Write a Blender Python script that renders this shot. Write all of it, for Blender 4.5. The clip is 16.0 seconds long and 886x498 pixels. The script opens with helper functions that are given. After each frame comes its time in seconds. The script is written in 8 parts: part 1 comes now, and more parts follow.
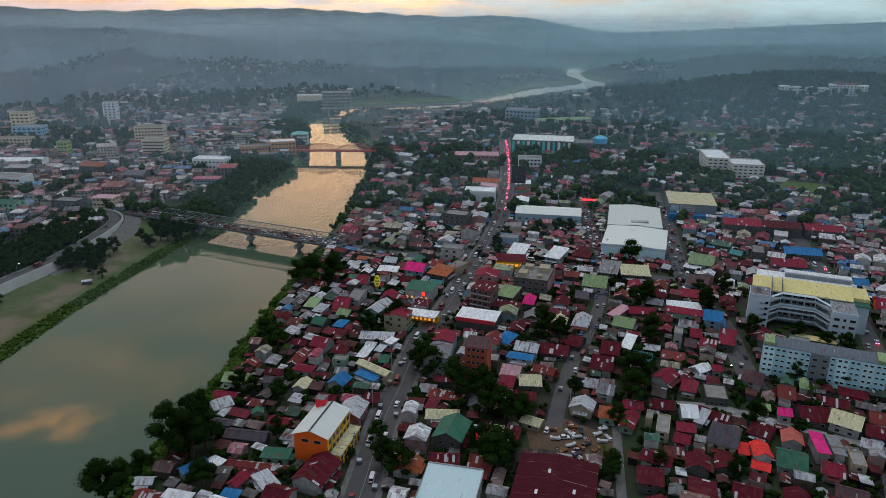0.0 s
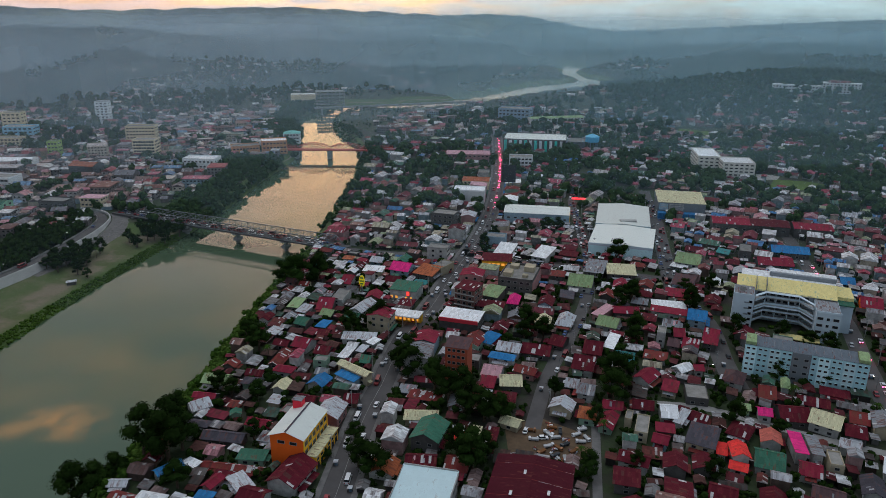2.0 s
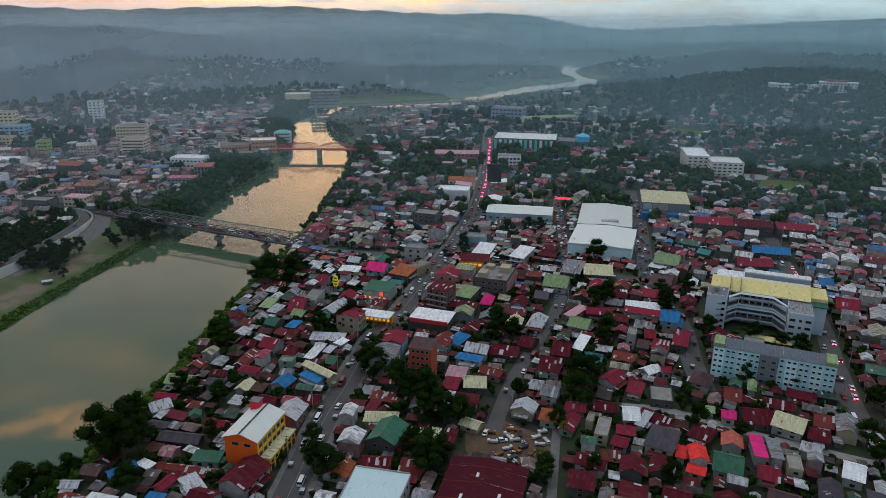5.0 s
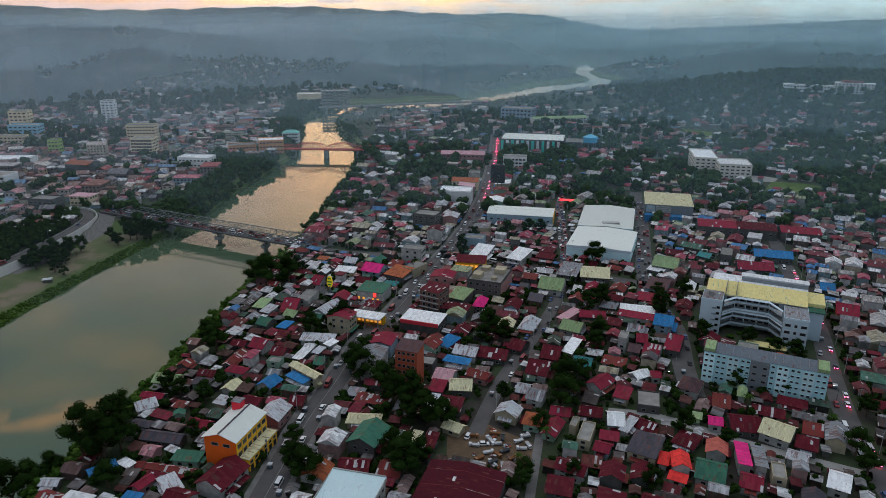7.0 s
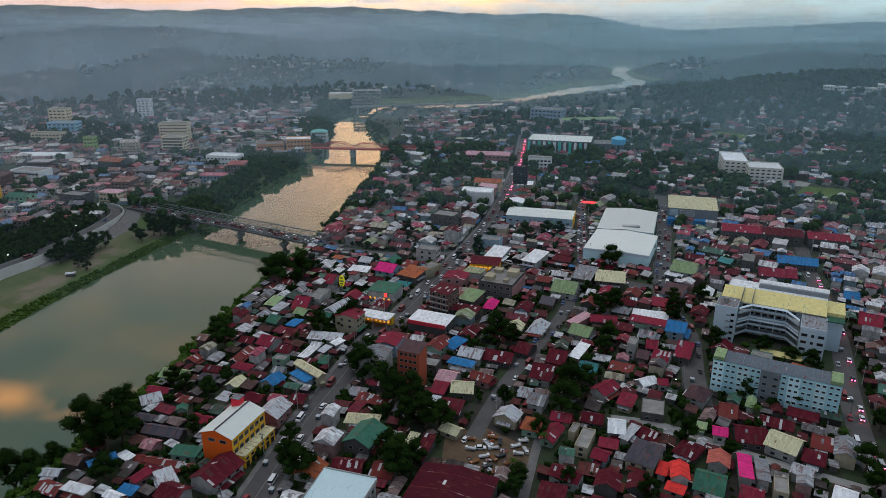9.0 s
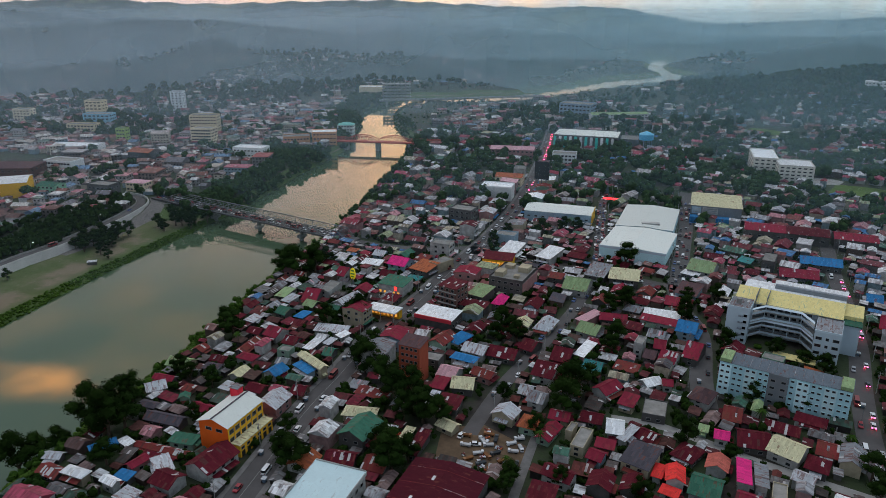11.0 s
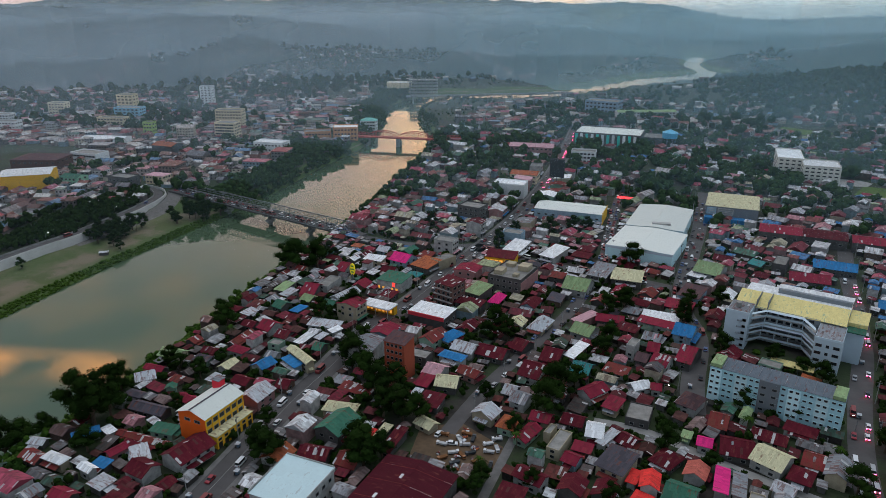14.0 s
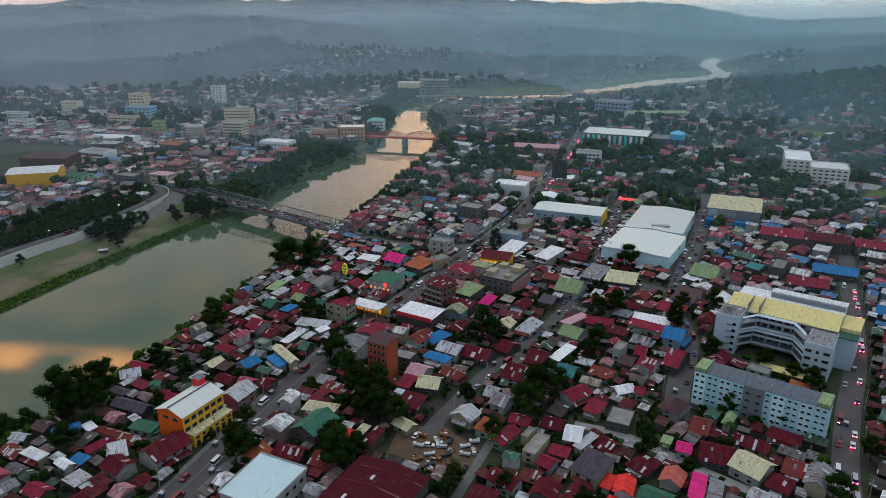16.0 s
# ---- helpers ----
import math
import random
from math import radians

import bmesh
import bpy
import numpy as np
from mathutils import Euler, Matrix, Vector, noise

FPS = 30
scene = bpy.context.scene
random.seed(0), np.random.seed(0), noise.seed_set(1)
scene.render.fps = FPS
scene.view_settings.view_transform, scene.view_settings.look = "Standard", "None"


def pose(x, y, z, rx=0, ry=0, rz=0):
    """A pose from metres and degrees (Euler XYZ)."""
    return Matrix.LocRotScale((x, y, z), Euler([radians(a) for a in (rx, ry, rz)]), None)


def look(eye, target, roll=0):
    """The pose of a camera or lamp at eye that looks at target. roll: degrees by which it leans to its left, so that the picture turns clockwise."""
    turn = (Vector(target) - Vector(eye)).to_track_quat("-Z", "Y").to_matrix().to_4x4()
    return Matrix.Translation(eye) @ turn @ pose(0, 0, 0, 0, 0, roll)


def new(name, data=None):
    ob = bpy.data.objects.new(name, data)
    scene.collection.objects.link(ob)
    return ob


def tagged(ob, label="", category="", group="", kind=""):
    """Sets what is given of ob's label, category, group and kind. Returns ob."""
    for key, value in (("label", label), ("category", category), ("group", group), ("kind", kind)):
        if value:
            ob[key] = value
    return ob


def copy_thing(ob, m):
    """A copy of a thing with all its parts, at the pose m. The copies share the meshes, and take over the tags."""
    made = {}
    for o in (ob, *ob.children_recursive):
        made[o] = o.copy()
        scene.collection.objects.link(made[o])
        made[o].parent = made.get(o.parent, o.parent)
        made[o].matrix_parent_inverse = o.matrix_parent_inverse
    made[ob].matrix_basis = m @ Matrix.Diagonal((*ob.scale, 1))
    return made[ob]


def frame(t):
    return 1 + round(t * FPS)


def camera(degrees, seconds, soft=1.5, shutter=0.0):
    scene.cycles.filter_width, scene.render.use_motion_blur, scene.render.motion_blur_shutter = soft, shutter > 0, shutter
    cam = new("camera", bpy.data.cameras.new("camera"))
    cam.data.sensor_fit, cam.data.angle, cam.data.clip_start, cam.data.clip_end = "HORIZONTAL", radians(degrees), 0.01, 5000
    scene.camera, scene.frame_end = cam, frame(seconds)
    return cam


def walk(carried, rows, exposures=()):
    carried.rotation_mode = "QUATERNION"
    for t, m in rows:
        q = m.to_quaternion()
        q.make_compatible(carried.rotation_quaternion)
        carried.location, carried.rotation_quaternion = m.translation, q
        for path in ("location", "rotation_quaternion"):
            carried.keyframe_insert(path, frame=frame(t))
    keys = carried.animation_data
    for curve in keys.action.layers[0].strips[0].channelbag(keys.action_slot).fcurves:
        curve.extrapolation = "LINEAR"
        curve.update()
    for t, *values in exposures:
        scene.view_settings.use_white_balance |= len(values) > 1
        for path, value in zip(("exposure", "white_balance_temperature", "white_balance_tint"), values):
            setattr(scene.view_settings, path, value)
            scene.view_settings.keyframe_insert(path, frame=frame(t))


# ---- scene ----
cam = camera(64.1, 16.0, soft=0.75)
METRES, EYE, TILT, LEAN, TURN = 104.0, 157.0, -18.7, -0.4, 0.0
ROWS = [
    (0.0, 0.0, 0.0, 0.0, -0.0, 0.0, -0.0),
    (0.5, 0.0145, 0.0029, 0.001, -0.02, -0.04, 0.04),
    (1.0, 0.034, 0.0057, 0.0025, -0.04, -0.08, 0.08),
    (1.5, 0.055, 0.0082, 0.0042, -0.06, -0.1, 0.11),
    (2.0, 0.0797, 0.0111, 0.0054, -0.07, -0.11, 0.14),
    (2.5, 0.1046, 0.0142, 0.0061, -0.09, -0.13, 0.16),
    (3.0, 0.1327, 0.0175, 0.0064, -0.09, -0.15, 0.18),
    (3.5, 0.16, 0.0206, 0.0071, -0.08, -0.16, 0.19),
    (4.0, 0.1897, 0.0238, 0.008, 0.06, -0.17, 0.15),
    (6.5, 0.3431, 0.0408, 0.0168, 1.16, -0.18, -0.17),
    (7.0, 0.3767, 0.0454, 0.0187, 1.75, -0.18, -0.34),
    (7.5, 0.4088, 0.0503, 0.0204, 2.44, -0.18, -0.57),
    (8.0, 0.4428, 0.0556, 0.0223, 3.21, -0.19, -0.81),
    (8.5, 0.4754, 0.0612, 0.0237, 3.94, -0.2, -1.03),
    (9.0, 0.5101, 0.0677, 0.0256, 4.71, -0.21, -1.27),
    (9.5, 0.5423, 0.0742, 0.0275, 5.43, -0.24, -1.5),
    (10.0, 0.5768, 0.081, 0.0291, 6.2, -0.41, -1.74),
    (12.5, 0.7407, 0.1201, 0.0388, 9.32, -1.13, -2.76),
    (13.0, 0.7754, 0.129, 0.041, 9.82, -1.16, -2.92),
    (13.5, 0.808, 0.1372, 0.0428, 10.22, -1.19, -3.03),
    (14.0, 0.8427, 0.146, 0.0449, 10.61, -1.21, -3.14),
    (14.5, 0.8757, 0.1546, 0.0473, 10.98, -1.24, -3.23),
    (15.0, 0.9106, 0.1651, 0.0496, 11.36, -1.26, -3.33),
    (15.5, 0.9436, 0.1746, 0.0521, 11.71, -1.27, -3.44),
    (16.0, 0.9789, 0.1853, 0.0556, 12.09, -1.29, -3.56),
]
walk(cam, [(t, pose(0, 0, EYE, TILT, LEAN, TURN) @ pose(METRES * x, METRES * y, METRES * z, 90 + pitch, roll, yaw)) for t, x, y, z, yaw, pitch, roll in ROWS], [(0.0, -0.2), (8.0, -0.15), (16.0, -0.02)])

# ---- world, sun, exposure ----
SUN_AZ, SUN_EL = -10.0, 7.0
world = bpy.data.worlds.new("dusk_sky")
scene.world = world
world.use_nodes = True


def node(tree, kind, at=None, **values):
    n = tree.nodes.new(kind)
    for key, value in values.items():
        if key in n.inputs:
            n.inputs[key].default_value = value
    return n


def mixed(tree, a, b, fac, mode="MIX"):
    """Mix two colours (sockets or RGB tuples) by a factor (socket or number); returns the socket."""
    n = tree.nodes.new("ShaderNodeMix")
    n.data_type, n.blend_type = "RGBA", mode
    for value, socket in ((fac, n.inputs[0]), (a, n.inputs[6]), (b, n.inputs[7])):
        if isinstance(value, (int, float)):
            socket.default_value = value
        elif isinstance(value, tuple):
            socket.default_value = (*value[:3], 1)
        else:
            tree.links.new(value, socket)
    return n.outputs[2]


def ramp(tree, fac, stops, constant=False):
    n = tree.nodes.new("ShaderNodeValToRGB")
    n.color_ramp.interpolation = "CONSTANT" if constant else "LINEAR"
    while len(n.color_ramp.elements) < len(stops):
        n.color_ramp.elements.new(0.5)
    for e, (at, colour) in zip(n.color_ramp.elements, stops):
        e.position = at
        e.color = (*colour, 1) if isinstance(colour, tuple) else (colour, colour, colour, 1)
    tree.links.new(fac, n.inputs[0])
    return n.outputs[0]


def noise_of(tree, vector, scale, detail=4.0, rough=0.55):
    n = tree.nodes.new("ShaderNodeTexNoise")
    n.inputs["Scale"].default_value, n.inputs["Detail"].default_value, n.inputs["Roughness"].default_value = scale, detail, rough
    if vector is not None:
        tree.links.new(vector, n.inputs["Vector"])
    return n.outputs["Fac"]


def maths(tree, op, a, b=0.0, c=0.0, clamp=False):
    n = tree.nodes.new("ShaderNodeMath")
    n.operation, n.use_clamp = op, clamp
    for value, socket in zip((a, b, c), n.inputs):
        if isinstance(value, (int, float)):
            socket.default_value = value
        else:
            tree.links.new(value, socket)
    return n.outputs[0]


def build_world():
    t = world.node_tree
    t.nodes.clear()
    out = t.nodes.new("ShaderNodeOutputWorld")
    sky = t.nodes.new("ShaderNodeTexSky")
    sky.sky_type, sky.sun_disc = "NISHITA", False
    sky.sun_elevation, sky.sun_rotation = radians(SUN_EL), radians(SUN_AZ)
    sky.air_density, sky.dust_density = 1.0, 2.5
    clear = t.nodes.new("ShaderNodeBackground")
    clear.inputs["Strength"].default_value = 0.09
    t.links.new(sky.outputs[0], clear.inputs["Color"])
    # cloud deck: drifting banks seen in perspective, warm towards the hidden sun
    co = t.nodes.new("ShaderNodeTexCoord").outputs["Generated"]
    sep = t.nodes.new("ShaderNodeSeparateXYZ")
    t.links.new(co, sep.inputs[0])
    up = maths(t, "ADD", maths(t, "MAXIMUM", sep.outputs[2], 0.0), 0.10)
    com = t.nodes.new("ShaderNodeCombineXYZ")
    t.links.new(maths(t, "DIVIDE", sep.outputs[0], up), com.inputs[0])
    t.links.new(maths(t, "DIVIDE", sep.outputs[1], up), com.inputs[1])
    deck = noise_of(t, com.outputs[0], 0.9, 6.0, 0.55)
    mask = ramp(t, deck, [(0.30, 0.55), (0.62, 1.0)])
    breaks = ramp(t, noise_of(t, com.outputs[0], 1.7, 5.0, 0.5), [(0.55, 0.0), (0.70, 1.0)])
    sun_dir = Vector((math.sin(radians(SUN_AZ)) * 0.985, math.cos(radians(SUN_AZ)) * 0.985, 0.18)).normalized()
    dot = t.nodes.new("ShaderNodeVectorMath")
    dot.operation, dot.inputs[1].default_value = "DOT_PRODUCT", sun_dir
    t.links.new(co, dot.inputs[0])
    glow = maths(t, "POWER", maths(t, "MAXIMUM", dot.outputs["Value"], 0.0), 130.0)
    warm = maths(t, "POWER", maths(t, "MAXIMUM", dot.outputs["Value"], 0.0), 5.0)
    low = ramp(t, sep.outputs[2], [(0.0, (1.14, 1.22, 1.22)), (0.09, (0.90, 1.00, 1.08)), (0.22, (0.58, 0.69, 0.82)), (0.40, (0.34, 0.43, 0.53)), (0.65, (0.49, 0.58, 0.71)), (1.0, (0.74, 0.82, 0.97))])
    # the western half of the low sky keeps some of the sunset
    side = t.nodes.new("ShaderNodeVectorMath")
    side.operation, side.inputs[1].default_value = "DOT_PRODUCT", (-0.80, 0.60, 0.0)
    t.links.new(co, side.inputs[0])
    dusk = maths(t, "MULTIPLY", ramp(t, side.outputs["Value"], [(0.10, 0.0), (0.90, 1.0)]), ramp(t, sep.outputs[2], [(0.08, 1.0), (0.42, 0.0)]))
    low = mixed(t, low, (1.70, 1.10, 0.96), maths(t, "MULTIPLY", dusk, 0.85))
    far_side = t.nodes.new("ShaderNodeVectorMath")
    far_side.operation, far_side.inputs[1].default_value = "DOT_PRODUCT", (0.80, 0.60, 0.0)
    t.links.new(co, far_side.inputs[0])
    clear_east = maths(t, "MULTIPLY", ramp(t, far_side.outputs["Value"], [(0.30, 0.0), (0.85, 1.0)]), ramp(t, sep.outputs[2], [(0.10, 1.0), (0.45, 0.0)]))
    low = mixed(t, low, (0.74, 1.10, 1.16), maths(t, "MULTIPLY", clear_east, 0.8))
    # night comes up behind: the sky away from the sunset is dimmer
    facing = maths(t, "MULTIPLY_ADD", sep.outputs[1], 0.5, 0.5)
    low = mixed(t, low, ramp(t, facing, [(0.10, (0.70, 0.72, 0.77)), (0.62, (1.0, 1.0, 1.0))]), 1.0, "MULTIPLY")
    grey = mixed(t, low, (0.60, 0.66, 0.72), maths(t, "MULTIPLY", deck, 0.25))
    lit = mixed(t, grey, (1.30, 0.66, 0.30), maths(t, "MULTIPLY", maths(t, "MULTIPLY", breaks, warm), 0.60))
    halo = maths(t, "POWER", maths(t, "MAXIMUM", dot.outputs["Value"], 0.0), 34.0)
    lit = mixed(t, lit, (1.7, 1.04, 0.92), maths(t, "MULTIPLY", maths(t, "MULTIPLY", halo, ramp(t, sep.outputs[2], [(0.08, 0.0), (0.16, 1.0)])), 0.6))
    lit = mixed(t, lit, (3.3, 1.75, 0.82), maths(t, "MULTIPLY", maths(t, "MULTIPLY", glow, ramp(t, sep.outputs[2], [(0.02, 0.22), (0.12, 1.0)])), 0.95))
    # a slanting streak of cloud to the west that still catches the sun, and fainter rosy wisps below it
    az = maths(t, "ARCTAN2", sep.outputs[0], sep.outputs[1])
    grain = t.nodes.new("ShaderNodeCombineXYZ")
    t.links.new(maths(t, "MULTIPLY", az, 5.0), grain.inputs[0])
    t.links.new(maths(t, "MULTIPLY", sep.outputs[2], 16.0), grain.inputs[1])
    rise = maths(t, "SUBTRACT", sep.outputs[2], maths(t, "MULTIPLY_ADD", az, 0.258, 0.617))
    band = ramp(t, maths(t, "MULTIPLY_ADD", rise, 8.0, 0.5), [(0.34, 0.0), (0.46, 1.0), (0.58, 1.0), (0.72, 0.0)])
    reach = ramp(t, maths(t, "MULTIPLY", az, -1.0), [(0.48, 0.0), (0.54, 1.0), (0.82, 1.0), (0.92, 0.0)])
    wisps = ramp(t, noise_of(t, grain.outputs[0], 1.5, 6.0, 0.6), [(0.44, 0.0), (0.66, 1.0)])
    lit = mixed(t, lit, (9.0, 3.7, 1.15), maths(t, "MULTIPLY", maths(t, "MULTIPLY", band, reach), maths(t, "MULTIPLY", wisps, 0.95)))
    rosy = maths(t, "MULTIPLY", ramp(t, noise_of(t, grain.outputs[0], 0.9, 4.0, 0.55), [(0.46, 0.0), (0.64, 1.0)]), ramp(t, sep.outputs[2], [(0.22, 0.0), (0.34, 1.0), (0.43, 1.0), (0.50, 0.0)]))
    lit = mixed(t, lit, (1.9, 1.12, 0.72), maths(t, "MULTIPLY", maths(t, "MULTIPLY", rosy, ramp(t, maths(t, "MULTIPLY", az, -1.0), [(0.15, 0.0), (0.35, 1.0), (0.85, 1.0), (1.0, 0.0)])), 0.6))
    cloud = t.nodes.new("ShaderNodeBackground")
    cloud.inputs["Strength"].default_value = 1.0
    t.links.new(lit, cloud.inputs["Color"])
    mix = t.nodes.new("ShaderNodeMixShader")
    t.links.new(mask, mix.inputs[0])
    t.links.new(clear.outputs[0], mix.inputs[1])
    t.links.new(cloud.outputs[0], mix.inputs[2])
    t.links.new(mix.outputs[0], out.inputs[0])


build_world()
sun = new("sun", bpy.data.lights.new("sun", "SUN"))
sun.data.energy, sun.data.angle, sun.data.color = 0.70, radians(50), (0.98, 0.97, 0.96)
sun.matrix_world = look((0, 0, 0), (-math.sin(radians(SUN_AZ)), -math.cos(radians(SUN_AZ)), -math.tan(radians(68))))

# ---- materials ----


def material(name):
    m = bpy.data.materials.new(name)
    m.use_nodes = True
    t = m.node_tree
    return m, t, t.nodes["Principled BSDF"]


def coords(t, kind="Object"):
    return t.nodes.new("ShaderNodeTexCoord").outputs[kind]


def position(t):
    return t.nodes.new("ShaderNodeNewGeometry").outputs["Position"]


def bump(t, shader, height, strength, distance):
    b = t.nodes.new("ShaderNodeBump")
    b.inputs["Strength"].default_value, b.inputs["Distance"].default_value = strength, distance
    t.links.new(height, b.inputs["Height"])
    t.links.new(b.outputs[0], shader.inputs["Normal"])


def surface(name, base, dark=None, rough=0.8, scale=0.35, fine=3.0, metal=0.0, spread=0.5, relief=0.02, per_object=0.18):
    """Weathered solid surface: broad stains, fine grain and a tone of its own for every object."""
    m, t, p = material(name)
    dark = dark or tuple(c * 0.55 for c in base)
    co = position(t)
    stain = ramp(t, noise_of(t, co, scale, 5.0, 0.6), [(0.5 - spread * 0.45, 0.0), (0.5 + spread * 0.45, 1.0)])
    col = mixed(t, dark, base, stain)
    col = mixed(t, col, tuple(min(1, c * 1.25) for c in base), maths(t, "MULTIPLY", noise_of(t, co, fine, 3.0), 0.35))
    rnd = t.nodes.new("ShaderNodeObjectInfo").outputs["Random"]
    tone = maths(t, "MULTIPLY_ADD", rnd, 2 * per_object, 1 - per_object)
    hsv = t.nodes.new("ShaderNodeHueSaturation")
    t.links.new(col, hsv.inputs["Color"])
    t.links.new(tone, hsv.inputs["Value"])
    t.links.new(hsv.outputs[0], p.inputs["Base Color"])
    p.inputs["Roughness"].default_value, p.inputs["Metallic"].default_value, p.inputs["Specular IOR Level"].default_value = rough, metal, 0.2
    bump(t, p, noise_of(t, co, fine * 2, 4.0), 0.4, relief)
    return m


def sheet_roof(name, base, rust=(0.15, 0.05, 0.035), amount=0.25, rough=0.72, sheet=0.95, dirt=0.5, vary=0.36, swaps=0.0):
    """Corrugated sheets laid side by side along the ridge, each weathered on its own, with rust and ribs."""
    m, t, p = material(name)
    co = coords(t)
    sep = t.nodes.new("ShaderNodeSeparateXYZ")
    t.links.new(co, sep.inputs[0])
    col_n = maths(t, "FLOOR", maths(t, "DIVIDE", sep.outputs[0], sheet))
    row_n = maths(t, "FLOOR", maths(t, "DIVIDE", sep.outputs[1], 2.6))
    com = t.nodes.new("ShaderNodeCombineXYZ")
    rnd = t.nodes.new("ShaderNodeObjectInfo").outputs["Random"]
    t.links.new(col_n, com.inputs[0])
    t.links.new(row_n, com.inputs[1])
    t.links.new(maths(t, "MULTIPLY", rnd, 57.0), com.inputs[2])
    white = t.nodes.new("ShaderNodeTexWhiteNoise")
    t.links.new(com.outputs[0], white.inputs["Vector"])
    pos = position(t)
    mp = t.nodes.new("ShaderNodeMapping")
    mp.inputs["Scale"].default_value = (1.5, 0.35, 0.35)
    shift = t.nodes.new("ShaderNodeVectorMath")
    shift.operation = "ADD"
    t.links.new(co, shift.inputs[0])
    t.links.new(maths(t, "MULTIPLY", rnd, 91.0), shift.inputs[1])
    t.links.new(shift.outputs[0], mp.inputs[0])
    stain = noise_of(t, mp.outputs[0], 0.8, 6.0, 0.7)
    own = maths(t, "MULTIPLY_ADD", white.outputs["Value"], 0.22, -0.11)
    rusty = ramp(t, maths(t, "ADD", stain, own), [(0.62 - amount * 0.45, 0.0), (0.72 - amount * 0.3, 1.0)])
    tone = maths(t, "ADD", maths(t, "MULTIPLY_ADD", white.outputs["Value"], vary, 0.86 - vary / 2), maths(t, "MULTIPLY", rnd, 0.28))
    hsv = t.nodes.new("ShaderNodeHueSaturation")
    hsv.inputs["Color"].default_value = (*base, 1)
    t.links.new(tone, hsv.inputs["Value"])
    col = mixed(t, hsv.outputs[0], rust, maths(t, "MULTIPLY", rusty, 0.8))
    # here and there a sheet has been replaced
    picked = t.nodes.new("ShaderNodeSeparateXYZ")
    t.links.new(white.outputs["Color"], picked.inputs[0])
    col = mixed(t, col, (0.50, 0.50, 0.50), maths(t, "GREATER_THAN", picked.outputs[0], 1 - swaps))
    col = mixed(t, col, (0.09, 0.04, 0.035), maths(t, "MULTIPLY", maths(t, "GREATER_THAN", picked.outputs[1], 1 - swaps * 1.5), 0.7))
    col = mixed(t, col, tuple(c * 0.5 for c in base), maths(t, "MULTIPLY", ramp(t, noise_of(t, pos, 1.6, 4.0), [(0.5, 0.0), (0.75, 1.0)]), dirt))
    t.links.new(col, p.inputs["Base Color"])
    p.inputs["Roughness"].default_value, p.inputs["Specular IOR Level"].default_value = rough, 0.10
    wave = maths(t, "SINE", maths(t, "MULTIPLY", sep.outputs[0], 2 * math.pi / 0.25))
    bump(t, p, wave, 0.35, 0.03)
    return m


def plain(name, colour, rough=0.6, metal=0.0, glow=0.0):
    m, t, p = material(name)
    p.inputs["Base Color"].default_value = (*colour, 1)
    p.inputs["Roughness"].default_value, p.inputs["Metallic"].default_value = rough, metal
    if glow:
        p.inputs["Emission Color"].default_value, p.inputs["Emission Strength"].default_value = (*colour, 1), glow
    return m


ROOF = {
    "maroon": sheet_roof("maroon_sheet", (0.100, 0.009, 0.018), amount=0.08, swaps=0.035),
    "red": sheet_roof("red_sheet", (0.24, 0.020, 0.044), amount=0.12, swaps=0.03),
    "scarlet": sheet_roof("scarlet_sheet", (0.72, 0.045, 0.04), amount=0.0),
    "rust": sheet_roof("rusted_sheet", (0.22, 0.035, 0.035), amount=0.45, swaps=0.08),
    "orange": sheet_roof("orange_sheet", (0.42, 0.12, 0.05), amount=0.3),
    "brown": sheet_roof("brown_sheet", (0.10, 0.06, 0.065), amount=0.15),
    "silver": sheet_roof("zinc_sheet", (0.50, 0.53, 0.56), amount=0.25, rough=0.5),
    "white": sheet_roof("white_sheet", (0.80, 0.82, 0.83), rust=(0.4, 0.33, 0.28), amount=0.05, rough=0.5),
    "grey": sheet_roof("grey_sheet", (0.25, 0.27, 0.29), amount=0.25, swaps=0.03),
    "dark": sheet_roof("dark_sheet", (0.075, 0.07, 0.085), amount=0.1),
    "green": sheet_roof("green_sheet", (0.045, 0.15, 0.10), amount=0.1),
    "lime": sheet_roof("pale_green_sheet", (0.27, 0.38, 0.19), amount=0.12),
    "blue": sheet_roof("blue_sheet", (0.03, 0.19, 0.42), amount=0.04),
    "pink": sheet_roof("pink_sheet", (0.70, 0.03, 0.20), amount=0.0),
    "rose": sheet_roof("rose_sheet", (0.62, 0.36, 0.40), amount=0.05),
    "cream": sheet_roof("cream_sheet", (0.60, 0.57, 0.36), amount=0.12),
    "salmon": sheet_roof("salmon_sheet", (0.50, 0.13, 0.10), amount=0.05),
    "teal": sheet_roof("teal_sheet", (0.04, 0.22, 0.22), amount=0.15),
}
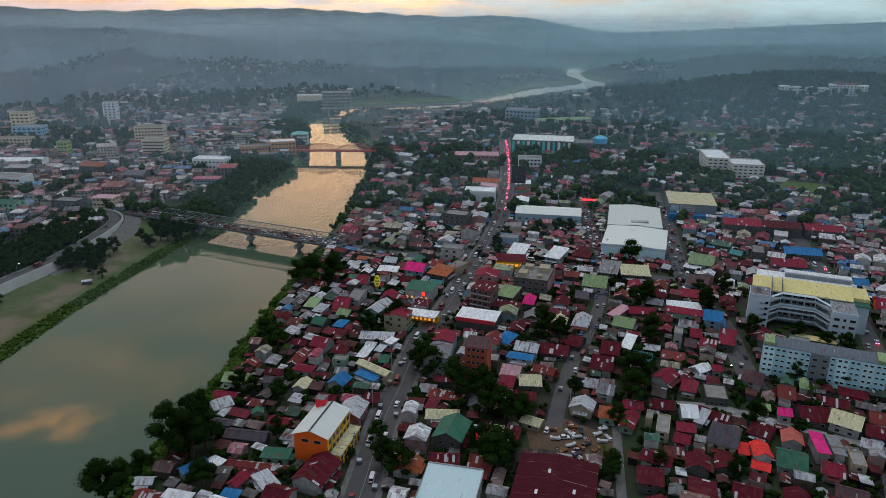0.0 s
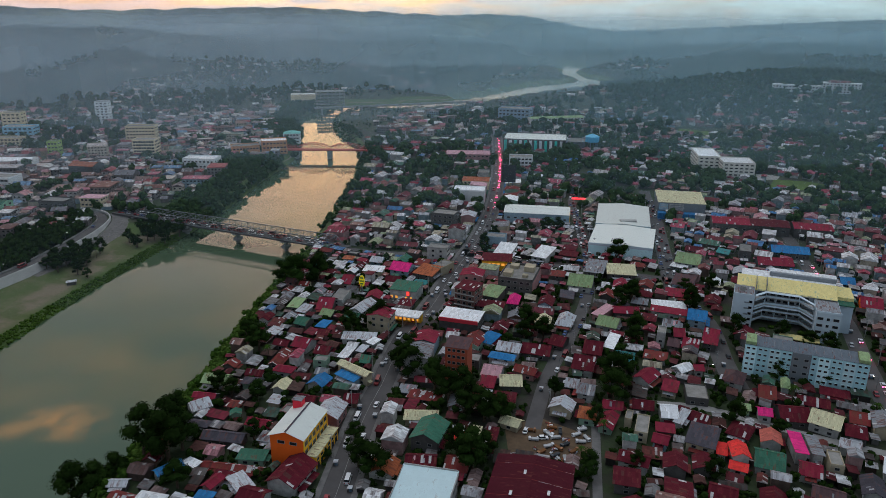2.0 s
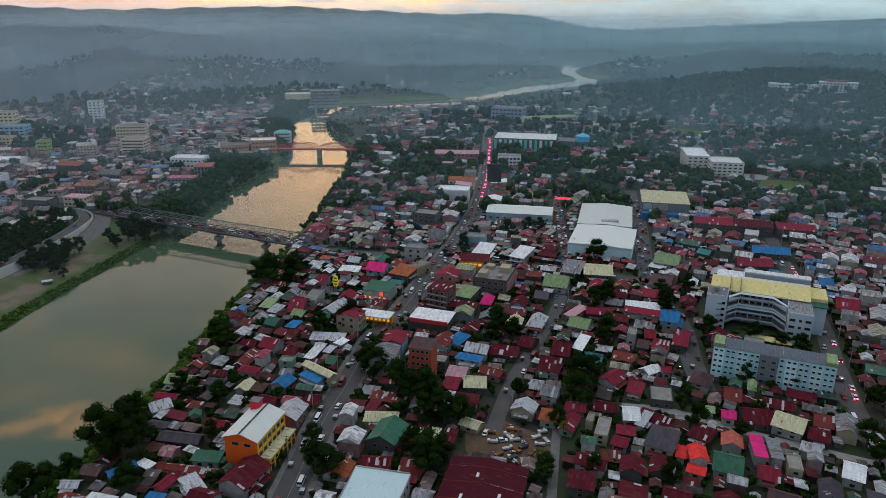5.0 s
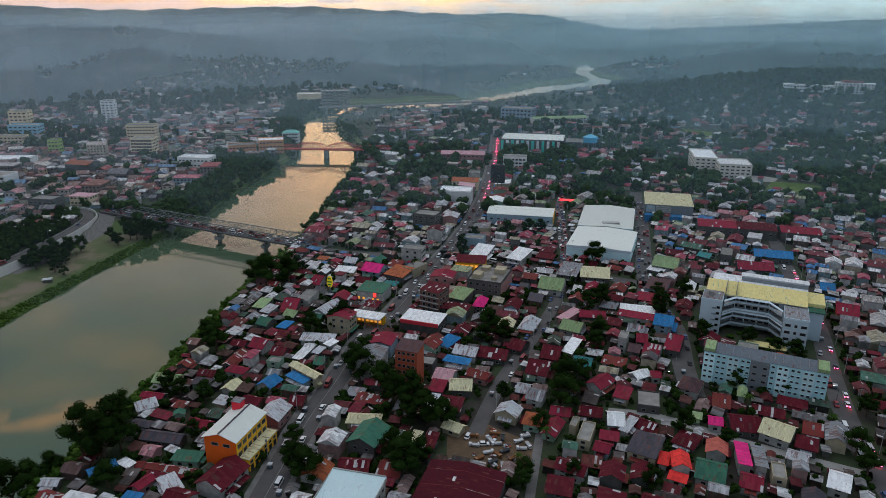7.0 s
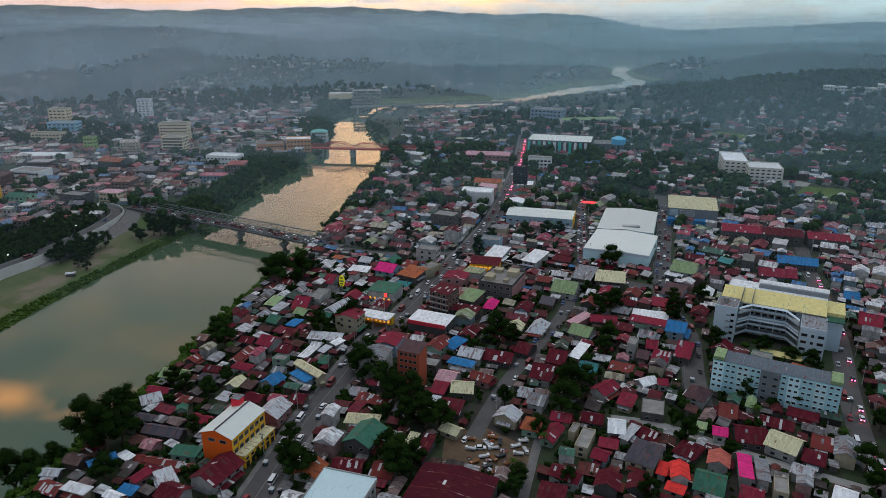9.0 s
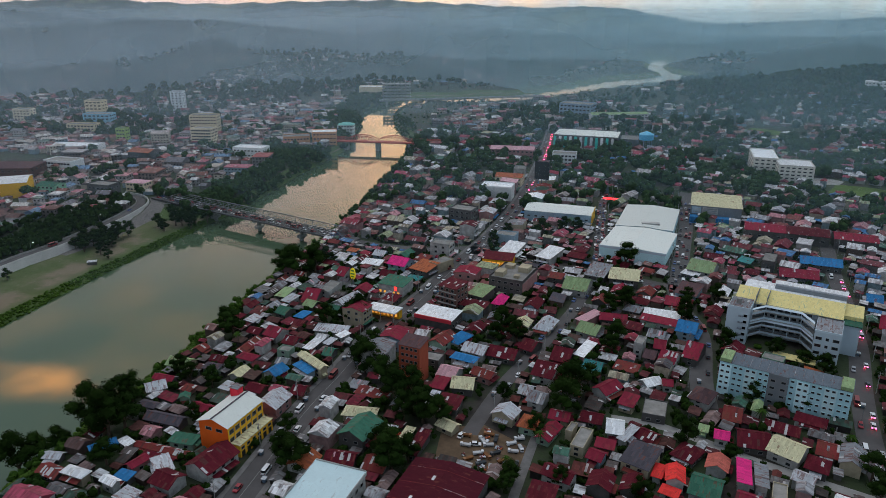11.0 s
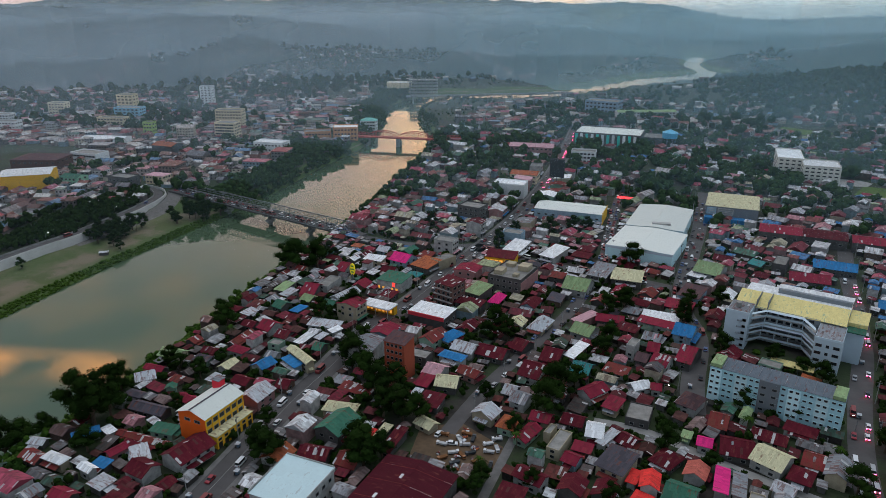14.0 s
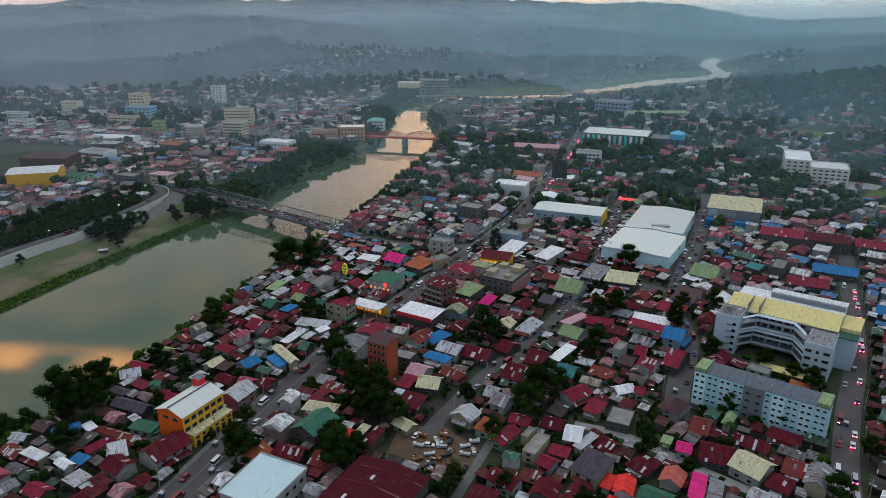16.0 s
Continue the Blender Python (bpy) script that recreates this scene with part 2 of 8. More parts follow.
WALL = {
    "white": surface("white_render", (0.48, 0.48, 0.46), (0.16, 0.16, 0.15)),
    "grey": surface("bare_block", (0.115, 0.11, 0.105), (0.045, 0.043, 0.041)),
    "cream": surface("cream_render", (0.46, 0.40, 0.28), (0.25, 0.21, 0.15)),
    "pink": surface("pink_render", (0.40, 0.21, 0.20), (0.24, 0.125, 0.12)),
    "green": surface("green_render", (0.27, 0.40, 0.30), (0.15, 0.22, 0.17)),
    "blue": surface("blue_render", (0.32, 0.44, 0.52), (0.18, 0.25, 0.30)),
    "brown": surface("wooden_wall", (0.17, 0.11, 0.075), (0.07, 0.05, 0.04)),
    "orange": surface("orange_paint", (0.88, 0.145, 0.015), (0.76, 0.115, 0.015), spread=0.8),
    "yellow": surface("yellow_paint", (0.90, 0.50, 0.03), (0.75, 0.38, 0.03), spread=0.8),
    "brick": surface("brick_red_paint", (0.44, 0.10, 0.05), (0.32, 0.07, 0.04), spread=0.8),
    "pale": surface("pale_blue_paint", (0.52, 0.62, 0.68), (0.43, 0.52, 0.58), spread=0.8),
    "slate": surface("slate_grey_paint", (0.22, 0.25, 0.27), (0.15, 0.17, 0.19), spread=0.8),
}
ASPHALT = surface("asphalt", (0.110, 0.104, 0.103), (0.066, 0.062, 0.061), rough=0.85, scale=0.12, fine=1.2, per_object=0.05)
CONCRETE = surface("concrete", (0.34, 0.335, 0.32), (0.20, 0.195, 0.18), rough=0.85, scale=0.2, fine=1.5)
ROOF_SLAB = surface("stained_roof_slab", (0.30, 0.29, 0.27), (0.13, 0.125, 0.115), rough=0.9, scale=0.3, fine=1.5)
PAVING = surface("worn_paving", (0.16, 0.155, 0.15), (0.075, 0.073, 0.07), rough=0.9, scale=0.25, fine=1.5)
PAINT = surface("worn_road_paint", (0.42, 0.42, 0.40), (0.12, 0.12, 0.115), rough=0.8, scale=1.0)
STEEL = surface("bridge_steel", (0.20, 0.22, 0.23), (0.12, 0.12, 0.12), rough=0.6, scale=0.6, metal=0.3)
RED_STEEL = surface("red_bridge_steel", (0.52, 0.085, 0.06), (0.36, 0.06, 0.045), rough=0.6, scale=0.6)
GLASS = plain("dark_window_glass", (0.02, 0.024, 0.028), 0.12)
FRAME = plain("window_frame_paint", (0.24, 0.24, 0.235), 0.6)
# painted shade for shop openings, and the billboard's own black back
DARK = plain("opening_shade_and_black", (0.015, 0.015, 0.016), 0.9)
BARK = surface("bark", (0.12, 0.085, 0.06), (0.06, 0.045, 0.035), scale=1.0)
RUBBER = plain("tyre_rubber", (0.015, 0.015, 0.016), 0.9)
RED_LIGHT = plain("tail_light", (1.0, 0.02, 0.07), 0.4, 0.0, 60.0)
WHITE_LIGHT = plain("head_light", (1.0, 0.9, 0.75), 0.4, 0.0, 12.0)
AMBER_LIGHT = plain("amber_light", (1.0, 0.40, 0.06), 0.4, 0.0, 1.0)


def leaf_material(name, base, dark):
    m, t, p = material(name)
    geo = t.nodes.new("ShaderNodeNewGeometry")
    rnd = t.nodes.new("ShaderNodeObjectInfo").outputs["Random"]
    col = mixed(t, dark, base, geo.outputs["Random Per Island"])
    col = mixed(t, col, (0.034, 0.058, 0.010), maths(t, "MULTIPLY", noise_of(t, geo.outputs["Position"], 0.06, 3.0), 0.5))
    hsv = t.nodes.new("ShaderNodeHueSaturation")
    t.links.new(col, hsv.inputs["Color"])
    t.links.new(maths(t, "MULTIPLY_ADD", rnd, 0.5, 0.75), hsv.inputs["Value"])
    t.links.new(hsv.outputs[0], p.inputs["Base Color"])
    p.inputs["Roughness"].default_value, p.inputs["Specular IOR Level"].default_value = 0.9, 0.02
    return m


LEAF = leaf_material("tree_leaves", (0.012, 0.034, 0.007), (0.004, 0.012, 0.003))
FOREST = leaf_material("hill_forest_leaves", (0.016, 0.042, 0.016), (0.006, 0.018, 0.008))
# paler than LEAF: haze over the farther trees is put into the colour
HAZED_LEAF = leaf_material("hazed_tree_leaves", (0.036, 0.072, 0.026), (0.012, 0.028, 0.012))
GRASSY = leaf_material("bank_grass_blades", (0.075, 0.132, 0.024), (0.036, 0.074, 0.013))
SHRUB = leaf_material("bank_shrub_leaves", (0.060, 0.125, 0.018), (0.020, 0.052, 0.010))


def ground_material():
    """Trodden earth, gravel and concrete yards with grass between; scrub and forest floor further out."""
    m, t, p = material("ground_cover")
    pos = position(t)
    sep = t.nodes.new("ShaderNodeSeparateXYZ")
    t.links.new(pos, sep.inputs[0])
    earth = mixed(t, (0.016, 0.014, 0.012), (0.052, 0.043, 0.035), ramp(t, noise_of(t, pos, 0.09, 6.0, 0.65), [(0.35, 0.0), (0.68, 1.0)]))
    grass = mixed(t, (0.012, 0.022, 0.008), (0.036, 0.058, 0.016), noise_of(t, pos, 0.5, 5.0, 0.7))
    cover = ramp(t, noise_of(t, pos, 0.03, 5.0, 0.6), [(0.40, 0.0), (0.52, 1.0)])
    col = mixed(t, earth, grass, cover)
    wild = mixed(t, (0.008, 0.018, 0.008), (0.020, 0.038, 0.014), ramp(t, noise_of(t, pos, 0.012, 8.0, 0.7), [(0.35, 0.0), (0.7, 1.0)]))
    clearings = ramp(t, noise_of(t, pos, 0.0035, 9.0, 0.68), [(0.52, 0.0), (0.58, 1.0)])
    remote = ramp(t, maths(t, "DIVIDE", sep.outputs[1], 4000.0), [(0.44, 0.12), (0.60, 1.0)])
    wild = mixed(t, wild, (0.115, 0.130, 0.060), maths(t, "MULTIPLY", clearings, remote))
    # beyond the built-up town the land is scrub and forest
    away = t.nodes.new("ShaderNodeVectorMath")
    away.operation, away.inputs[1].default_value = "DISTANCE", (-60.0, 420.0, 0.0)
    t.links.new(pos, away.inputs[0])
    high = ramp(t, maths(t, "DIVIDE", maths(t, "MULTIPLY_ADD", noise_of(t, pos, 0.004, 3.0), 300.0, away.outputs["Value"]), 1200.0), [(0.52, 0.0), (0.72, 1.0)])
    col = mixed(t, col, wild, high)
    # silt and grass on the flood bank, below the streets
    silt = mixed(t, (0.075, 0.095, 0.030), (0.165, 0.135, 0.088), ramp(t, noise_of(t, pos, 0.045, 5.0, 0.6), [(0.42, 0.0), (0.58, 1.0)]))
    low = ramp(t, maths(t, "MULTIPLY", sep.outputs[2], -0.1), [(0.05, 0.0), (0.15, 1.0)])
    col = mixed(t, col, mixed(t, (0.032, 0.066, 0.012), (0.072, 0.118, 0.022), noise_of(t, pos, 0.3, 5.0, 0.7)), low)
    col = mixed(t, col, silt, ramp(t, maths(t, "MULTIPLY", sep.outputs[2], -0.1), [(0.38, 0.0), (0.40, 1.0), (0.47, 1.0), (0.50, 0.0)]))
    t.links.new(col, p.inputs["Base Color"])
    p.inputs["Roughness"].default_value = 0.95
    bump(t, p, noise_of(t, pos, 0.8, 6.0), 0.6, 0.3)
    return m


def water_material():
    m, t, p = material("silty_river_water")
    pos = position(t)
    col = mixed(t, (0.056, 0.094, 0.052), (0.076, 0.116, 0.064), noise_of(t, pos, 0.008, 4.0))
    t.links.new(col, p.inputs["Base Color"])
    p.inputs["Roughness"].default_value, p.inputs["IOR"].default_value = 0.035, 1.45
    mp = t.nodes.new("ShaderNodeMapping")
    mp.inputs["Scale"].default_value = (1.0, 0.45, 1.0)
    t.links.new(pos, mp.inputs[0])
    bump(t, p, noise_of(t, mp.outputs[0], 0.22, 2.0, 0.45), 0.0018, 0.08)
    return m


GROUND, WATER = ground_material(), water_material()

# ---- mesh helpers ----


G = (1 + 5 ** 0.5) / 2
HEART = np.array([(-1, G, 0), (1, G, 0), (-1, -G, 0), (1, -G, 0), (0, -1, G), (0, 1, G), (0, -1, -G), (0, 1, -G), (G, 0, -1), (G, 0, 1), (-G, 0, -1), (-G, 0, 1)]) / math.hypot(1, G)
HEART_FACES = [(0, 11, 5), (0, 5, 1), (0, 1, 7), (0, 7, 10), (0, 10, 11), (1, 5, 9), (5, 11, 4), (11, 10, 2), (10, 7, 6), (7, 1, 8), (3, 9, 4), (3, 4, 2), (3, 2, 6), (3, 6, 8), (3, 8, 9), (4, 9, 5), (2, 4, 11), (6, 2, 10), (8, 6, 7), (9, 8, 1)]


class Solid:
    """Vertices and faces of one mesh, with a material for each face."""

    def __init__(self):
        self.v, self.f, self.k, self.mats = [], [], [], []

    def slot(self, m):
        if m not in self.mats:
            self.mats.append(m)
        return self.mats.index(m)

    def add(self, verts, faces, m, place=None):
        n, k = len(self.v), self.slot(m)
        self.v += [tuple(place @ Vector(p)) for p in verts] if place else [tuple(p) for p in verts]
        self.f += [tuple(n + i for i in f) for f in faces]
        self.k += [k] * len(faces)
        return self

    def box(self, x0, y0, z0, x1, y1, z1, m, place=None, top=True):
        v = [(x, y, z) for z in (z0, z1) for y in (y0, y1) for x in (x0, x1)]
        f = [(0, 2, 3, 1), (0, 1, 5, 4), (1, 3, 7, 5), (3, 2, 6, 7), (2, 0, 4, 6)] + ([(4, 5, 7, 6)] if top else [])
        return self.add(v, f, m, place)

    def bar(self, a, b, w, h, m):
        """A square bar from a to b."""
        a, b = Vector(a), Vector(b)
        place = look(a, b)
        n = (b - a).length
        return self.box(-w / 2, -h / 2, -n, w / 2, h / 2, 0, m, place)

    def tube(self, a, b, r0, r1, m, sides=8):
        a, b = Vector(a), Vector(b)
        place, n = look(a, b), (b - a).length
        v = [(math.cos(2 * math.pi * i / sides) * r, math.sin(2 * math.pi * i / sides) * r, z) for r, z in ((r0, 0), (r1, -n)) for i in range(sides)]
        f = [(i, sides + i, sides + (i + 1) % sides, (i + 1) % sides) for i in range(sides)]
        f += [tuple(range(sides)), tuple(range(2 * sides - 1, sides - 1, -1))]
        return self.add(v, f, m, place)

    def mesh(self, name):
        me = bpy.data.meshes.new(name)
        me.from_pydata(self.v, [], self.f)
        for m in self.mats:
            me.materials.append(m)
        me.polygons.foreach_set("material_index", self.k)
        me.update()
        return me


def part(name, shape, parent, label="", at=None):
    """One mesh object under a thing or under a part."""
    ob = new(name, shape.mesh(name) if isinstance(shape, Solid) else shape)
    ob.parent = parent
    if at is not None:
        ob.matrix_basis = at
    if label:
        ob["label"] = label
    return ob


def thing(name, label, category, at, group="", kind=""):
    ob = new(name)
    ob.matrix_basis = at
    return tagged(ob, label, category, group, kind)


def single(name, shape, label, category, at=None, group="", kind=""):
    ob = new(name, shape.mesh(name))
    if at is not None:
        ob.matrix_basis = at
    return tagged(ob, label, category, group, kind)


# ---- the lie of the land ----
STREET, WATER_Z = 0.0, -7.5


def smooth_path(points, step=6.0):
    """Points of any width through which a soft curve is drawn."""
    p = np.array([points[0], *points, points[-1]], float)
    p[0], p[-1] = 2 * p[1] - p[2], 2 * p[-2] - p[-3]
    out = []
    for i in range(1, len(p) - 2):
        n = max(2, int(np.hypot(*(p[i + 1] - p[i])[:2]) / step))
        for s in np.arange(n) / n:
            a, b, c, d = p[i - 1:i + 3]
            out.append(0.5 * (2 * b + (c - a) * s + (2 * a - 5 * b + 4 * c - d) * s ** 2 + (3 * b - a - 3 * c + d) * s ** 3))
    return np.array(out + [p[-2]])


# river: x, y and half its width
RIVER = smooth_path([(-200, -700, 60), (-182, -100, 56), (-174, 150, 54), (-165, 230, 53), (-160, 300, 56), (-153, 383, 54), (-142, 460, 52), (-131, 560, 47),
                     (-126, 673, 45), (-122, 765, 40), (-123, 820, 35), (-137, 890, 34), (-158, 970, 26), (-182, 1095, 27), (-170, 1190, 34), (-110, 1250, 42),
                     (0, 1282, 46), (68, 1350, 36), (165, 1480, 38), (250, 1590, 54), (325, 1660, 56), (372, 1745, 34), (352, 1860, 24), (358, 1990, 20), (398, 2150, 26), (400, 2260, 18), (380, 2360, 8)], 25.0)


def to_path(x, y, path, wide=None):
    """Distance of points from a path, less the path's half width."""
    x, y = np.asarray(x, float), np.asarray(y, float)
    best = np.full(x.shape, 1e9)
    for a, b in zip(path[:-1], path[1:]):
        d = b[:2] - a[:2]
        s = np.clip(((x - a[0]) * d[0] + (y - a[1]) * d[1]) / max(d @ d, 1e-9), 0, 1)
        w = (a[2] + (b[2] - a[2]) * s) if wide is None else wide
        best = np.minimum(best, np.hypot(x - a[0] - d[0] * s, y - a[1] - d[1] * s) - w)
    return best


def step(a, b, x):
    s = np.clip((x - a) / (b - a), 0, 1)
    return s * s * (3 - 2 * s)


def waves(x, y, size, seed):
    """Soft rolling unevenness of about 1 to -1."""
    r = np.random.RandomState(seed)
    z = 0
    for i in range(7):
        a, f, q = r.uniform(0, 2 * math.pi), r.uniform(0.6, 2.2) / size, r.uniform(0, 7)
        z = z + np.sin((x * math.cos(a) + y * math.sin(a)) * f * 2 * math.pi + q) / (1 + 0.5 * i)
    return z / 2.6


HILLS = []


def hill(x, y, rx, ry, turn, h):
    HILLS.append((x, y, rx, ry, radians(turn), h))


hill(-900, 2150, 480, 230, 8, 72)       # dark wooded hill over the left bank
hill(-1500, 2300, 500, 380, 0, 55)
hill(-1900, 3900, 1500, 420, 4, 120)    # the long ridge on the horizon
hill(-300, 4150, 1300, 330, -2, 100)
hill(420, 3950, 330, 260, -6, 42)
hill(-500, 3000, 700, 260, 6, 48)
hill(-2600, 3000, 700, 900, 0, 120)
hill(640, 1230, 300, 190, -28, 37)      # wooded rise with the white hotel
hill(1150, 1500, 520, 380, -15, 50)
hill(950, 2150, 480, 300, -8, 46)
hill(1900, 2700, 900, 500, 0, 36)
hill(3100, 4400, 1500, 400, -8, 105)
hill(1100, 4500, 900, 240, 0, 16)


def land(x, y):
    """Height of the ground."""
    x, y = np.asarray(x, float), np.asarray(y, float)
    d = to_path(x, y, RIVER)
    z = np.zeros(x.shape)
    for hx, hy, rx, ry, a, h in HILLS:
        u = ((x - hx) * math.cos(a) + (y - hy) * math.sin(a)) / rx
        v = (-(x - hx) * math.sin(a) + (y - hy) * math.cos(a)) / ry
        z = z + h * np.exp(-(u * u + v * v) ** 1.2) * (1 + 0.05 * waves(x, y, 420, 3) + 0.04 * waves(x, y, 150, 4))
    z = z + 1.5 * waves(x, y, 300, 5) * step(900, 1800, np.hypot(x, y))
    steep = -9.5 + 9.5 * step(-6, 13, d)
    wall = np.interp(y, (150, 330, 400, 445, 500, 530, 560), (-320, -272, -256, -246, -240, -242, -215))
    flat = -9.5 + 4.6 * step(-6, 7, d) + 1.0 * step(7, 30, d) + 3.9 * step(0, 4, wall - x)
    flood = step(0, 30, -150 - x) * step(0, 40, 540 - y)
    bank = steep * (1 - flood) + flat * flood
    return np.where(d < 75, np.minimum(z, 0) + bank + z * step(13, 75, d), z)


LIE = {}


def land_at(x, y):
    """Height of the ground as the sheet has it, between its grid points."""
    xs, ys, z = LIE["x"], LIE["y"], LIE["z"]
    i = min(max(int(np.searchsorted(xs, x)) - 1, 0), len(xs) - 2)
    j = min(max(int(np.searchsorted(ys, y)) - 1, 0), len(ys) - 2)
    u, v = (x - xs[i]) / (xs[i + 1] - xs[i]), (y - ys[j]) / (ys[j + 1] - ys[j])
    return float((z[j, i] * (1 - u) + z[j, i + 1] * u) * (1 - v) + (z[j + 1, i] * (1 - u) + z[j + 1, i + 1] * u) * v)


def spaced(lo, hi, fine_lo, fine_hi, fine, far):
    mid = np.arange(fine_lo, fine_hi, fine)
    a, s = [fine_hi], fine
    while a[-1] < hi:
        s = min(s * 1.12, far)
        a.append(a[-1] + s)
    b, s = [], fine
    x = fine_lo
    while x > lo:
        s = min(s * 1.12, far)
        x -= s
        b.append(x)
    return np.array(b[::-1] + list(mid) + a)


def build_ground():
    xs = spaced(-3400, 3600, -330, 330, 4.0, 70.0)
    ys = spaced(-900, 4850, 140, 900, 4.0, 50.0)
    gx, gy = np.meshgrid(xs, ys)
    z = land(gx.ravel(), gy.ravel())
    n = len(xs)
    LIE.update(x=xs, y=ys, z=z.reshape(gx.shape))
    me = bpy.data.meshes.new("ground")
    v = np.stack([gx.ravel(), gy.ravel(), z], 1)
    i = (np.arange(len(ys) - 1)[:, None] * n + np.arange(n - 1)[None]).ravel()
    me.from_pydata(v.tolist(), [], np.stack([i, i + 1, i + n + 1, i + n], 1).tolist())
    me.materials.append(GROUND)
    me.polygons.foreach_set("use_smooth", [True] * len(me.polygons))
    tagged(new("ground", me), "earth, grass and scrub ground with wooded hills and river banks", "ground", kind="structure")
    s = Solid().box(-600, -900, WATER_Z - 0.5, 900, 3400, WATER_Z, WATER)
    single("water", s, "calm silty green river water reflecting the sunset clouds", "river", kind="structure")


build_ground()

# ---- streets ----
ROADS = {}


def road(name, points, width, label, mat=ASPHALT, z=0.05, line=False, walk_side=0.0):
    path = smooth_path(points, 8.0)
    ROADS[name] = (path, width)
    t = np.gradient(path, axis=0)
    t /= np.maximum(np.hypot(t[:, 0], t[:, 1]), 1e-6)[:, None]
    nrm = np.stack([-t[:, 1], t[:, 0]], 1)
    h = np.maximum(land(path[:, 0], path[:, 1]), -0.1) + z

    def strip(lo, hi, zz, m, deep=0.3):
        s = Solid()
        a, b = path + nrm * lo, path + nrm * hi
        v = []
        for p, q, k in zip(a, b, h):
            v += [(*p, k + zz), (*q, k + zz), (*p, k - deep), (*q, k - deep)]
        f = []
        for i in range(len(a) - 1):
            j = 4 * i
            f += [(j, j + 4, j + 5, j + 1), (j + 1, j + 5, j + 7, j + 3), (j + 4, j, j + 2, j + 6)]
        return s.add(v, f, m)

    ob = single("road", strip(-width / 2, width / 2, 0, mat), label, "road", kind="structure")
    if walk_side:
        for side in (-1, 1):
            lo, hi = sorted((side * width / 2, side * (width / 2 + walk_side)))
            single("pavement", strip(lo, hi, 0.14, PAVING), "narrow grey concrete pavement with a kerb", "pavement", kind="structure")
    if line:
        part("centre_line", strip(-0.09, 0.09, 0.006, PAINT, 0.0), ob, "worn white centre line")
    return ob


road("main", [(-42, 60), (-34, 140), (-26.9, 203.5), (-22.5, 249.7), (-17.4, 277.2), (-10, 322.7), (3, 362), (17.6, 420.6), (36.5, 491.6), (53.9, 587.4), (68.1, 723.7), (79, 891), (85, 1058), (92, 1200)],
     10.5, "grey asphalt main street with a worn centre line", line=True, walk_side=2.2)
road("second", [(45, 243), (47.3, 252), (58, 288), (73, 324), (90, 370), (104, 427), (112, 500), (120, 585), (126, 612)], 6.4, "grey asphalt side street lined with parked cars")
road("market", [(139, 275), (142, 300), (150, 345), (147, 390), (163, 468), (175, 523), (188, 600), (194, 630)], 10.0, "grey asphalt market street crowded with vehicles")
road("school", [(184, 190), (191.5, 241.7), (205.1, 289.8), (222.9, 340.8), (236.9, 393.4), (248.3, 443.4), (264, 500)], 9.0, "grey asphalt street beside the school")
road("bridge_street", [(-66, 466), (-40, 456), (0, 452), (30, 462)], 8.0, "grey asphalt street leading to the bridge")
road("cross", [(24, 452), (45, 446), (73, 432), (105, 424), (150, 405)], 8.0, "grey asphalt cross street at the junction")
road("lane", [(57.8, 179.1), (63.4, 208.6), (66.1, 222.8), (68.8, 237.2), (70.3, 245.0)], 3.4, "pale concrete lane between houses", PAVING)
road("lane_east", [(100, 262), (120, 258), (150, 240), (186, 222)], 4.5, "pale concrete lane between houses", CONCRETE)

# ---- mist, built as sheets ----


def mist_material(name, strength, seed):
    """Stand-in for evening haze: mostly see-through, scattering the light of the sky, thicker low down."""
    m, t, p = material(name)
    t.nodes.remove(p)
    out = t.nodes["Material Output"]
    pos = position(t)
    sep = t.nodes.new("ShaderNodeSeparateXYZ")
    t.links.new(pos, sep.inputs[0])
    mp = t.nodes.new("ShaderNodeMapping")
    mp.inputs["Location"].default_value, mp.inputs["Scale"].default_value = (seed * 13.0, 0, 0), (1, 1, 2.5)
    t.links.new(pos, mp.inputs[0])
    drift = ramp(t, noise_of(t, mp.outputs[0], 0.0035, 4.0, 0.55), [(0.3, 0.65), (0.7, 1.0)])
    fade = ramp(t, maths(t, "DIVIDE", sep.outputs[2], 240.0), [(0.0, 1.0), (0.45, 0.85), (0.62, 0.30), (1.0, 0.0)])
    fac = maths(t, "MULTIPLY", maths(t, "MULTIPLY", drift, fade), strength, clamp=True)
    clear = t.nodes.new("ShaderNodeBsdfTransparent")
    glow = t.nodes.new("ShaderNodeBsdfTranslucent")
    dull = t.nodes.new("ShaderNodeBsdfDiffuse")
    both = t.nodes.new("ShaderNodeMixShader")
    # sunset tint painted in: haze colour goes from warmer west to bluer east
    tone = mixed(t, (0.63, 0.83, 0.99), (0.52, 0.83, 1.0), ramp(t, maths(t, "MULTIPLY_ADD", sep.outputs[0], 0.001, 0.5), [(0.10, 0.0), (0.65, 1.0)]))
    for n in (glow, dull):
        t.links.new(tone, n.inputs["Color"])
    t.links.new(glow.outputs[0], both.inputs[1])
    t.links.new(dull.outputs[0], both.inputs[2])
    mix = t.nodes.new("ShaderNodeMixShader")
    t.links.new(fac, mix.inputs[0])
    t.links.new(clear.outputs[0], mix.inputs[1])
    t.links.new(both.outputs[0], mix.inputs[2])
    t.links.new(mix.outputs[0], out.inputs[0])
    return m


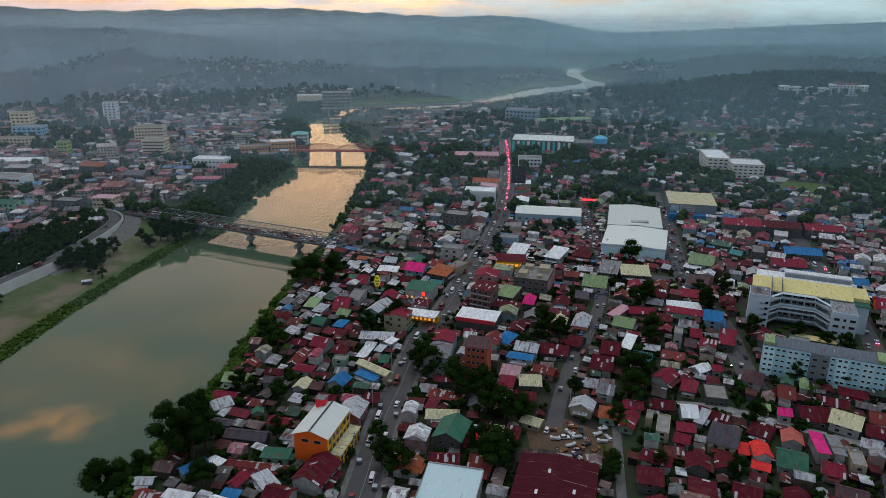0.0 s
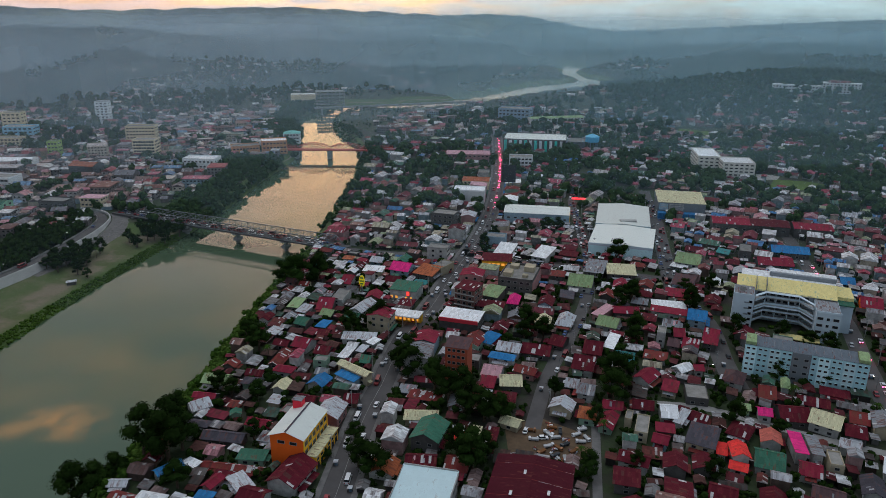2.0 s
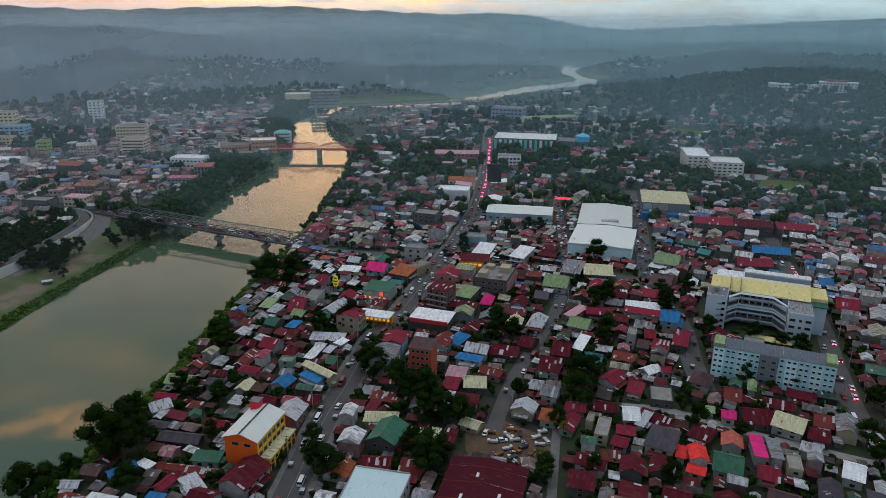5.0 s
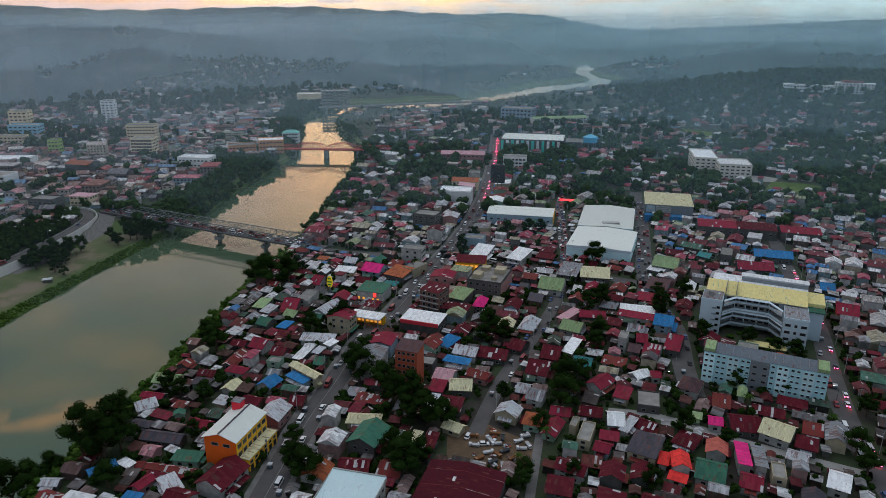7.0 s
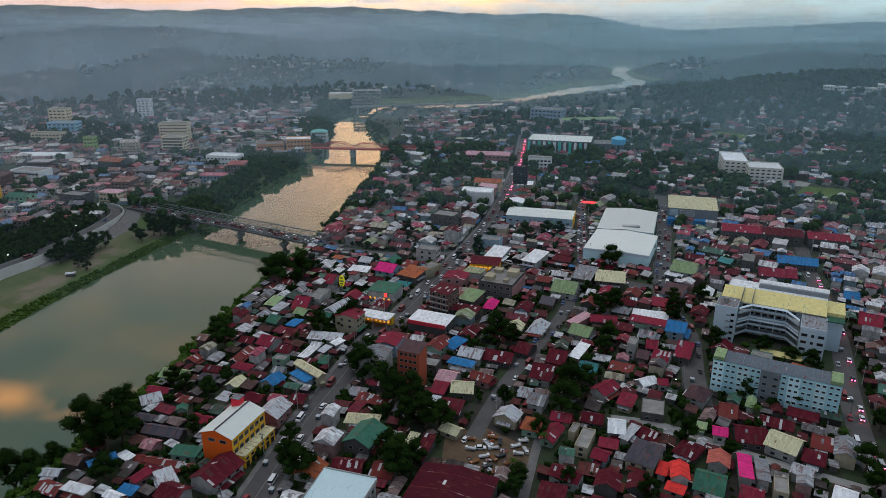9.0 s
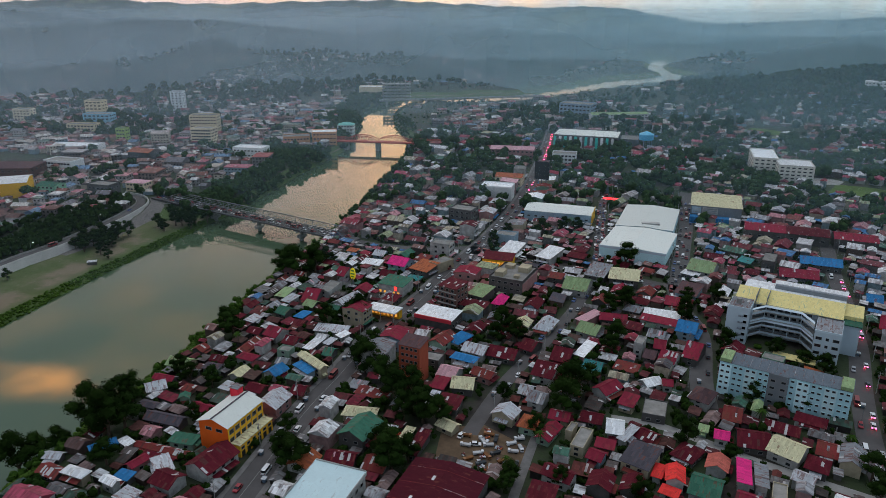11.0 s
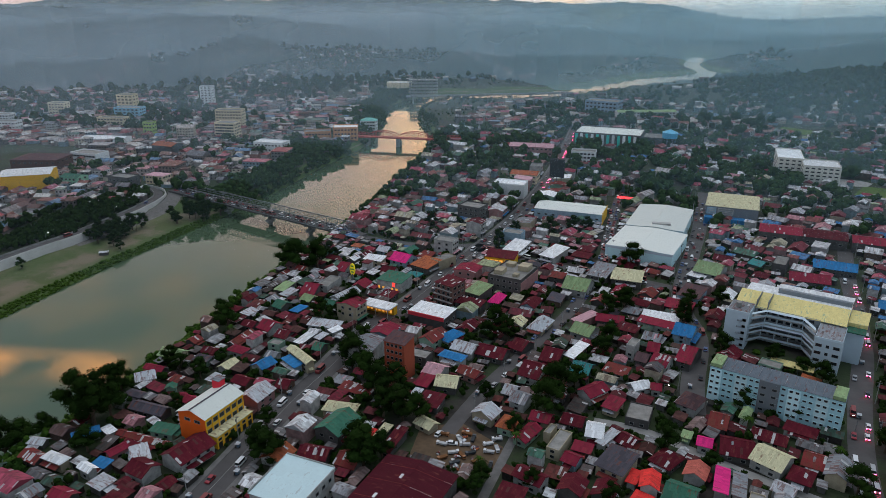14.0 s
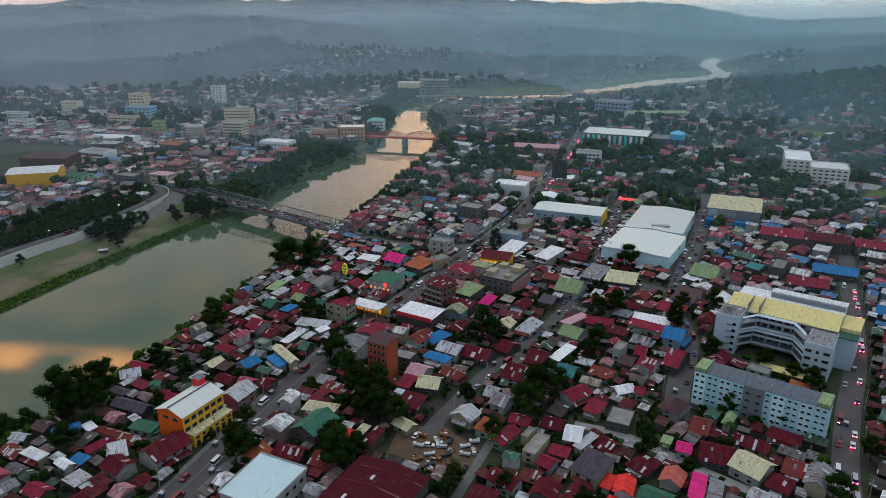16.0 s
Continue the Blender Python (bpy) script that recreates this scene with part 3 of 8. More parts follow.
def mist_sheet(radius, strength, seed):
    """A curved see-through sheet round the town that stands in for haze."""
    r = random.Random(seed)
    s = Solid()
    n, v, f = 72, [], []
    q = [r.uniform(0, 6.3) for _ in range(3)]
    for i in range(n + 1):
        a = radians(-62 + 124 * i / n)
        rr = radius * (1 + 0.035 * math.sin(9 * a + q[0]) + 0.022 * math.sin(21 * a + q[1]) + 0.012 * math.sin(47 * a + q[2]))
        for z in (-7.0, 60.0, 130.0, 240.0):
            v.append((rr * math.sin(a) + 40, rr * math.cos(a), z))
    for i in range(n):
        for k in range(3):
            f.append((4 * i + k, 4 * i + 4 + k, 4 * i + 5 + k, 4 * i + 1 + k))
    s.add(v, f, mist_material("tinted_haze", strength, seed))
    single("mist", s, "thin see-through sheet standing in for blue-grey evening haze over the valley", "mist", kind="stuff")


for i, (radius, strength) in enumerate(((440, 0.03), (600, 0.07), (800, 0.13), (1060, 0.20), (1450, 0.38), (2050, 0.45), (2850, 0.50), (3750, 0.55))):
    mist_sheet(radius, strength, i + 1)

def promenade():
    road("promenade", [(-330, 150), (-300, 240), (-275, 330), (-262, 395), (-254, 424), (-250.5, 463), (-249, 498), (-254, 528), (-267, 545), (-290, 553), (-330, 560)], 7.5, "dark asphalt riverside road on the flood wall", z=0.9)
    path = smooth_path([(-326, 150), (-296, 240), (-270.5, 330), (-257.5, 395), (-249.7, 424), (-246, 463), (-244.5, 498), (-249, 530), (-263, 549), (-285, 558)], 6.0)
    t = np.gradient(path, axis=0)
    t /= np.hypot(t[:, 0], t[:, 1])[:, None]
    out = np.stack([t[:, 1], -t[:, 0]], 1)
    s, v, f = Solid(), [], []
    for p, o in zip(path, out):
        for off, z in ((0.0, 0.8), (0.0, 2.0), (0.6, 2.0), (0.8, 0.9), (2.0, -4.0), (2.0, -5.5), (0.0, -5.5)):
            v.append((*(p + o * off), z))
    m = 7
    for i in range(len(path) - 1):
        for k in range(m):
            f.append((m * i + k, m * i + (k + 1) % m, m * i + m + (k + 1) % m, m * i + m + k))
    single("flood_wall", s.add(v, f, surface("pale_flood_wall", (0.52, 0.51, 0.49), (0.36, 0.35, 0.33), rough=0.85, scale=0.1)), "pale sloping concrete flood wall with a low parapet", "wall", kind="structure")
    # a low parapet on the town side of the road, and a stony apron at the wall's foot
    s, v, f = Solid(), [], []
    for p, o in zip(path, out):
        v += [(*(p - o * 8.6), z) for z in (0.7, 1.9)] + [(*(p - o * 8.95), z) for z in (1.9, 0.7)]
    for i in range(len(path) - 1):
        f += [(4 * i + k, 4 * i + (k + 1) % 4, 4 * i + 4 + (k + 1) % 4, 4 * i + 4 + k) for k in range(4)]
    single("parapet", s.add(v, f, CONCRETE), "pale concrete parapet along the riverside road", "wall", kind="structure")
    s, v, f = Solid(), [], []
    rows = [(p, o) for p, o in zip(path, out) if 418 < p[1] < 545 and o[0] > 0.5]
    for i, (p, o) in enumerate(rows):
        reach = 2.2 + 15.0 * math.sin(math.pi * min(1.0, 0.12 + 0.55 * i / len(rows)))
        for off in (1.9, 1.9 + 0.5 * (reach - 1.9), reach):
            q = p + o * off
            v.append((*q, land_at(*q) + 0.35 - (0.5 if off == reach else 0)))
    for i in range(len(rows) - 1):
        f += [(3 * i + k, 3 * i + k + 1, 3 * i + k + 4, 3 * i + k + 3) for k in range(2)]
    single("apron", s.add(v, f, surface("stony_apron", (0.20, 0.19, 0.18), (0.055, 0.052, 0.05), rough=0.95, scale=0.9, fine=2.5, spread=0.35)), "grey stone rubble apron below the flood wall", "rubble", kind="structure")


promenade()

# ---- occupied ground, so that nothing stands in anything else ----
CELL, GX, GY, NX, NY = 1.5, -420.0, 120.0, 640, 520
taken = np.zeros((NX, NY), bool)
from_river = np.zeros((NX, NY))


def cells(x, y, w, d, turn):
    c, s = math.cos(radians(turn)), math.sin(radians(turn))
    n, m = max(2, int(w / CELL * 1.5) + 1), max(2, int(d / CELL * 1.5) + 1)
    u, v = np.meshgrid(np.linspace(-w / 2, w / 2, n), np.linspace(-d / 2, d / 2, m))
    i = ((x + u * c - v * s - GX) / CELL).astype(int).ravel()
    j = ((y + u * s + v * c - GY) / CELL).astype(int).ravel()
    return i, j


def is_free(x, y, w, d, turn):
    i, j = cells(x, y, w, d, turn)
    ok = (i >= 0) & (i < NX) & (j >= 0) & (j < NY)
    return not taken[i[ok], j[ok]].any()


def take(x, y, w, d, turn):
    i, j = cells(x, y, w, d, turn)
    ok = (i >= 0) & (i < NX) & (j >= 0) & (j < NY)
    taken[i[ok], j[ok]] = True


def claim_setting():
    gx, gy = np.meshgrid(GX + CELL * (np.arange(NX) + 0.5), GY + CELL * (np.arange(NY) + 0.5), indexing="ij")
    from_river[:] = to_path(gx, gy, RIVER)
    taken[from_river < 11] = True
    for path, width in ROADS.values():
        taken[to_path(gx, gy, path, width / 2 + 1.8) < 0] = True


claim_setting()

# ---- buildings ----


def window_mesh(name="window"):
    """A unit window in one piece: frame, reveal and recessed dark pane; outer face along -y."""
    s = Solid()
    ring = lambda a, y: [(-a, y, -a), (a, y, -a), (a, y, a), (-a, y, a)]
    v = ring(0.57, 0.0) + ring(0.57, -0.09) + ring(0.48, -0.09) + ring(0.48, -0.03)
    f = [(4 * k + i, 4 * k + (i + 1) % 4, 4 * k + 4 + (i + 1) % 4, 4 * k + 4 + i) for k in range(3) for i in range(4)]
    s.add(v, f, FRAME)
    s.f.append((12, 13, 14, 15))
    s.k.append(s.slot(GLASS))
    return s.mesh(name)


def door_mesh():
    s = Solid()
    s.box(-0.5, -0.05, 0, 0.5, 0.0, 1, WALL["brown"])
    return s.mesh("door")


WINDOW, DOOR = window_mesh(), door_mesh()


def put_window(parent, x, y, z, w, h, turn, mesh=None):
    """turn 0: in a wall that faces -y."""
    ob = part("window", mesh or WINDOW, parent, at=pose(x, y, z, 0, 0, turn) @ Matrix.Diagonal((w, 1, h, 1)))
    return ob


def windows_along(parent, w, d, z, side, n, ww, hh, margin=1.0):
    """A row of n windows on one side of a box: 0 front (-y), 1 right, 2 back, 3 left."""
    length = w if side % 2 == 0 else d
    off = (d if side % 2 == 0 else w) / 2 + 0.005
    for i in range(n):
        u = -length / 2 + margin + (length - 2 * margin) * (i + 0.5) / n
        x, y = {0: (u, -off), 1: (off, u), 2: (-u, off), 3: (-off, -u)}[side]
        put_window(parent, x, y, z, ww, hh, 90 * side)


def roof_shape(kind, w, d, h, rise, over, m, trim=None):
    """A roof over a box of w by d with its wall top at h. The ridge runs along x."""
    s = Solid()
    t = 0.14
    X, Y = w / 2 + over, d / 2 + over
    if kind == "gable":
        drop = over * rise / (d / 2)
        prof = [(-Y, h - drop), (0, h + rise), (Y, h - drop), (Y, h - drop + t), (0, h + rise + t), (-Y, h - drop + t)]
        v = [(x, y, z) for x in (-X, X) for y, z in prof]
        f = [(0, 1, 7, 6), (1, 2, 8, 7), (2, 3, 9, 8), (3, 4, 10, 9), (4, 5, 11, 10), (5, 0, 6, 11), (0, 5, 4, 1), (1, 4, 3, 2), (6, 7, 10, 11), (7, 8, 9, 10)]
        s.add(v, f, m)
        s.box(-X, -0.22, h + rise + t - 0.03, X, 0.22, h + rise + t + 0.05, trim or m)
    elif kind == "shed":
        v = [(x, y, z) for x in (-X, X) for y, z in ((-Y, h), (Y, h + rise), (Y, h + rise + t), (-Y, h + t))]
        s.add(v, [(0, 1, 5, 4), (1, 2, 6, 5), (2, 3, 7, 6), (3, 0, 4, 7), (0, 3, 2, 1), (4, 5, 6, 7)], m)
    elif kind == "hip":
        r = max(0.2, (w - d) / 2) if w >= d else 0.2
        ry = max(0.05, (d - w) / 2) if d > w else 0.05
        z = h - 0.25
        v = [(-X, -Y, z), (X, -Y, z), (X, Y, z), (-X, Y, z), (-X, -Y, z + t), (X, -Y, z + t), (X, Y, z + t), (-X, Y, z + t)]
        v += [(-r, -ry, h + rise), (r, -ry, h + rise), (r, ry, h + rise), (-r, ry, h + rise)]
        s.add(v, [(0, 3, 2, 1), (0, 1, 5, 4), (1, 2, 6, 5), (2, 3, 7, 6), (3, 0, 4, 7), (4, 5, 9, 8), (5, 6, 10, 9), (6, 7, 11, 10), (7, 4, 8, 11), (8, 9, 10, 11)], m)
    else:
        s.box(-w / 2 + 0.2, -d / 2 + 0.2, h, w / 2 - 0.2, d / 2 - 0.2, h + 0.1, m)
        for x0, y0, x1, y1 in ((-w / 2, -d / 2, w / 2, -d / 2 + 0.2), (-w / 2, d / 2 - 0.2, w / 2, d / 2), (-w / 2, -d / 2 + 0.2, -w / 2 + 0.2, d / 2 - 0.2), (w / 2 - 0.2, -d / 2 + 0.2, w / 2, d / 2 - 0.2)):
            s.box(x0, y0, h, x1, y1, h + rise, trim or m)
    return s


def wall_shape(kind, w, d, h, rise, m, z0=-0.6):
    s = Solid()
    if kind == "gable":
        v = [(-w / 2, -d / 2, z0), (w / 2, -d / 2, z0), (w / 2, d / 2, z0), (-w / 2, d / 2, z0), (-w / 2, -d / 2, h), (w / 2, -d / 2, h), (w / 2, d / 2, h), (-w / 2, d / 2, h), (-w / 2, 0, h + rise), (w / 2, 0, h + rise)]
        s.add(v, [(0, 1, 5, 4), (1, 2, 6, 9, 5), (2, 3, 7, 6), (3, 0, 4, 8, 7), (0, 3, 2, 1)], m)
    elif kind == "shed":
        v = [(-w / 2, -d / 2, z0), (w / 2, -d / 2, z0), (w / 2, d / 2, z0), (-w / 2, d / 2, z0), (-w / 2, -d / 2, h), (w / 2, -d / 2, h), (w / 2, d / 2, h + rise), (-w / 2, d / 2, h + rise)]
        s.add(v, [(0, 1, 5, 4), (1, 2, 6, 5), (2, 3, 7, 6), (3, 0, 4, 7), (0, 3, 2, 1), (4, 5, 6, 7)], m)
    else:
        s.box(-w / 2, -d / 2, z0, w / 2, d / 2, h, m)
    return s


SHADES = {"maroon": "dark maroon", "red": "red", "scarlet": "bright scarlet", "rust": "rust-stained", "orange": "faded orange", "brown": "dark brown", "silver": "bare zinc", "white": "white", "grey": "weathered grey",
          "dark": "charcoal", "salmon": "salmon red", "green": "dark green", "lime": "pale green", "blue": "bright blue", "pink": "magenta pink", "rose": "pale pink", "cream": "cream yellow", "teal": "teal"}
FORMS = {"gable": "gabled", "hip": "hipped", "shed": "lean-to", "flat": "flat"}
TONES = {"white": "whitewashed", "grey": "bare block", "cream": "cream", "pink": "pink", "green": "green", "blue": "light blue", "brown": "dark timber", "orange": "orange", "yellow": "yellow", "brick": "brick-red", "pale": "pale blue", "slate": "slate grey"}
dice = random.Random(7)


def house(x, y, w, d, h, turn, kind="gable", roof="maroon", wall="white", rise=None, patches=0, over=0.7, group="houses of the town"):
    """A dwelling: walls, sheet roof, its windows and a door. w runs along the ridge."""
    z = max(land_at(x, y), -0.3)
    root = thing("house", f"{TONES[wall]} house with {SHADES[roof]} {FORMS[kind]} roof of metal sheets" if kind != "flat" else f"{TONES[wall]} house with a flat concrete roof slab", "house", pose(x, y, z, 0, 0, turn), group)
    w, d = w - 2 * over, d - 2 * over
    rise = rise if rise is not None else (0.25 * d if kind in ("gable", "hip") else 0.12 * d if kind == "shed" else 0.6)
    part("wall", wall_shape(kind, w, d, h, rise, WALL[wall]), root)
    top = ROOF_SLAB if kind == "flat" else ROOF[roof]
    roof_ob = part("roof", roof_shape(kind, w, d, h, rise, over, top, WALL[wall] if kind == "flat" else None), root)
    floors = 2 if h > 3.9 else 1
    for fl in range(floors):
        zz = 1.35 + 2.2 * fl
        for side in (0, 1, 3):
            length = w if side == 0 else d
            n = max(1, int(length / 4.4)) if length > 3.2 else 0
            if n and (side == 0 or dice.random() < 0.1):
                windows_along(root, w, d, zz, side, n, min(1.5, length / n * 0.45), 1.1, 0.7)
    if kind != "flat" and dice.random() < 0.7:
        # a sheet awning over the front, or over a side yard
        side = dice.choice((0, 0, 1, 3))
        run = (w if side == 0 else d) * dice.uniform(0.6, 1.0)
        off = (d if side == 0 else w) / 2
        lift, reach = min(h - 0.4, 2.6 + dice.uniform(-0.2, 0.2)), dice.uniform(1.4, 2.6)
        v = [(-run / 2, 0, lift), (run / 2, 0, lift), (run / 2, -reach, lift - 0.45), (-run / 2, -reach, lift - 0.45)]
        s = Solid().add(v + [(a, b, c + 0.06) for a, b, c in v], [(0, 1, 2, 3), (4, 7, 6, 5), (0, 4, 5, 1), (1, 5, 6, 2), (2, 6, 7, 3), (3, 7, 4, 0)], ROOF[dice.choice((roof, "rust", "silver", "maroon", "grey"))])
        part("awning", s, root, "sheet metal awning", at=pose(0, 0, 0, 0, 0, 90 * side) @ pose(0, -off - 0.01, 0))
    for _ in range(patches):
        # a replaced or lifted roof sheet
        u, side, v = dice.uniform(-0.4, 0.4) * w, dice.choice((-1, 1)), dice.uniform(0.25, 0.75)
        a, b = dice.uniform(0.5, 1.0), dice.uniform(1.2, 3.0)
        if kind == "gable":
            slope = math.atan2(rise, d / 2)
            at = pose(u, side * v * d / 2, h + rise * (1 - v) + 0.17, -side * math.degrees(slope), 0, 0)
        elif kind == "shed":
            at = pose(u, -d / 2 + v * d, h + rise * v + 0.17, math.degrees(math.atan2(rise, d)), 0, 0)
        else:
            continue
        part("roof_sheet", Solid().box(-a / 2, -b / 2, 0, a / 2, b / 2, 0.03, ROOF[dice.choice(("silver", "grey", "rust", "silver", "rose", "rust"))]), roof_ob, "newer bare metal sheet", at=at)
    take(x, y, w + 1.2, d + 1.2, turn)
    return root


def block(name, label, category, x, y, w, d, h, turn, wall, roof_kind="flat", roof=None, rise=0.9, floors=0, bays=(), size=(1.6, 1.3), z0=None, over=0.4, base=0.0):
    """A larger building with rows of windows. bays: windows on the front, right, back and left of each floor."""
    z = land_at(x, y) if z0 is None else z0
    root = thing(name, label, category, pose(x, y, z, 0, 0, turn))
    part("wall", wall_shape(roof_kind, w, d, h, rise, wall, -1.0), root)
    part("roof", roof_shape(roof_kind, w, d, h, rise, over, roof or ROOF_SLAB, wall if roof_kind == "flat" else None), root)
    for fl in range(floors):
        zz = base + (h - base) / floors * (fl + 0.52)
        for side, n in enumerate(bays):
            if n:
                windows_along(root, w, d, zz, side, n, size[0], size[1], 0.8)
    take(x, y, w + 1, d + 1, turn)
    return root



# ---- open fields and the road along the far bank ----
LAWN = surface("meadow_grass", (0.095, 0.150, 0.030), (0.050, 0.085, 0.020), rough=0.95, scale=0.06, fine=0.8, per_object=0.05)
FIELD = (360, 962, 42)


def field(name, label, x, y, w, d, turn, m):
    s = Solid().add([(-w / 2, -d / 2, 0), (-w / 6, -d / 2 - 3, 0), (w / 2, -d / 2 + 4, 0), (w / 2 + 3, d / 3, 0), (w / 4, d / 2, 0), (-w / 2 + 4, d / 2 - 2, 0)], [(0, 1, 2, 3, 4, 5)], m)
    single(name, s, label, "field", at=pose(x, y, max(0, land_at(x, y)) + 0.06, 0, 0, turn), kind="structure")
    take(x, y, w, d, turn)


field("grass_field", "green grass playing field among trees", 360, 962, 60, 62, -20, LAWN)
field("grass_field", "green grass lot behind the hospital", 345, 655, 46, 40, -24, LAWN)
field("car_park", "pale gravel car park beside the hospital", 326, 690, 30, 26, -24, CONCRETE)
road("river_road", [(-62, 830), (-61, 928), (-47, 1025), (-20, 1112), (16, 1194), (66, 1248)], 7.0, "pale brown unpaved road along the river bank", surface("pale_dirt_road", (0.26, 0.20, 0.155), (0.16, 0.125, 0.10), rough=0.95), z=0.1)
hut = thing("hut", "small pale hut on the flood bank", "hut", pose(-218.3, 406.4, land_at(-218.3, 406.4), 0, 0, 25))
part("wall", Solid().box(-2.6, -1.5, -0.6, 2.6, 1.5, 1.9, WALL["grey"]), hut)
part("roof", Solid().box(-3.0, -1.9, 1.9, 3.0, 1.9, 2.1, ROOF["silver"]), hut)

# ---- landmarks ----


def box_part(name, parent, x0, y0, z0, x1, y1, z1, m, label=""):
    return part(name, Solid().box(x0, y0, z0, x1, y1, z1, m), parent, label)


def orange_building():
    root = block("commercial_building", "orange and yellow three-storey building with a white sheet roof", "building", -44, 228.5, 20.0, 13.0, 12.0, 75, WALL["orange"], "gable", ROOF["pearl"], 2.2, over=0.7)
    box_part("ridge_cap", root, -10.7, -0.35, 14.32, 10.7, 0.35, 14.46, ROOF["dark"], "dark ridge cap")
    # yellow street front, its windows and the low annex
    box_part("street_front", root, -10.02, -6.75, 0, 10.02, -6.5, 11.4, WALL["yellow"], "yellow painted street front")
    for fl in range(3):
        for i in range(6):
            put_window(root, -8.35 + 3.3 * i, -6.76, 2.6 + 3.4 * fl, 2.2, 1.7, 0)
    for i in range(7):
        box_part("pilaster", root, -10 + 3.3 * i - 0.2, -7.0, 0, -10 + 3.3 * i + 0.2, -6.76, 11.2, WALL["yellow"])
    for u in (-2.6, 2.2):
        put_window(root, -10.01, u, 9.6, 2.6, 1.2, 270)
    annex = part("annex", Solid().box(-9.5, -11.0, -0.5, 9.8, -7.05, 5.2, WALL["yellow"]), root, "low yellow annex along the street")
    part("annex_roof", Solid().box(-9.8, -11.4, 5.2, 10.1, -7.0, 5.45, ROOF["cream"]), annex, "cream sheet roof")
    for i in range(6):
        put_window(annex, -8 + 3.2 * i, -11.01, 3.6, 1.6, 1.0, 0)
        # dark slab on the wall, painted as the shade inside an opening
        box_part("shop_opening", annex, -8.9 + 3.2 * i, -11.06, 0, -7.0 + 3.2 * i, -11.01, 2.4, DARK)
    house_t = part("tank_house", Solid().box(7.4, 2.2, 12.2, 10.6, 5.8, 16.2, plain("tank_house_red", (0.80, 0.02, 0.045), 0.6)), root, "bright red rooftop tank house")
    part("tank_roof", Solid().box(7.1, 1.9, 16.2, 10.9, 6.1, 16.45, ROOF["grey"]), house_t)
    take(-38, 226, 6, 20, -15)


def brick_tower():
    root = block("office_tower", "brick-red six-storey tower with a dark roof", "building", 16.5, 281.5, 10.0, 8.5, 18.0, -17, WALL["brick"], "shed", ROOF["brown"], 1.2, 6, (4, 0, 0, 3), (1.3, 1.2), over=0.5)
    for fl in range(1, 6):
        box_part("floor_band", root, -5.06, -4.4, 3 * fl - 0.12, 5.06, -4.26, 3 * fl + 0.12, WALL["brick"])


WALL["cyan"] = surface("cyan_paint", (0.42, 0.68, 0.74), (0.35, 0.58, 0.64), spread=0.8)
WALL["mint"] = surface("mint_paint", (0.58, 0.80, 0.84), (0.50, 0.70, 0.75), spread=0.8)
ROOF["slate"] = sheet_roof("slate_blue_sheet", (0.14, 0.17, 0.20), amount=0.05, vary=0.2)


def apartments():
    root = block("apartment_block", "pale blue and white five-storey apartment block", "building", 170, 282.5, 49.0, 8.8, 15.0, -24, WALL["cyan"], "shed", ROOF["slate"], 1.0, 0, (), over=0.3)
    for i in range(10):
        u = -24.5 + 4.9 * i
        if i == 4:
            continue
        if i % 2 == 0:
            box_part("bay", root, u + 0.15, -4.75, -0.5, u + 4.75, -4.42, 14.2, WALL["mint"], "pale mint rendered bay")
        for fl in range(5):
            for k in (1.3, 3.5):
                put_window(root, u + k, -4.77 if i % 2 == 0 else -4.41, 3.1 + 2.6 * fl, 1.1, 0.8, 0)
                box_part("sunshade", root, u + k - 0.8, -5.0, 3.72 + 2.6 * fl, u + k + 0.8, -4.76, 3.80 + 2.6 * fl, WALL["mint"])
    stair = part("stair_tower", Solid().box(-5.4, -5.0, -0.5, 2.2, -4.0, 15.05, WALL["slate"]), root, "slate grey stair tower")
    for fl in range(4):
        for k in (-3.6, 0.4):
            put_window(stair, k, -5.01, 2.5 + 3.2 * fl, 1.7, 1.0, 0)
    for u in (-24.5, 20.2):
        box_part("roof_end", root, u, -4.7, 15.3, u + 4.3, 4.7, 16.7, ROOF["lime"], "pale green roof end")
    for i in range(12):
        box_part("roof_rib", root, -19.5 + 3.3 * i, -4.6, 16.0, -19.35 + 3.3 * i, 4.6, 16.15, ROOF["grey"])
    fence = thing("fence", "white concrete fence posts with dark rails", "fence", pose(166, 273.0, 0, 0, 0, -24))
    for i in range(14):
        box_part("post", fence, -23 + 3.4 * i, -0.2, -0.3, -22.6 + 3.4 * i, 0.2, 1.9, WALL["white"])
    box_part("panel", fence, -23, -0.08, -0.3, 21.5, 0.08, 1.1, WALL["grey"])


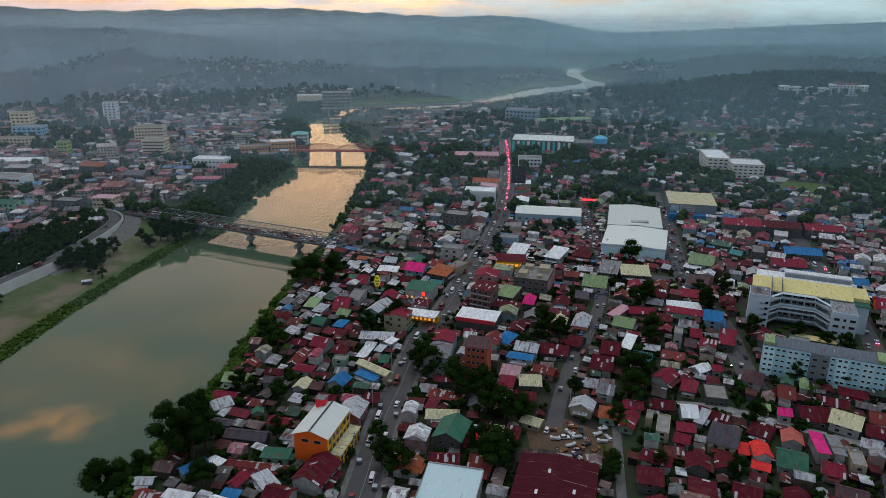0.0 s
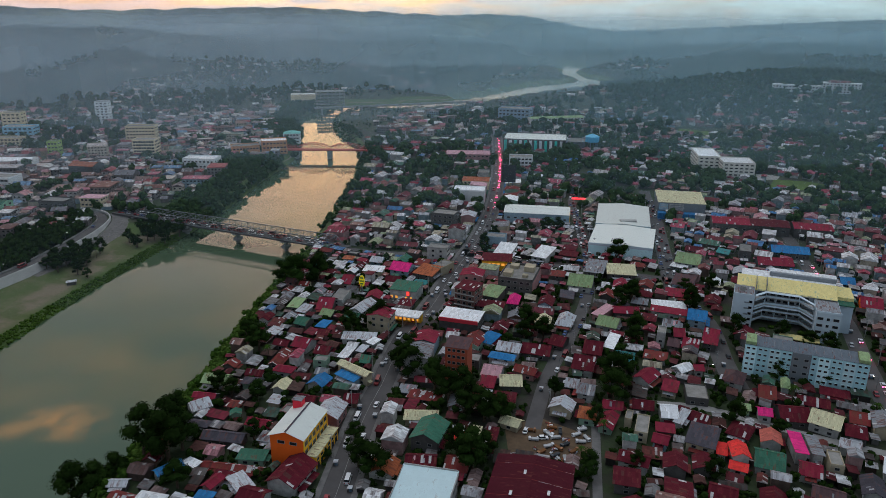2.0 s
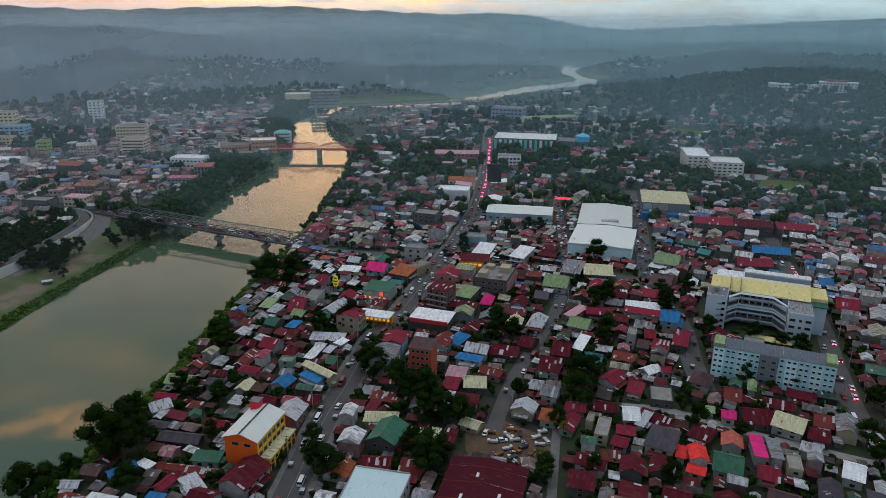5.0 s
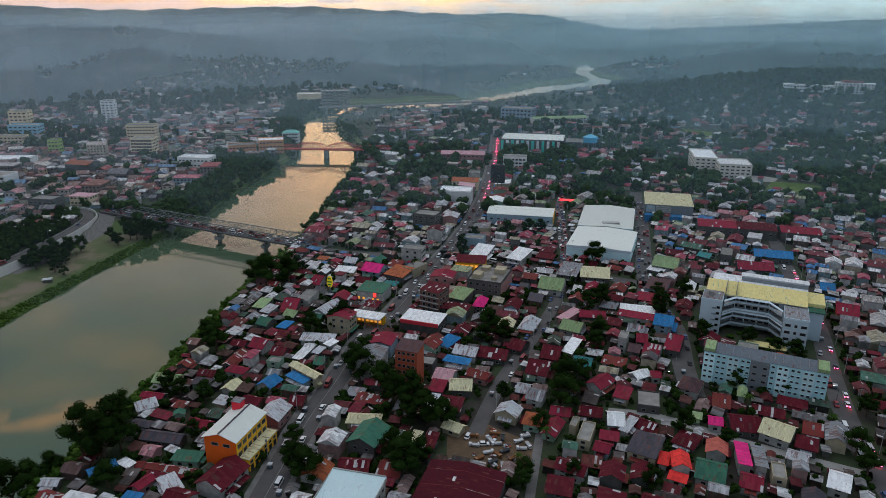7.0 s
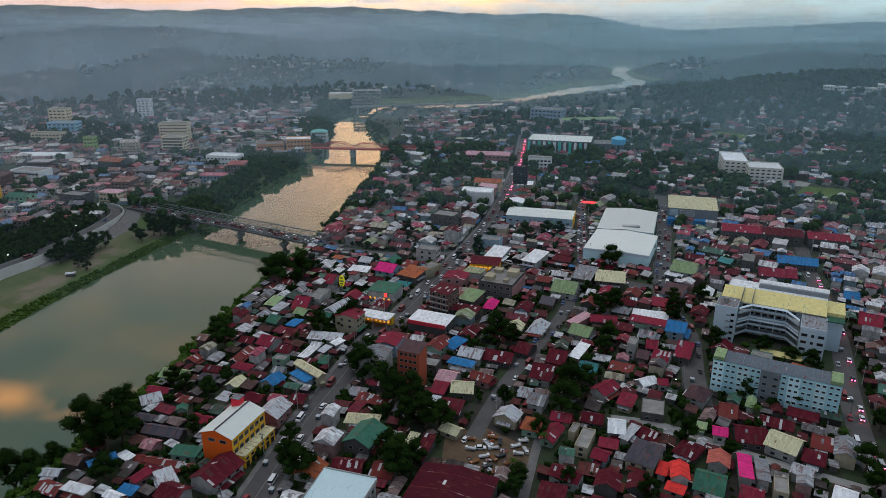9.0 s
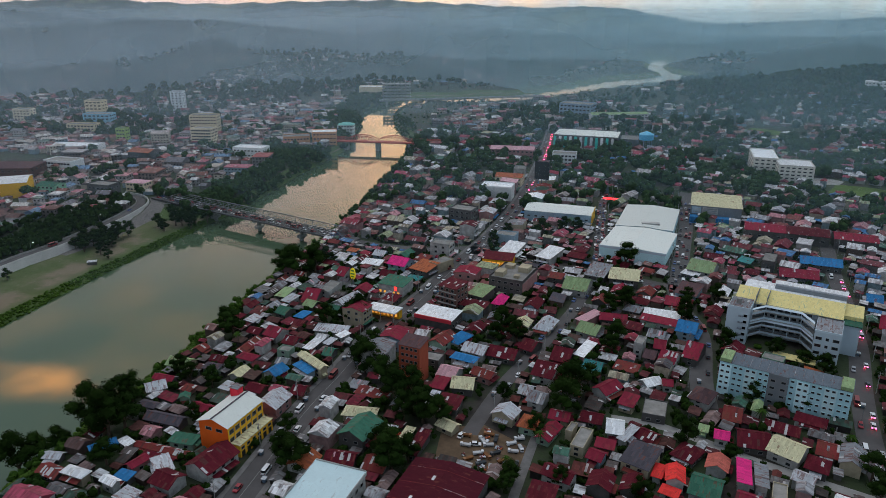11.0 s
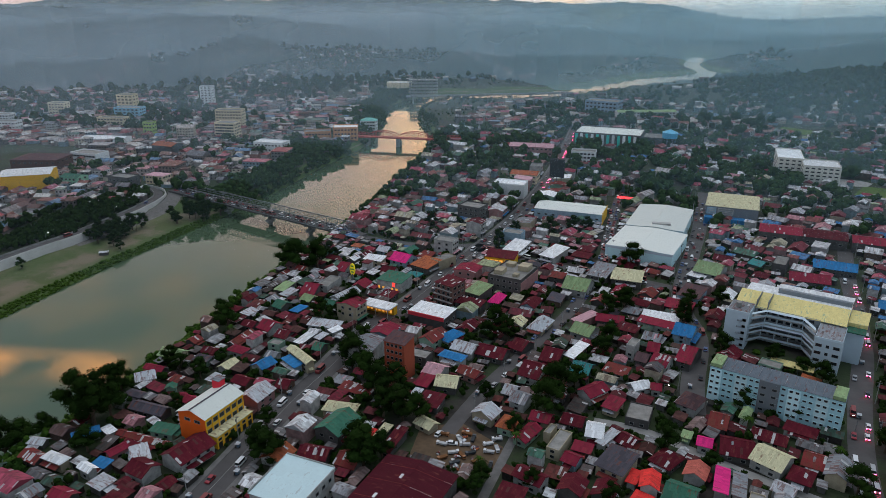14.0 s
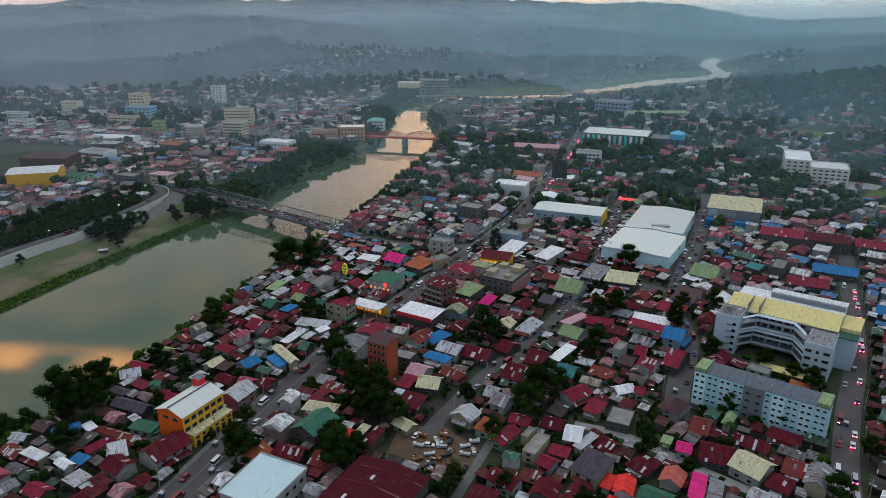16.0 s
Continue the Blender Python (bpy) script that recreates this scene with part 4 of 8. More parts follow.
def school():
    root = thing("school_building", "pale grey-blue school with yellow roofs and curved balconies", "school", pose(196, 350, 0, 0, 0, -23))
    part("main_body", Solid().box(-26, -8, -0.5, 20, 14, 16.5, WALL["pale"]), root)
    s = Solid()
    v = [(-28, -9.5, 16.8), (20, -9.5, 16.8), (20, 3.5, 20.2), (-28, 3.5, 20.2)]
    s.add(v + [(x, y, z + 0.2) for x, y, z in v], [(0, 3, 2, 1), (4, 5, 6, 7), (0, 1, 5, 4), (1, 2, 6, 5), (2, 3, 7, 6), (3, 0, 4, 7)], ROOF["straw"])
    part("roof", s, root, "faded yellow sheet roof")
    part("rear_roof", Solid().box(-26, 3.6, 16.5, 20, 15, 20.0, ROOF["white"]), root, "white sheet roof")
    mon = part("roof_monitor", Solid().box(-12, 7.5, 20.0, 20, 10.0, 22.0, WALL["slate"]), root, "dark louvred roof monitor")
    part("monitor_roof", Solid().box(-12.4, 9.0, 22.0, 20.4, 14.5, 22.3, ROOF["white"]), mon)
    for u in (-18.5, -13.5):
        box_part("roof_rib", root, u, -9.6, 17.2, u + 0.25, 3.5, 20.75, WALL["slate"])
    part("east_hall", Solid().box(20.1, -10, -0.5, 27.5, 12, 15.0, WALL["pale"]), root)
    part("east_roof", Solid().box(20.1, -4, 15.0, 28, 12.5, 17.2, ROOF["straw"]), root, "faded yellow sheet roof")
    part("east_lean_to", Solid().box(20.2, -11, 15.0, 28, -4.1, 15.5, ROOF["green"]), root, "green sheet roof")
    # two end wings
    for name, x0, y0, x1, y1, h in (("west_wing", -29, -23, -19, -8.1, 18.0), ("east_wing", 9.5, -27, 20.5, -8.1, 16.0)):
        w = part(name, Solid().box(x0, y0, -0.5, x1, y1, h, WALL["pale"]), root)
        part("parapet", Solid().box(x0 - 0.15, y0 - 0.15, h, x1 + 0.15, y0 + 0.15, h + 0.9, WALL["pale"]), w)
        part("roof_slab", Solid().box(x0 + 0.2, y0 + 0.2, h, x1 - 0.2, y1 - 0.2, h + 0.15, ROOF["grey"]), w)
        if name == "west_wing":
            for fl in range(5):
                for k in range(3):
                    put_window(w, x1 - 1.6, y0 - 0.01, 2.0 + 3.2 * fl, 1.4, 1.2, 0)
                box_part("stair_flight", w, x0 + 5.4, y0 - 1.3, 1.6 + 3.2 * fl, x0 + 7.6, y0 - 0.05, 1.85 + 3.2 * fl, WALL["slate"])
            part("water_tank", Solid().tube((-25, -16, 18), (-25, -16, 20.6), 1.3, 1.3, CONCRETE, 14), w)
        else:
            for fl in range(4):
                for k in (2.0, 5.5, 9.0):
                    put_window(w, x0 + k, y0 - 0.01, 2.2 + 3.6 * fl, 1.2 if k == 5.5 else 2.4, 1.3, 0)
    # galleries round three sides of the court, each floor set a little further back
    def gallery(name, line, lo, hi, m, label=""):
        v = []
        for (xf, yf), (xb, yb) in line:
            v += [(xf, yf, lo), (xb, yb, lo), (xb, yb, hi), (xf, yf, hi)]
        e = len(line) - 1
        q = [(4 * i + k, 4 * i + (k + 1) % 4, 4 * i + 4 + (k + 1) % 4, 4 * i + 4 + k) for i in range(e) for k in range(4)]
        part(name, Solid().add(v, q + [(0, 1, 2, 3), (4 * e + 3, 4 * e + 2, 4 * e + 1, 4 * e)], m), root, label)

    for fl in range(4):
        z, b = 3.5 + 3.5 * fl, 0.9 * fl
        front = [(-18.9 + 0.2 * b, -21.0 + b), (-14.2 + 0.4 * b, -13.6 + b), (3.6 - 0.4 * b, -13.6 + b), (9.4 - 0.2 * b, -23.0 + b)]
        rim = [((px, py), (px, py + 0.3)) for px, py in front]
        back = [((px, py), (px if i in (1, 2) else px, min(-9.25, py + (4.2 if i in (1, 2) else 7.0)))) for i, (px, py) in enumerate(front)]
        gallery("gallery_floor", back, z - 0.3, z + 0.08, CONCRETE)
        gallery("gallery_parapet", rim, z + 0.1, z + 1.05, WALL["pale"], "pale blue gallery parapet")
        if fl in (1, 3):
            eave = [((px, py - 1.1), (px, py + 1.6)) for px, py in front]
            gallery("canopy_roof", eave, z + 2.85, z + 3.0, WALL["pale"], "pale canopy over the gallery")
        for px, py in [front[1], (-8.2, -13.6 + b), (-2.2, -13.6 + b), front[2]]:
            box_part("gallery_post", root, px - 0.18, py + 0.35, z + 0.09, px + 0.18, py + 0.7, z + 3.15, WALL["pale"])
        # slate instead of pale: shade at the back of the galleries put into the colour
        box_part("rear_wall", root, -18.9, -9.2, z + 0.1, 9.4, -8.9, z + 3.2, WALL["slate"])
        for i in range(8):
            put_window(root, -16.5 + 3.2 * i, -9.21, z + 1.6, 2.2, 1.4, 0)
    stage = thing("canopy", "yellow-roofed covered stage in the school yard", "canopy", pose(186, 318, 0, 0, 0, -23))
    part("canopy_roof", Solid().box(-9, -3, 3.4, 9, 3, 3.7, ROOF["straw"]), stage)
    for u in (-8.5, -3, 3, 8.5):
        for q in (-2.6, 2.6):
            box_part("post", stage, u - 0.12, q - 0.12, -0.3, u + 0.12, q + 0.12, 3.4, STEEL)
    for k, (u, q, size) in enumerate(((-13, -24, 1.5), (-9, -18, 1.2), (5, -20, 1.4), (2, -28, 1.2), (-3, -19, 1.0))):
        shrub = Solid()
        for i in range(3):
            ball = [Vector(p) * size * 0.8 + Vector((i * 0.7 - 0.7, 0.3 * (i % 2), size * 0.6)) for p in HEART]
            shrub.add(ball, HEART_FACES, SHRUB)
        for i in range(260):
            a, b = 2.4 * i, math.asin(2 * ((i * 0.618) % 1) - 1)
            d = Vector((math.cos(a) * math.cos(b), math.sin(a) * math.cos(b), math.sin(b) * 0.8))
            p = d * size * (0.85 + 0.25 * math.sin(7.3 * i)) + Vector(((i % 3) * 0.7 - 0.7, 0, size * 0.7))
            side = d.cross(Vector((0.3, 0.5, 0.8))).normalized() * 0.22
            other = d.cross(side).normalized() * 0.2
            shrub.add([p - side, p - other, p + side, p + other], [(0, 1, 2, 3)], SHRUB)
        single("shrub", shrub, "bright yellow-green clipped shrub in the school court", "shrub", at=pose(196, 350, 0, 0, 0, -23) @ pose(u, q, 0), group="court shrubs")
    take(196, 350, 64, 32, -23)
    take(192, 331, 54, 24, -23)


def shopping_hall():
    root = thing("shopping_hall", "large shopping hall with two white sheet roofs and pale walls", "shop", pose(0, 0, 0, 0, 0, 0))
    for cx, cy, w, d, turn, name in ((134.5, 467.5, 41.5, 46.0, -18, "south_hall"), (147.5, 520.5, 38.5, 58.0, -14, "north_hall")):
        at = pose(cx, cy, 0, 0, 0, turn)
        h = part(name, Solid().box(-w / 2, -d / 2, -0.5, w / 2, d / 2, 8.4, WALL["mint"]), root, "pale blue rendered walls", at=at)
        part("roof", roof_shape("gable", d, w, 8.4, 1.4, 0.3, ROOF["pearl"]), h, "clean white sheet roof", at=pose(0, 0, 0, 0, 0, 90))
        part("parapet", Solid().box(-w / 2 - 0.3, -d / 2 - 0.3, 7.4, w / 2 + 0.3, -d / 2 - 0.02, 9.0, WALL["pale"]), h)
        take(cx, cy, w + 2, d + 2, turn)
    box_part("roof_unit", root, 140, 498, 9.0, 152, 501.5, 10.6, WALL["white"], "white rooftop plant box")


def sheds():
    root = block("warehouse", "warehouse with a pale blue-white flat sheet roof and parapet", "warehouse", 3.1, 193.8, 18.5, 20.5, 9.0, -12.5, WALL["white"], "shed", ROOF["ice"], 0.9, 2, (4, 5, 0, 0))
    for u in (-9.6, 9.4):
        box_part("parapet", root, u, -10.6, 8.6, u + 0.25, 10.6, 10.0, WALL["white"])
    box_part("parapet", root, -9.35, 10.3, 8.6, 9.4, 10.6, 10.5, WALL["white"])
    big = block("warehouse", "wide warehouse under a dark maroon sheet roof with pale ridge caps", "warehouse", 38.5, 198.5, 27.5, 26.0, 7.5, 75, WALL["grey"], "gable", ROOF["wine"], 1.6, over=0.6)
    for u in (-8.5, 0.5, 9.0):
        for half in (0, 180):
            part("roof_seam", Solid().box(-0.08, 0.1, 0, 0.08, 13.5, 0.05, ROOF["rust"]), big, "rusty sheet seam", at=pose(u, 0, 9.25, -7, 0, half))
    for a, b in ((-6, -7), (3, 2), (-9, 5)):
        part("roof_sheet", Solid().box(a, b, 9.0, a + 2.2, b + 0.9, 9.2, ROOF["white"]), big, "pale replacement sheet")
    long = block("warehouse", "long warehouse with a white roof, blue side and yellow end", "warehouse", 84, 536, 50, 24, 8.0, -10, WALL["blue"], "gable", ROOF["pearl"], 1.6, 1, (9, 0, 0, 0), (2.0, 1.0))
    box_part("end_wall", long, 25.02, -12, -0.5, 25.3, 12, 9.0, WALL["yellow"], "yellow end wall")
    hall = block("department_store", "grey department store with a cream roof and white wall signs", "shop", 203, 560, 36, 36, 12.0, -12, WALL["slate"], "shed", ROOF["cream"], 1.0)
    for u, w, m in ((-17, 6.5, WALL["blue"]), (-9.5, 11, WALL["white"])):
        sg = box_part("sign_panel", hall, u, -18.3, 6.0, u + w, -18.02, 11.0, m)
        for k in range(3):
            box_part("sign_bar", sg, u + 0.8, -18.36, 9.6 - 1.3 * k, u + w - 0.8, -18.31, 10.2 - 1.3 * k, WALL["slate"] if m is WALL["white"] else WALL["white"])
    box_part("lean_to", hall, -18, -25, 0, 14, -18.4, 5.0, ROOF["blue"], "blue-grey sheet lean-to")


def town_blocks():
    brown = block("apartment_house", "brown four-storey corner house with a maroon roof", "building", 24, 362, 11.5, 11.5, 13.0, -28, WALL["umber"], "shed", ROOF["maroon"], 0.8, 4, (3, 3, 0, 3), (1.8, 1.5))
    for fl in range(4):
        box_part("balcony", brown, -5.9, -6.9, 3.2 * fl + 0.4, 5.9, -5.78, 3.2 * fl + 0.7, CONCRETE)
    wr = block("store", "grey store with a white roof and red fascia", "shop", 19.4, 336.6, 20.5, 13.0, 7.0, -18, WALL["grey"], "shed", ROOF["white"], 0.6, 1, (0, 3, 0, 0))
    box_part("fascia", wr, -10.3, -7.0, 5.6, 10.3, -6.52, 7.6, plain("red_fascia", (0.55, 0.03, 0.05), 0.5), "red fascia band")
    con = block("market_hall", "stained concrete market building with a cluttered flat roof", "building", 55, 391, 20.0, 25.0, 10.0, -18, WALL["grey"], "flat", ROOF_SLAB, 1.0, 3, (5, 6, 0, 4), (1.8, 1.2))
    for x0, y0, x1, y1, h in ((-8, -9, -3, -2, 2.6), (2, 2, 8, 9, 3.0), (-7, 5, -2, 10, 2.0), (3, -8, 6, -5, 1.6)):
        box_part("roof_room", con, x0, y0, 10.1, x1, y1, 10.1 + h, WALL["cream"])
    box_part("side_wall", con, 10.02, -12.5, 2.0, 10.4, 12.5, 9.0, WALL["pink"], "faded pink side wall")
    lit = block("restaurant", "restaurant with a maroon roof and glowing amber front", "restaurant", 44.4, 426, 18.5, 11.0, 6.5, -8, WALL["yellow"], "shed", ROOF["maroon"], 1.4)
    for i in range(6):
        box_part("lit_window", lit, -8.6 + 2.9 * i, -5.62, 3.4, -6.6 + 2.9 * i, -5.52, 5.0, AMBER_LIGHT)
    ff = block("restaurant", "white restaurant with a green roof and lit red sign", "restaurant", -11.2, 378.5, 15.5, 13.0, 6.0, -17, WALL["white"], "shed", ROOF["green"], 0.9)
    for i in range(5):
        box_part("lit_window", ff, -7.2 + 2.9 * i, -6.6, 1.0, -6.0 + 2.9 * i, -6.52, 2.4, AMBER_LIGHT)
    box_part("sign_panel", ff, 2.4, -6.75, 3.2, 4.0, -6.52, 5.6, plain("red_lit_sign", (1.0, 0.05, 0.04), 0.5, 0, 1.6), "lit red sign")
    st = thing("filling_station", "filling station canopy with glowing amber shops beneath", "canopy", pose(-10.4, 342.5, 0, 0, 0, -17))
    part("canopy_roof", Solid().box(-9, -4.5, 5.0, 9, 4.5, 5.6, ROOF["white"]), st)
    for u in (-7.5, 0, 7.5):
        for q in (-3.6, 3.4):
            box_part("post", st, u - 0.2, q - 0.2, -0.3, u + 0.2, q + 0.2, 5.0, WALL["white"])
    box_part("shop", st, -8.5, 1.2, -0.3, 8.5, 4.3, 4.4, WALL["yellow"])
    for i in range(7):
        box_part("lit_front", st, -8.2 + 2.35 * i, 1.08, 1.0, -7.0 + 2.35 * i, 1.18, 2.8, AMBER_LIGHT)
    take(-10.4, 342.5, 19, 10, -17)
    sg = thing("pylon_sign", "tall green and yellow oval pylon sign", "sign", pose(-36.8, 380, 0, 0, 0, -14))
    box_part("post", sg, -0.4, -0.4, -0.4, 0.4, 0.4, 6.0, STEEL)
    s = Solid()
    n = 20
    v = [(math.cos(2 * math.pi * i / n) * 1.7, y, 8.6 + math.sin(2 * math.pi * i / n) * 3.6) for y in (-0.35, 0.35) for i in range(n)]
    s.add(v, [(i, (i + 1) % n, n + (i + 1) % n, n + i) for i in range(n)] + [tuple(range(n))[::-1], tuple(range(n, 2 * n))], plain("sign_yellow", (0.75, 0.62, 0.02), 0.4, 0, 0.25))
    board = part("board", s, sg)
    for zz, w in ((10.2, 0.9), (8.3, 1.3), (6.6, 0.9)):
        box_part("sign_bar", board, -w, -0.42, zz, w, -0.36, zz + 0.8, plain("sign_green", (0.02, 0.22, 0.05), 0.5))
    bb = thing("billboard", "tall billboard with a black back on steel posts", "billboard", pose(69.5, 628, 0, 0, 0, -12))
    box_part("board", bb, -6.5, -0.4, 8.0, 6.5, 0.4, 24.0, DARK)
    for u in (-4, 0, 4):
        box_part("post", bb, u - 0.4, -0.3, -0.4, u + 0.4, 0.3, 8.0, STEEL)
    lamp = thing("canopy", "market awning glowing red", "canopy", pose(126, 585, 0, 0, 0, -12))
    box_part("awning", lamp, -6, -3, 4.0, 6, 3, 4.3, plain("red_lit_awning", (1.0, 0.02, 0.03), 0.5, 0, 1.5))
    for u in (-5.5, 5.5):
        for q in (-2.6, 2.6):
            box_part("post", lamp, u - 0.1, q - 0.1, -0.4, u + 0.1, q + 0.1, 4.0, STEEL)


def far_blocks():
    teal = block("shopping_mall", "shopping mall with a white roof and teal striped front", "mall", 120, 835, 72, 46, 13.5, -10, WALL["grey"], "flat", ROOF["pearl"], 1.2)
    green = plain("teal_cladding", (0.05, 0.62, 0.50), 0.5)
    for i in range(12):
        box_part("cladding", teal, -35 + 5.8 * i, -23.4, 0.5, -32 + 5.8 * i, -23.02, 13.2, green if i % 2 == 0 else WALL["chalk"])
    block("shop_annex", "plain grey mall annex with flat roof", "building", 167, 828, 20, 30, 11, -10, WALL["grey"])
    block("office_block", "blue-grey glazed office block", "building", 117, 1040, 46, 26, 20.0, -20, WALL["steel"], "flat", None, 1, 4, (8, 4, 0, 0), (3.0, 2.0))
    block("college_building", "long pale college with a green roof", "building", 172, 1018, 80, 16, 10, 14, WALL["chalk"], "gable", ROOF["lime"], 2.0, 3, (16, 0, 0, 0), (2.4, 1.4))
    block("hospital", "cream five-storey hospital wing with window bands", "building", 282, 725, 22, 46, 17, -10, WALL["oat"], "flat", ROOF["white"], 1, 5, (4, 9, 0, 9), (2.6, 1.1))
    block("hospital", "cream five-storey hospital wing beside the car park", "building", 300, 690, 30, 30, 16, -10, WALL["oat"], "flat", ROOF["white"], 1, 5, (6, 4, 0, 6), (2.6, 1.1))
    block("office_tower", "white eight-storey tower among low roofs", "building", -468, 1010, 18, 14, 30, 8, WALL["chalk"], "flat", None, 1, 8, (3, 2, 0, 0), (2.4, 1.4))
    block("hotel_block", "cream hotel with pink-banded side", "building", -350, 850, 34, 16, 22, 8, WALL["ivory"], "flat", None, 1, 6, (9, 3, 0, 0), (2.2, 1.3))
    block("office_block", "beige office block with rows of dark windows", "building", -314, 772, 24, 18, 20, 2, WALL["ivory"], "flat", None, 1, 6, (8, 4, 0, 0), (2.2, 1.6))
    block("civic_hall", "white low hall beside the river trees", "building", -238, 722, 34, 18, 10, -6, WALL["chalk"], "flat", ROOF["white"], 1, 2, (8, 3, 0, 0), (2, 1.3))
    block("riverside_hotel", "orange and cream terraced building by the river", "building", -212, 792, 30, 18, 10, 20, WALL["peach"], "flat", None, 1, 2, (8, 4, 0, 0), (2.2, 1.4))
    block("riverside_hotel", "orange and cream terraced building with roof tanks", "building", -182, 804, 28, 20, 14, 16, WALL["peach"], "flat", ROOF["white"], 1, 3, (7, 4, 0, 0), (2.2, 1.4))
    block("riverside_house", "white pavilion with a teal roof above the river", "building", -177, 880, 20, 14, 12, 5, WALL["chalk"], "hip", ROOF["mint"], 3, 3, (5, 3, 0, 0), (2.4, 1.4))
    block("sports_hall", "yellow hall with a white sheet roof", "building", -384, 540, 40, 30, 13, 28, WALL["yellow"], "gable", ROOF["white"], 2.0)
    block("office_block", "sky-blue commercial building above low roofs", "building", -512, 880, 36, 18, 16, 5, WALL["sky"], "flat", None, 1, 4, (6, 3, 0, 0), (3, 1.5))
    block("office_block", "cream tower behind the blue building", "building", -548, 930, 24, 16, 26, 5, WALL["ivory"], "flat", None, 1, 6, (4, 2, 0, 0), (3, 1.5))
    block("apartment_house", "beige apartment house with balconies", "building", -490, 812, 36, 14, 14, 2, WALL["ivory"], "flat", None, 1, 4, (8, 3, 0, 0), (2.2, 1.5))
    block("apartment_house", "lime green apartment house", "building", -418, 778, 12, 10, 16, 2, WALL["lime"], "flat", None, 1, 4, (3, 2, 0, 0), (2, 1.4))
    block("apartment_house", "white apartment house near the market", "building", -600, 765, 26, 14, 14, 5, WALL["chalk"], "flat", None, 1, 3, (6, 3, 0, 0), (2, 1.4))
    block("apartment_house", "white apartment house on the slope", "building", -650, 810, 30, 14, 14, 5, WALL["chalk"], "flat", None, 1, 4, (7, 3, 0, 0), (2, 1.4))
    block("apartment_house", "cream flats with shallow roof", "building", -628, 890, 24, 14, 18, 5, WALL["ivory"], "flat", None, 1, 5, (5, 2, 0, 0), (2.2, 1.4))
    block("market_hall", "brown-roofed public market building", "building", -420, 600, 44, 30, 12, 10, WALL["umber"], "hip", ROOF["brown"], 3.5, 2, (8, 4, 0, 0), (2, 1.4))
    block("store", "long store under a white sheet roof", "building", -436, 720, 50, 20, 8, 6, WALL["chalk"], "gable", ROOF["white"], 1.5, 1, (10, 0, 0, 0), (2, 1.2))
    block("store", "white two-storey store with dark glazing", "building", -398, 640, 32, 18, 9, -8, WALL["chalk"], "flat", None, 1, 2, (8, 0, 0, 0), (3, 1.6))
    block("store", "store with a bright orange gabled front", "building", -343, 692, 26, 18, 9, -10, WALL["grey"], "gable", ROOF["orange"], 2.5)
    block("apartment_house", "mint green townhouse near the bridge", "building", -346, 548, 18, 14, 9, -6, WALL["leaf"], "gable", ROOF["green"], 2, 3, (4, 2, 0, 0), (2, 1.3))
    block("apartment_house", "grey concrete townhouse near the bridge head", "building", -300, 552, 22, 14, 10, -8, WALL["grey"], "flat", None, 1, 2, (5, 2, 0, 0), (2, 1.3))
    block("apartment_house", "cream townhouse at the bridge head", "building", -280, 572, 18, 12, 8, -6, WALL["ivory"], "hip", ROOF["rose"], 1.6, 2, (5, 3, 0, 0), (1.8, 1.3))
    block("store", "white stores with flat sheet roofs by the main street", "building", 33, 590, 26, 16, 11, -8, WALL["chalk"], "flat", ROOF["white"], 1, 0, ())
    block("store", "cream two-storey store by the main street", "building", 41, 640, 24, 16, 8, -8, WALL["ivory"], "gable", ROOF["orange"], 2, 2, (6, 3, 0, 0), (2, 1.3))
    block("store", "white three-storey store by the main street", "building", 92, 732, 24, 14, 11, -5, WALL["chalk"], "flat", None, 1, 3, (6, 3, 0, 0), (2.4, 1.6))
    block("school_hall", "pink-roofed long hall by the main street", "building", 38, 760, 46, 16, 9, -3, WALL["pink"], "gable", ROOF["rose"], 2.5, 2, (10, 3, 0, 0), (2, 1.3))
    block("apartment_house", "grey three-storey block beside the main street", "building", 12, 520, 18, 14, 10, -20, WALL["grey"], "flat", None, 1, 3, (4, 3, 0, 0), (2, 1.3))
    tank = thing("water_tower", "bright blue elevated water tank on legs", "tank", pose(183, 815, 0))
    part("tank", Solid().tube((0, 0, 12), (0, 0, 18), 8, 8, plain("tank_blue", (0.05, 0.42, 0.70), 0.5), 16).tube((0, 0, 18.0), (0, 0, 21), 8.4, 1.0, plain("tank_roof_blue", (0.10, 0.50, 0.75), 0.5), 16), tank)
    for a in range(6):
        c, s = math.cos(a * math.pi / 3) * 6, math.sin(a * math.pi / 3) * 6
        part("leg", Solid().tube((c, s, -0.5), (c, s, 12), 0.5, 0.5, STEEL, 6), tank)
    frame_house = thing("unfinished_building", "bare concrete frame of an unfinished five-storey building", "building", pose(-176, 1195, 0, 0, 0, 10))
    for fl in range(6):
        box_part("floor_slab", frame_house, -24, -10, 5.2 * fl - 0.4, 24, 10, 5.2 * fl + 0.4, CONCRETE)
    for i in range(8):
        for q in (-8, 0, 8):
            box_part("column", frame_house, -22.6 + 6.3 * i, q - 0.5, -0.5, -21.6 + 6.3 * i, q + 0.5, 29.5, CONCRETE)
    block("warehouse", "pale flat-roofed building by the river bend", "building", -228, 1236, 42, 22, 16, 8, WALL["ivory"], "flat", ROOF["white"])
    # the white hotel on its hill, a long low wing and a taller centre
    z = land_at(606, 1150)
    hotel = thing("hilltop_hotel", "long white hotel with a red-roofed centre on the wooded hill", "hotel", pose(606, 1150, z, 0, 0, -28))
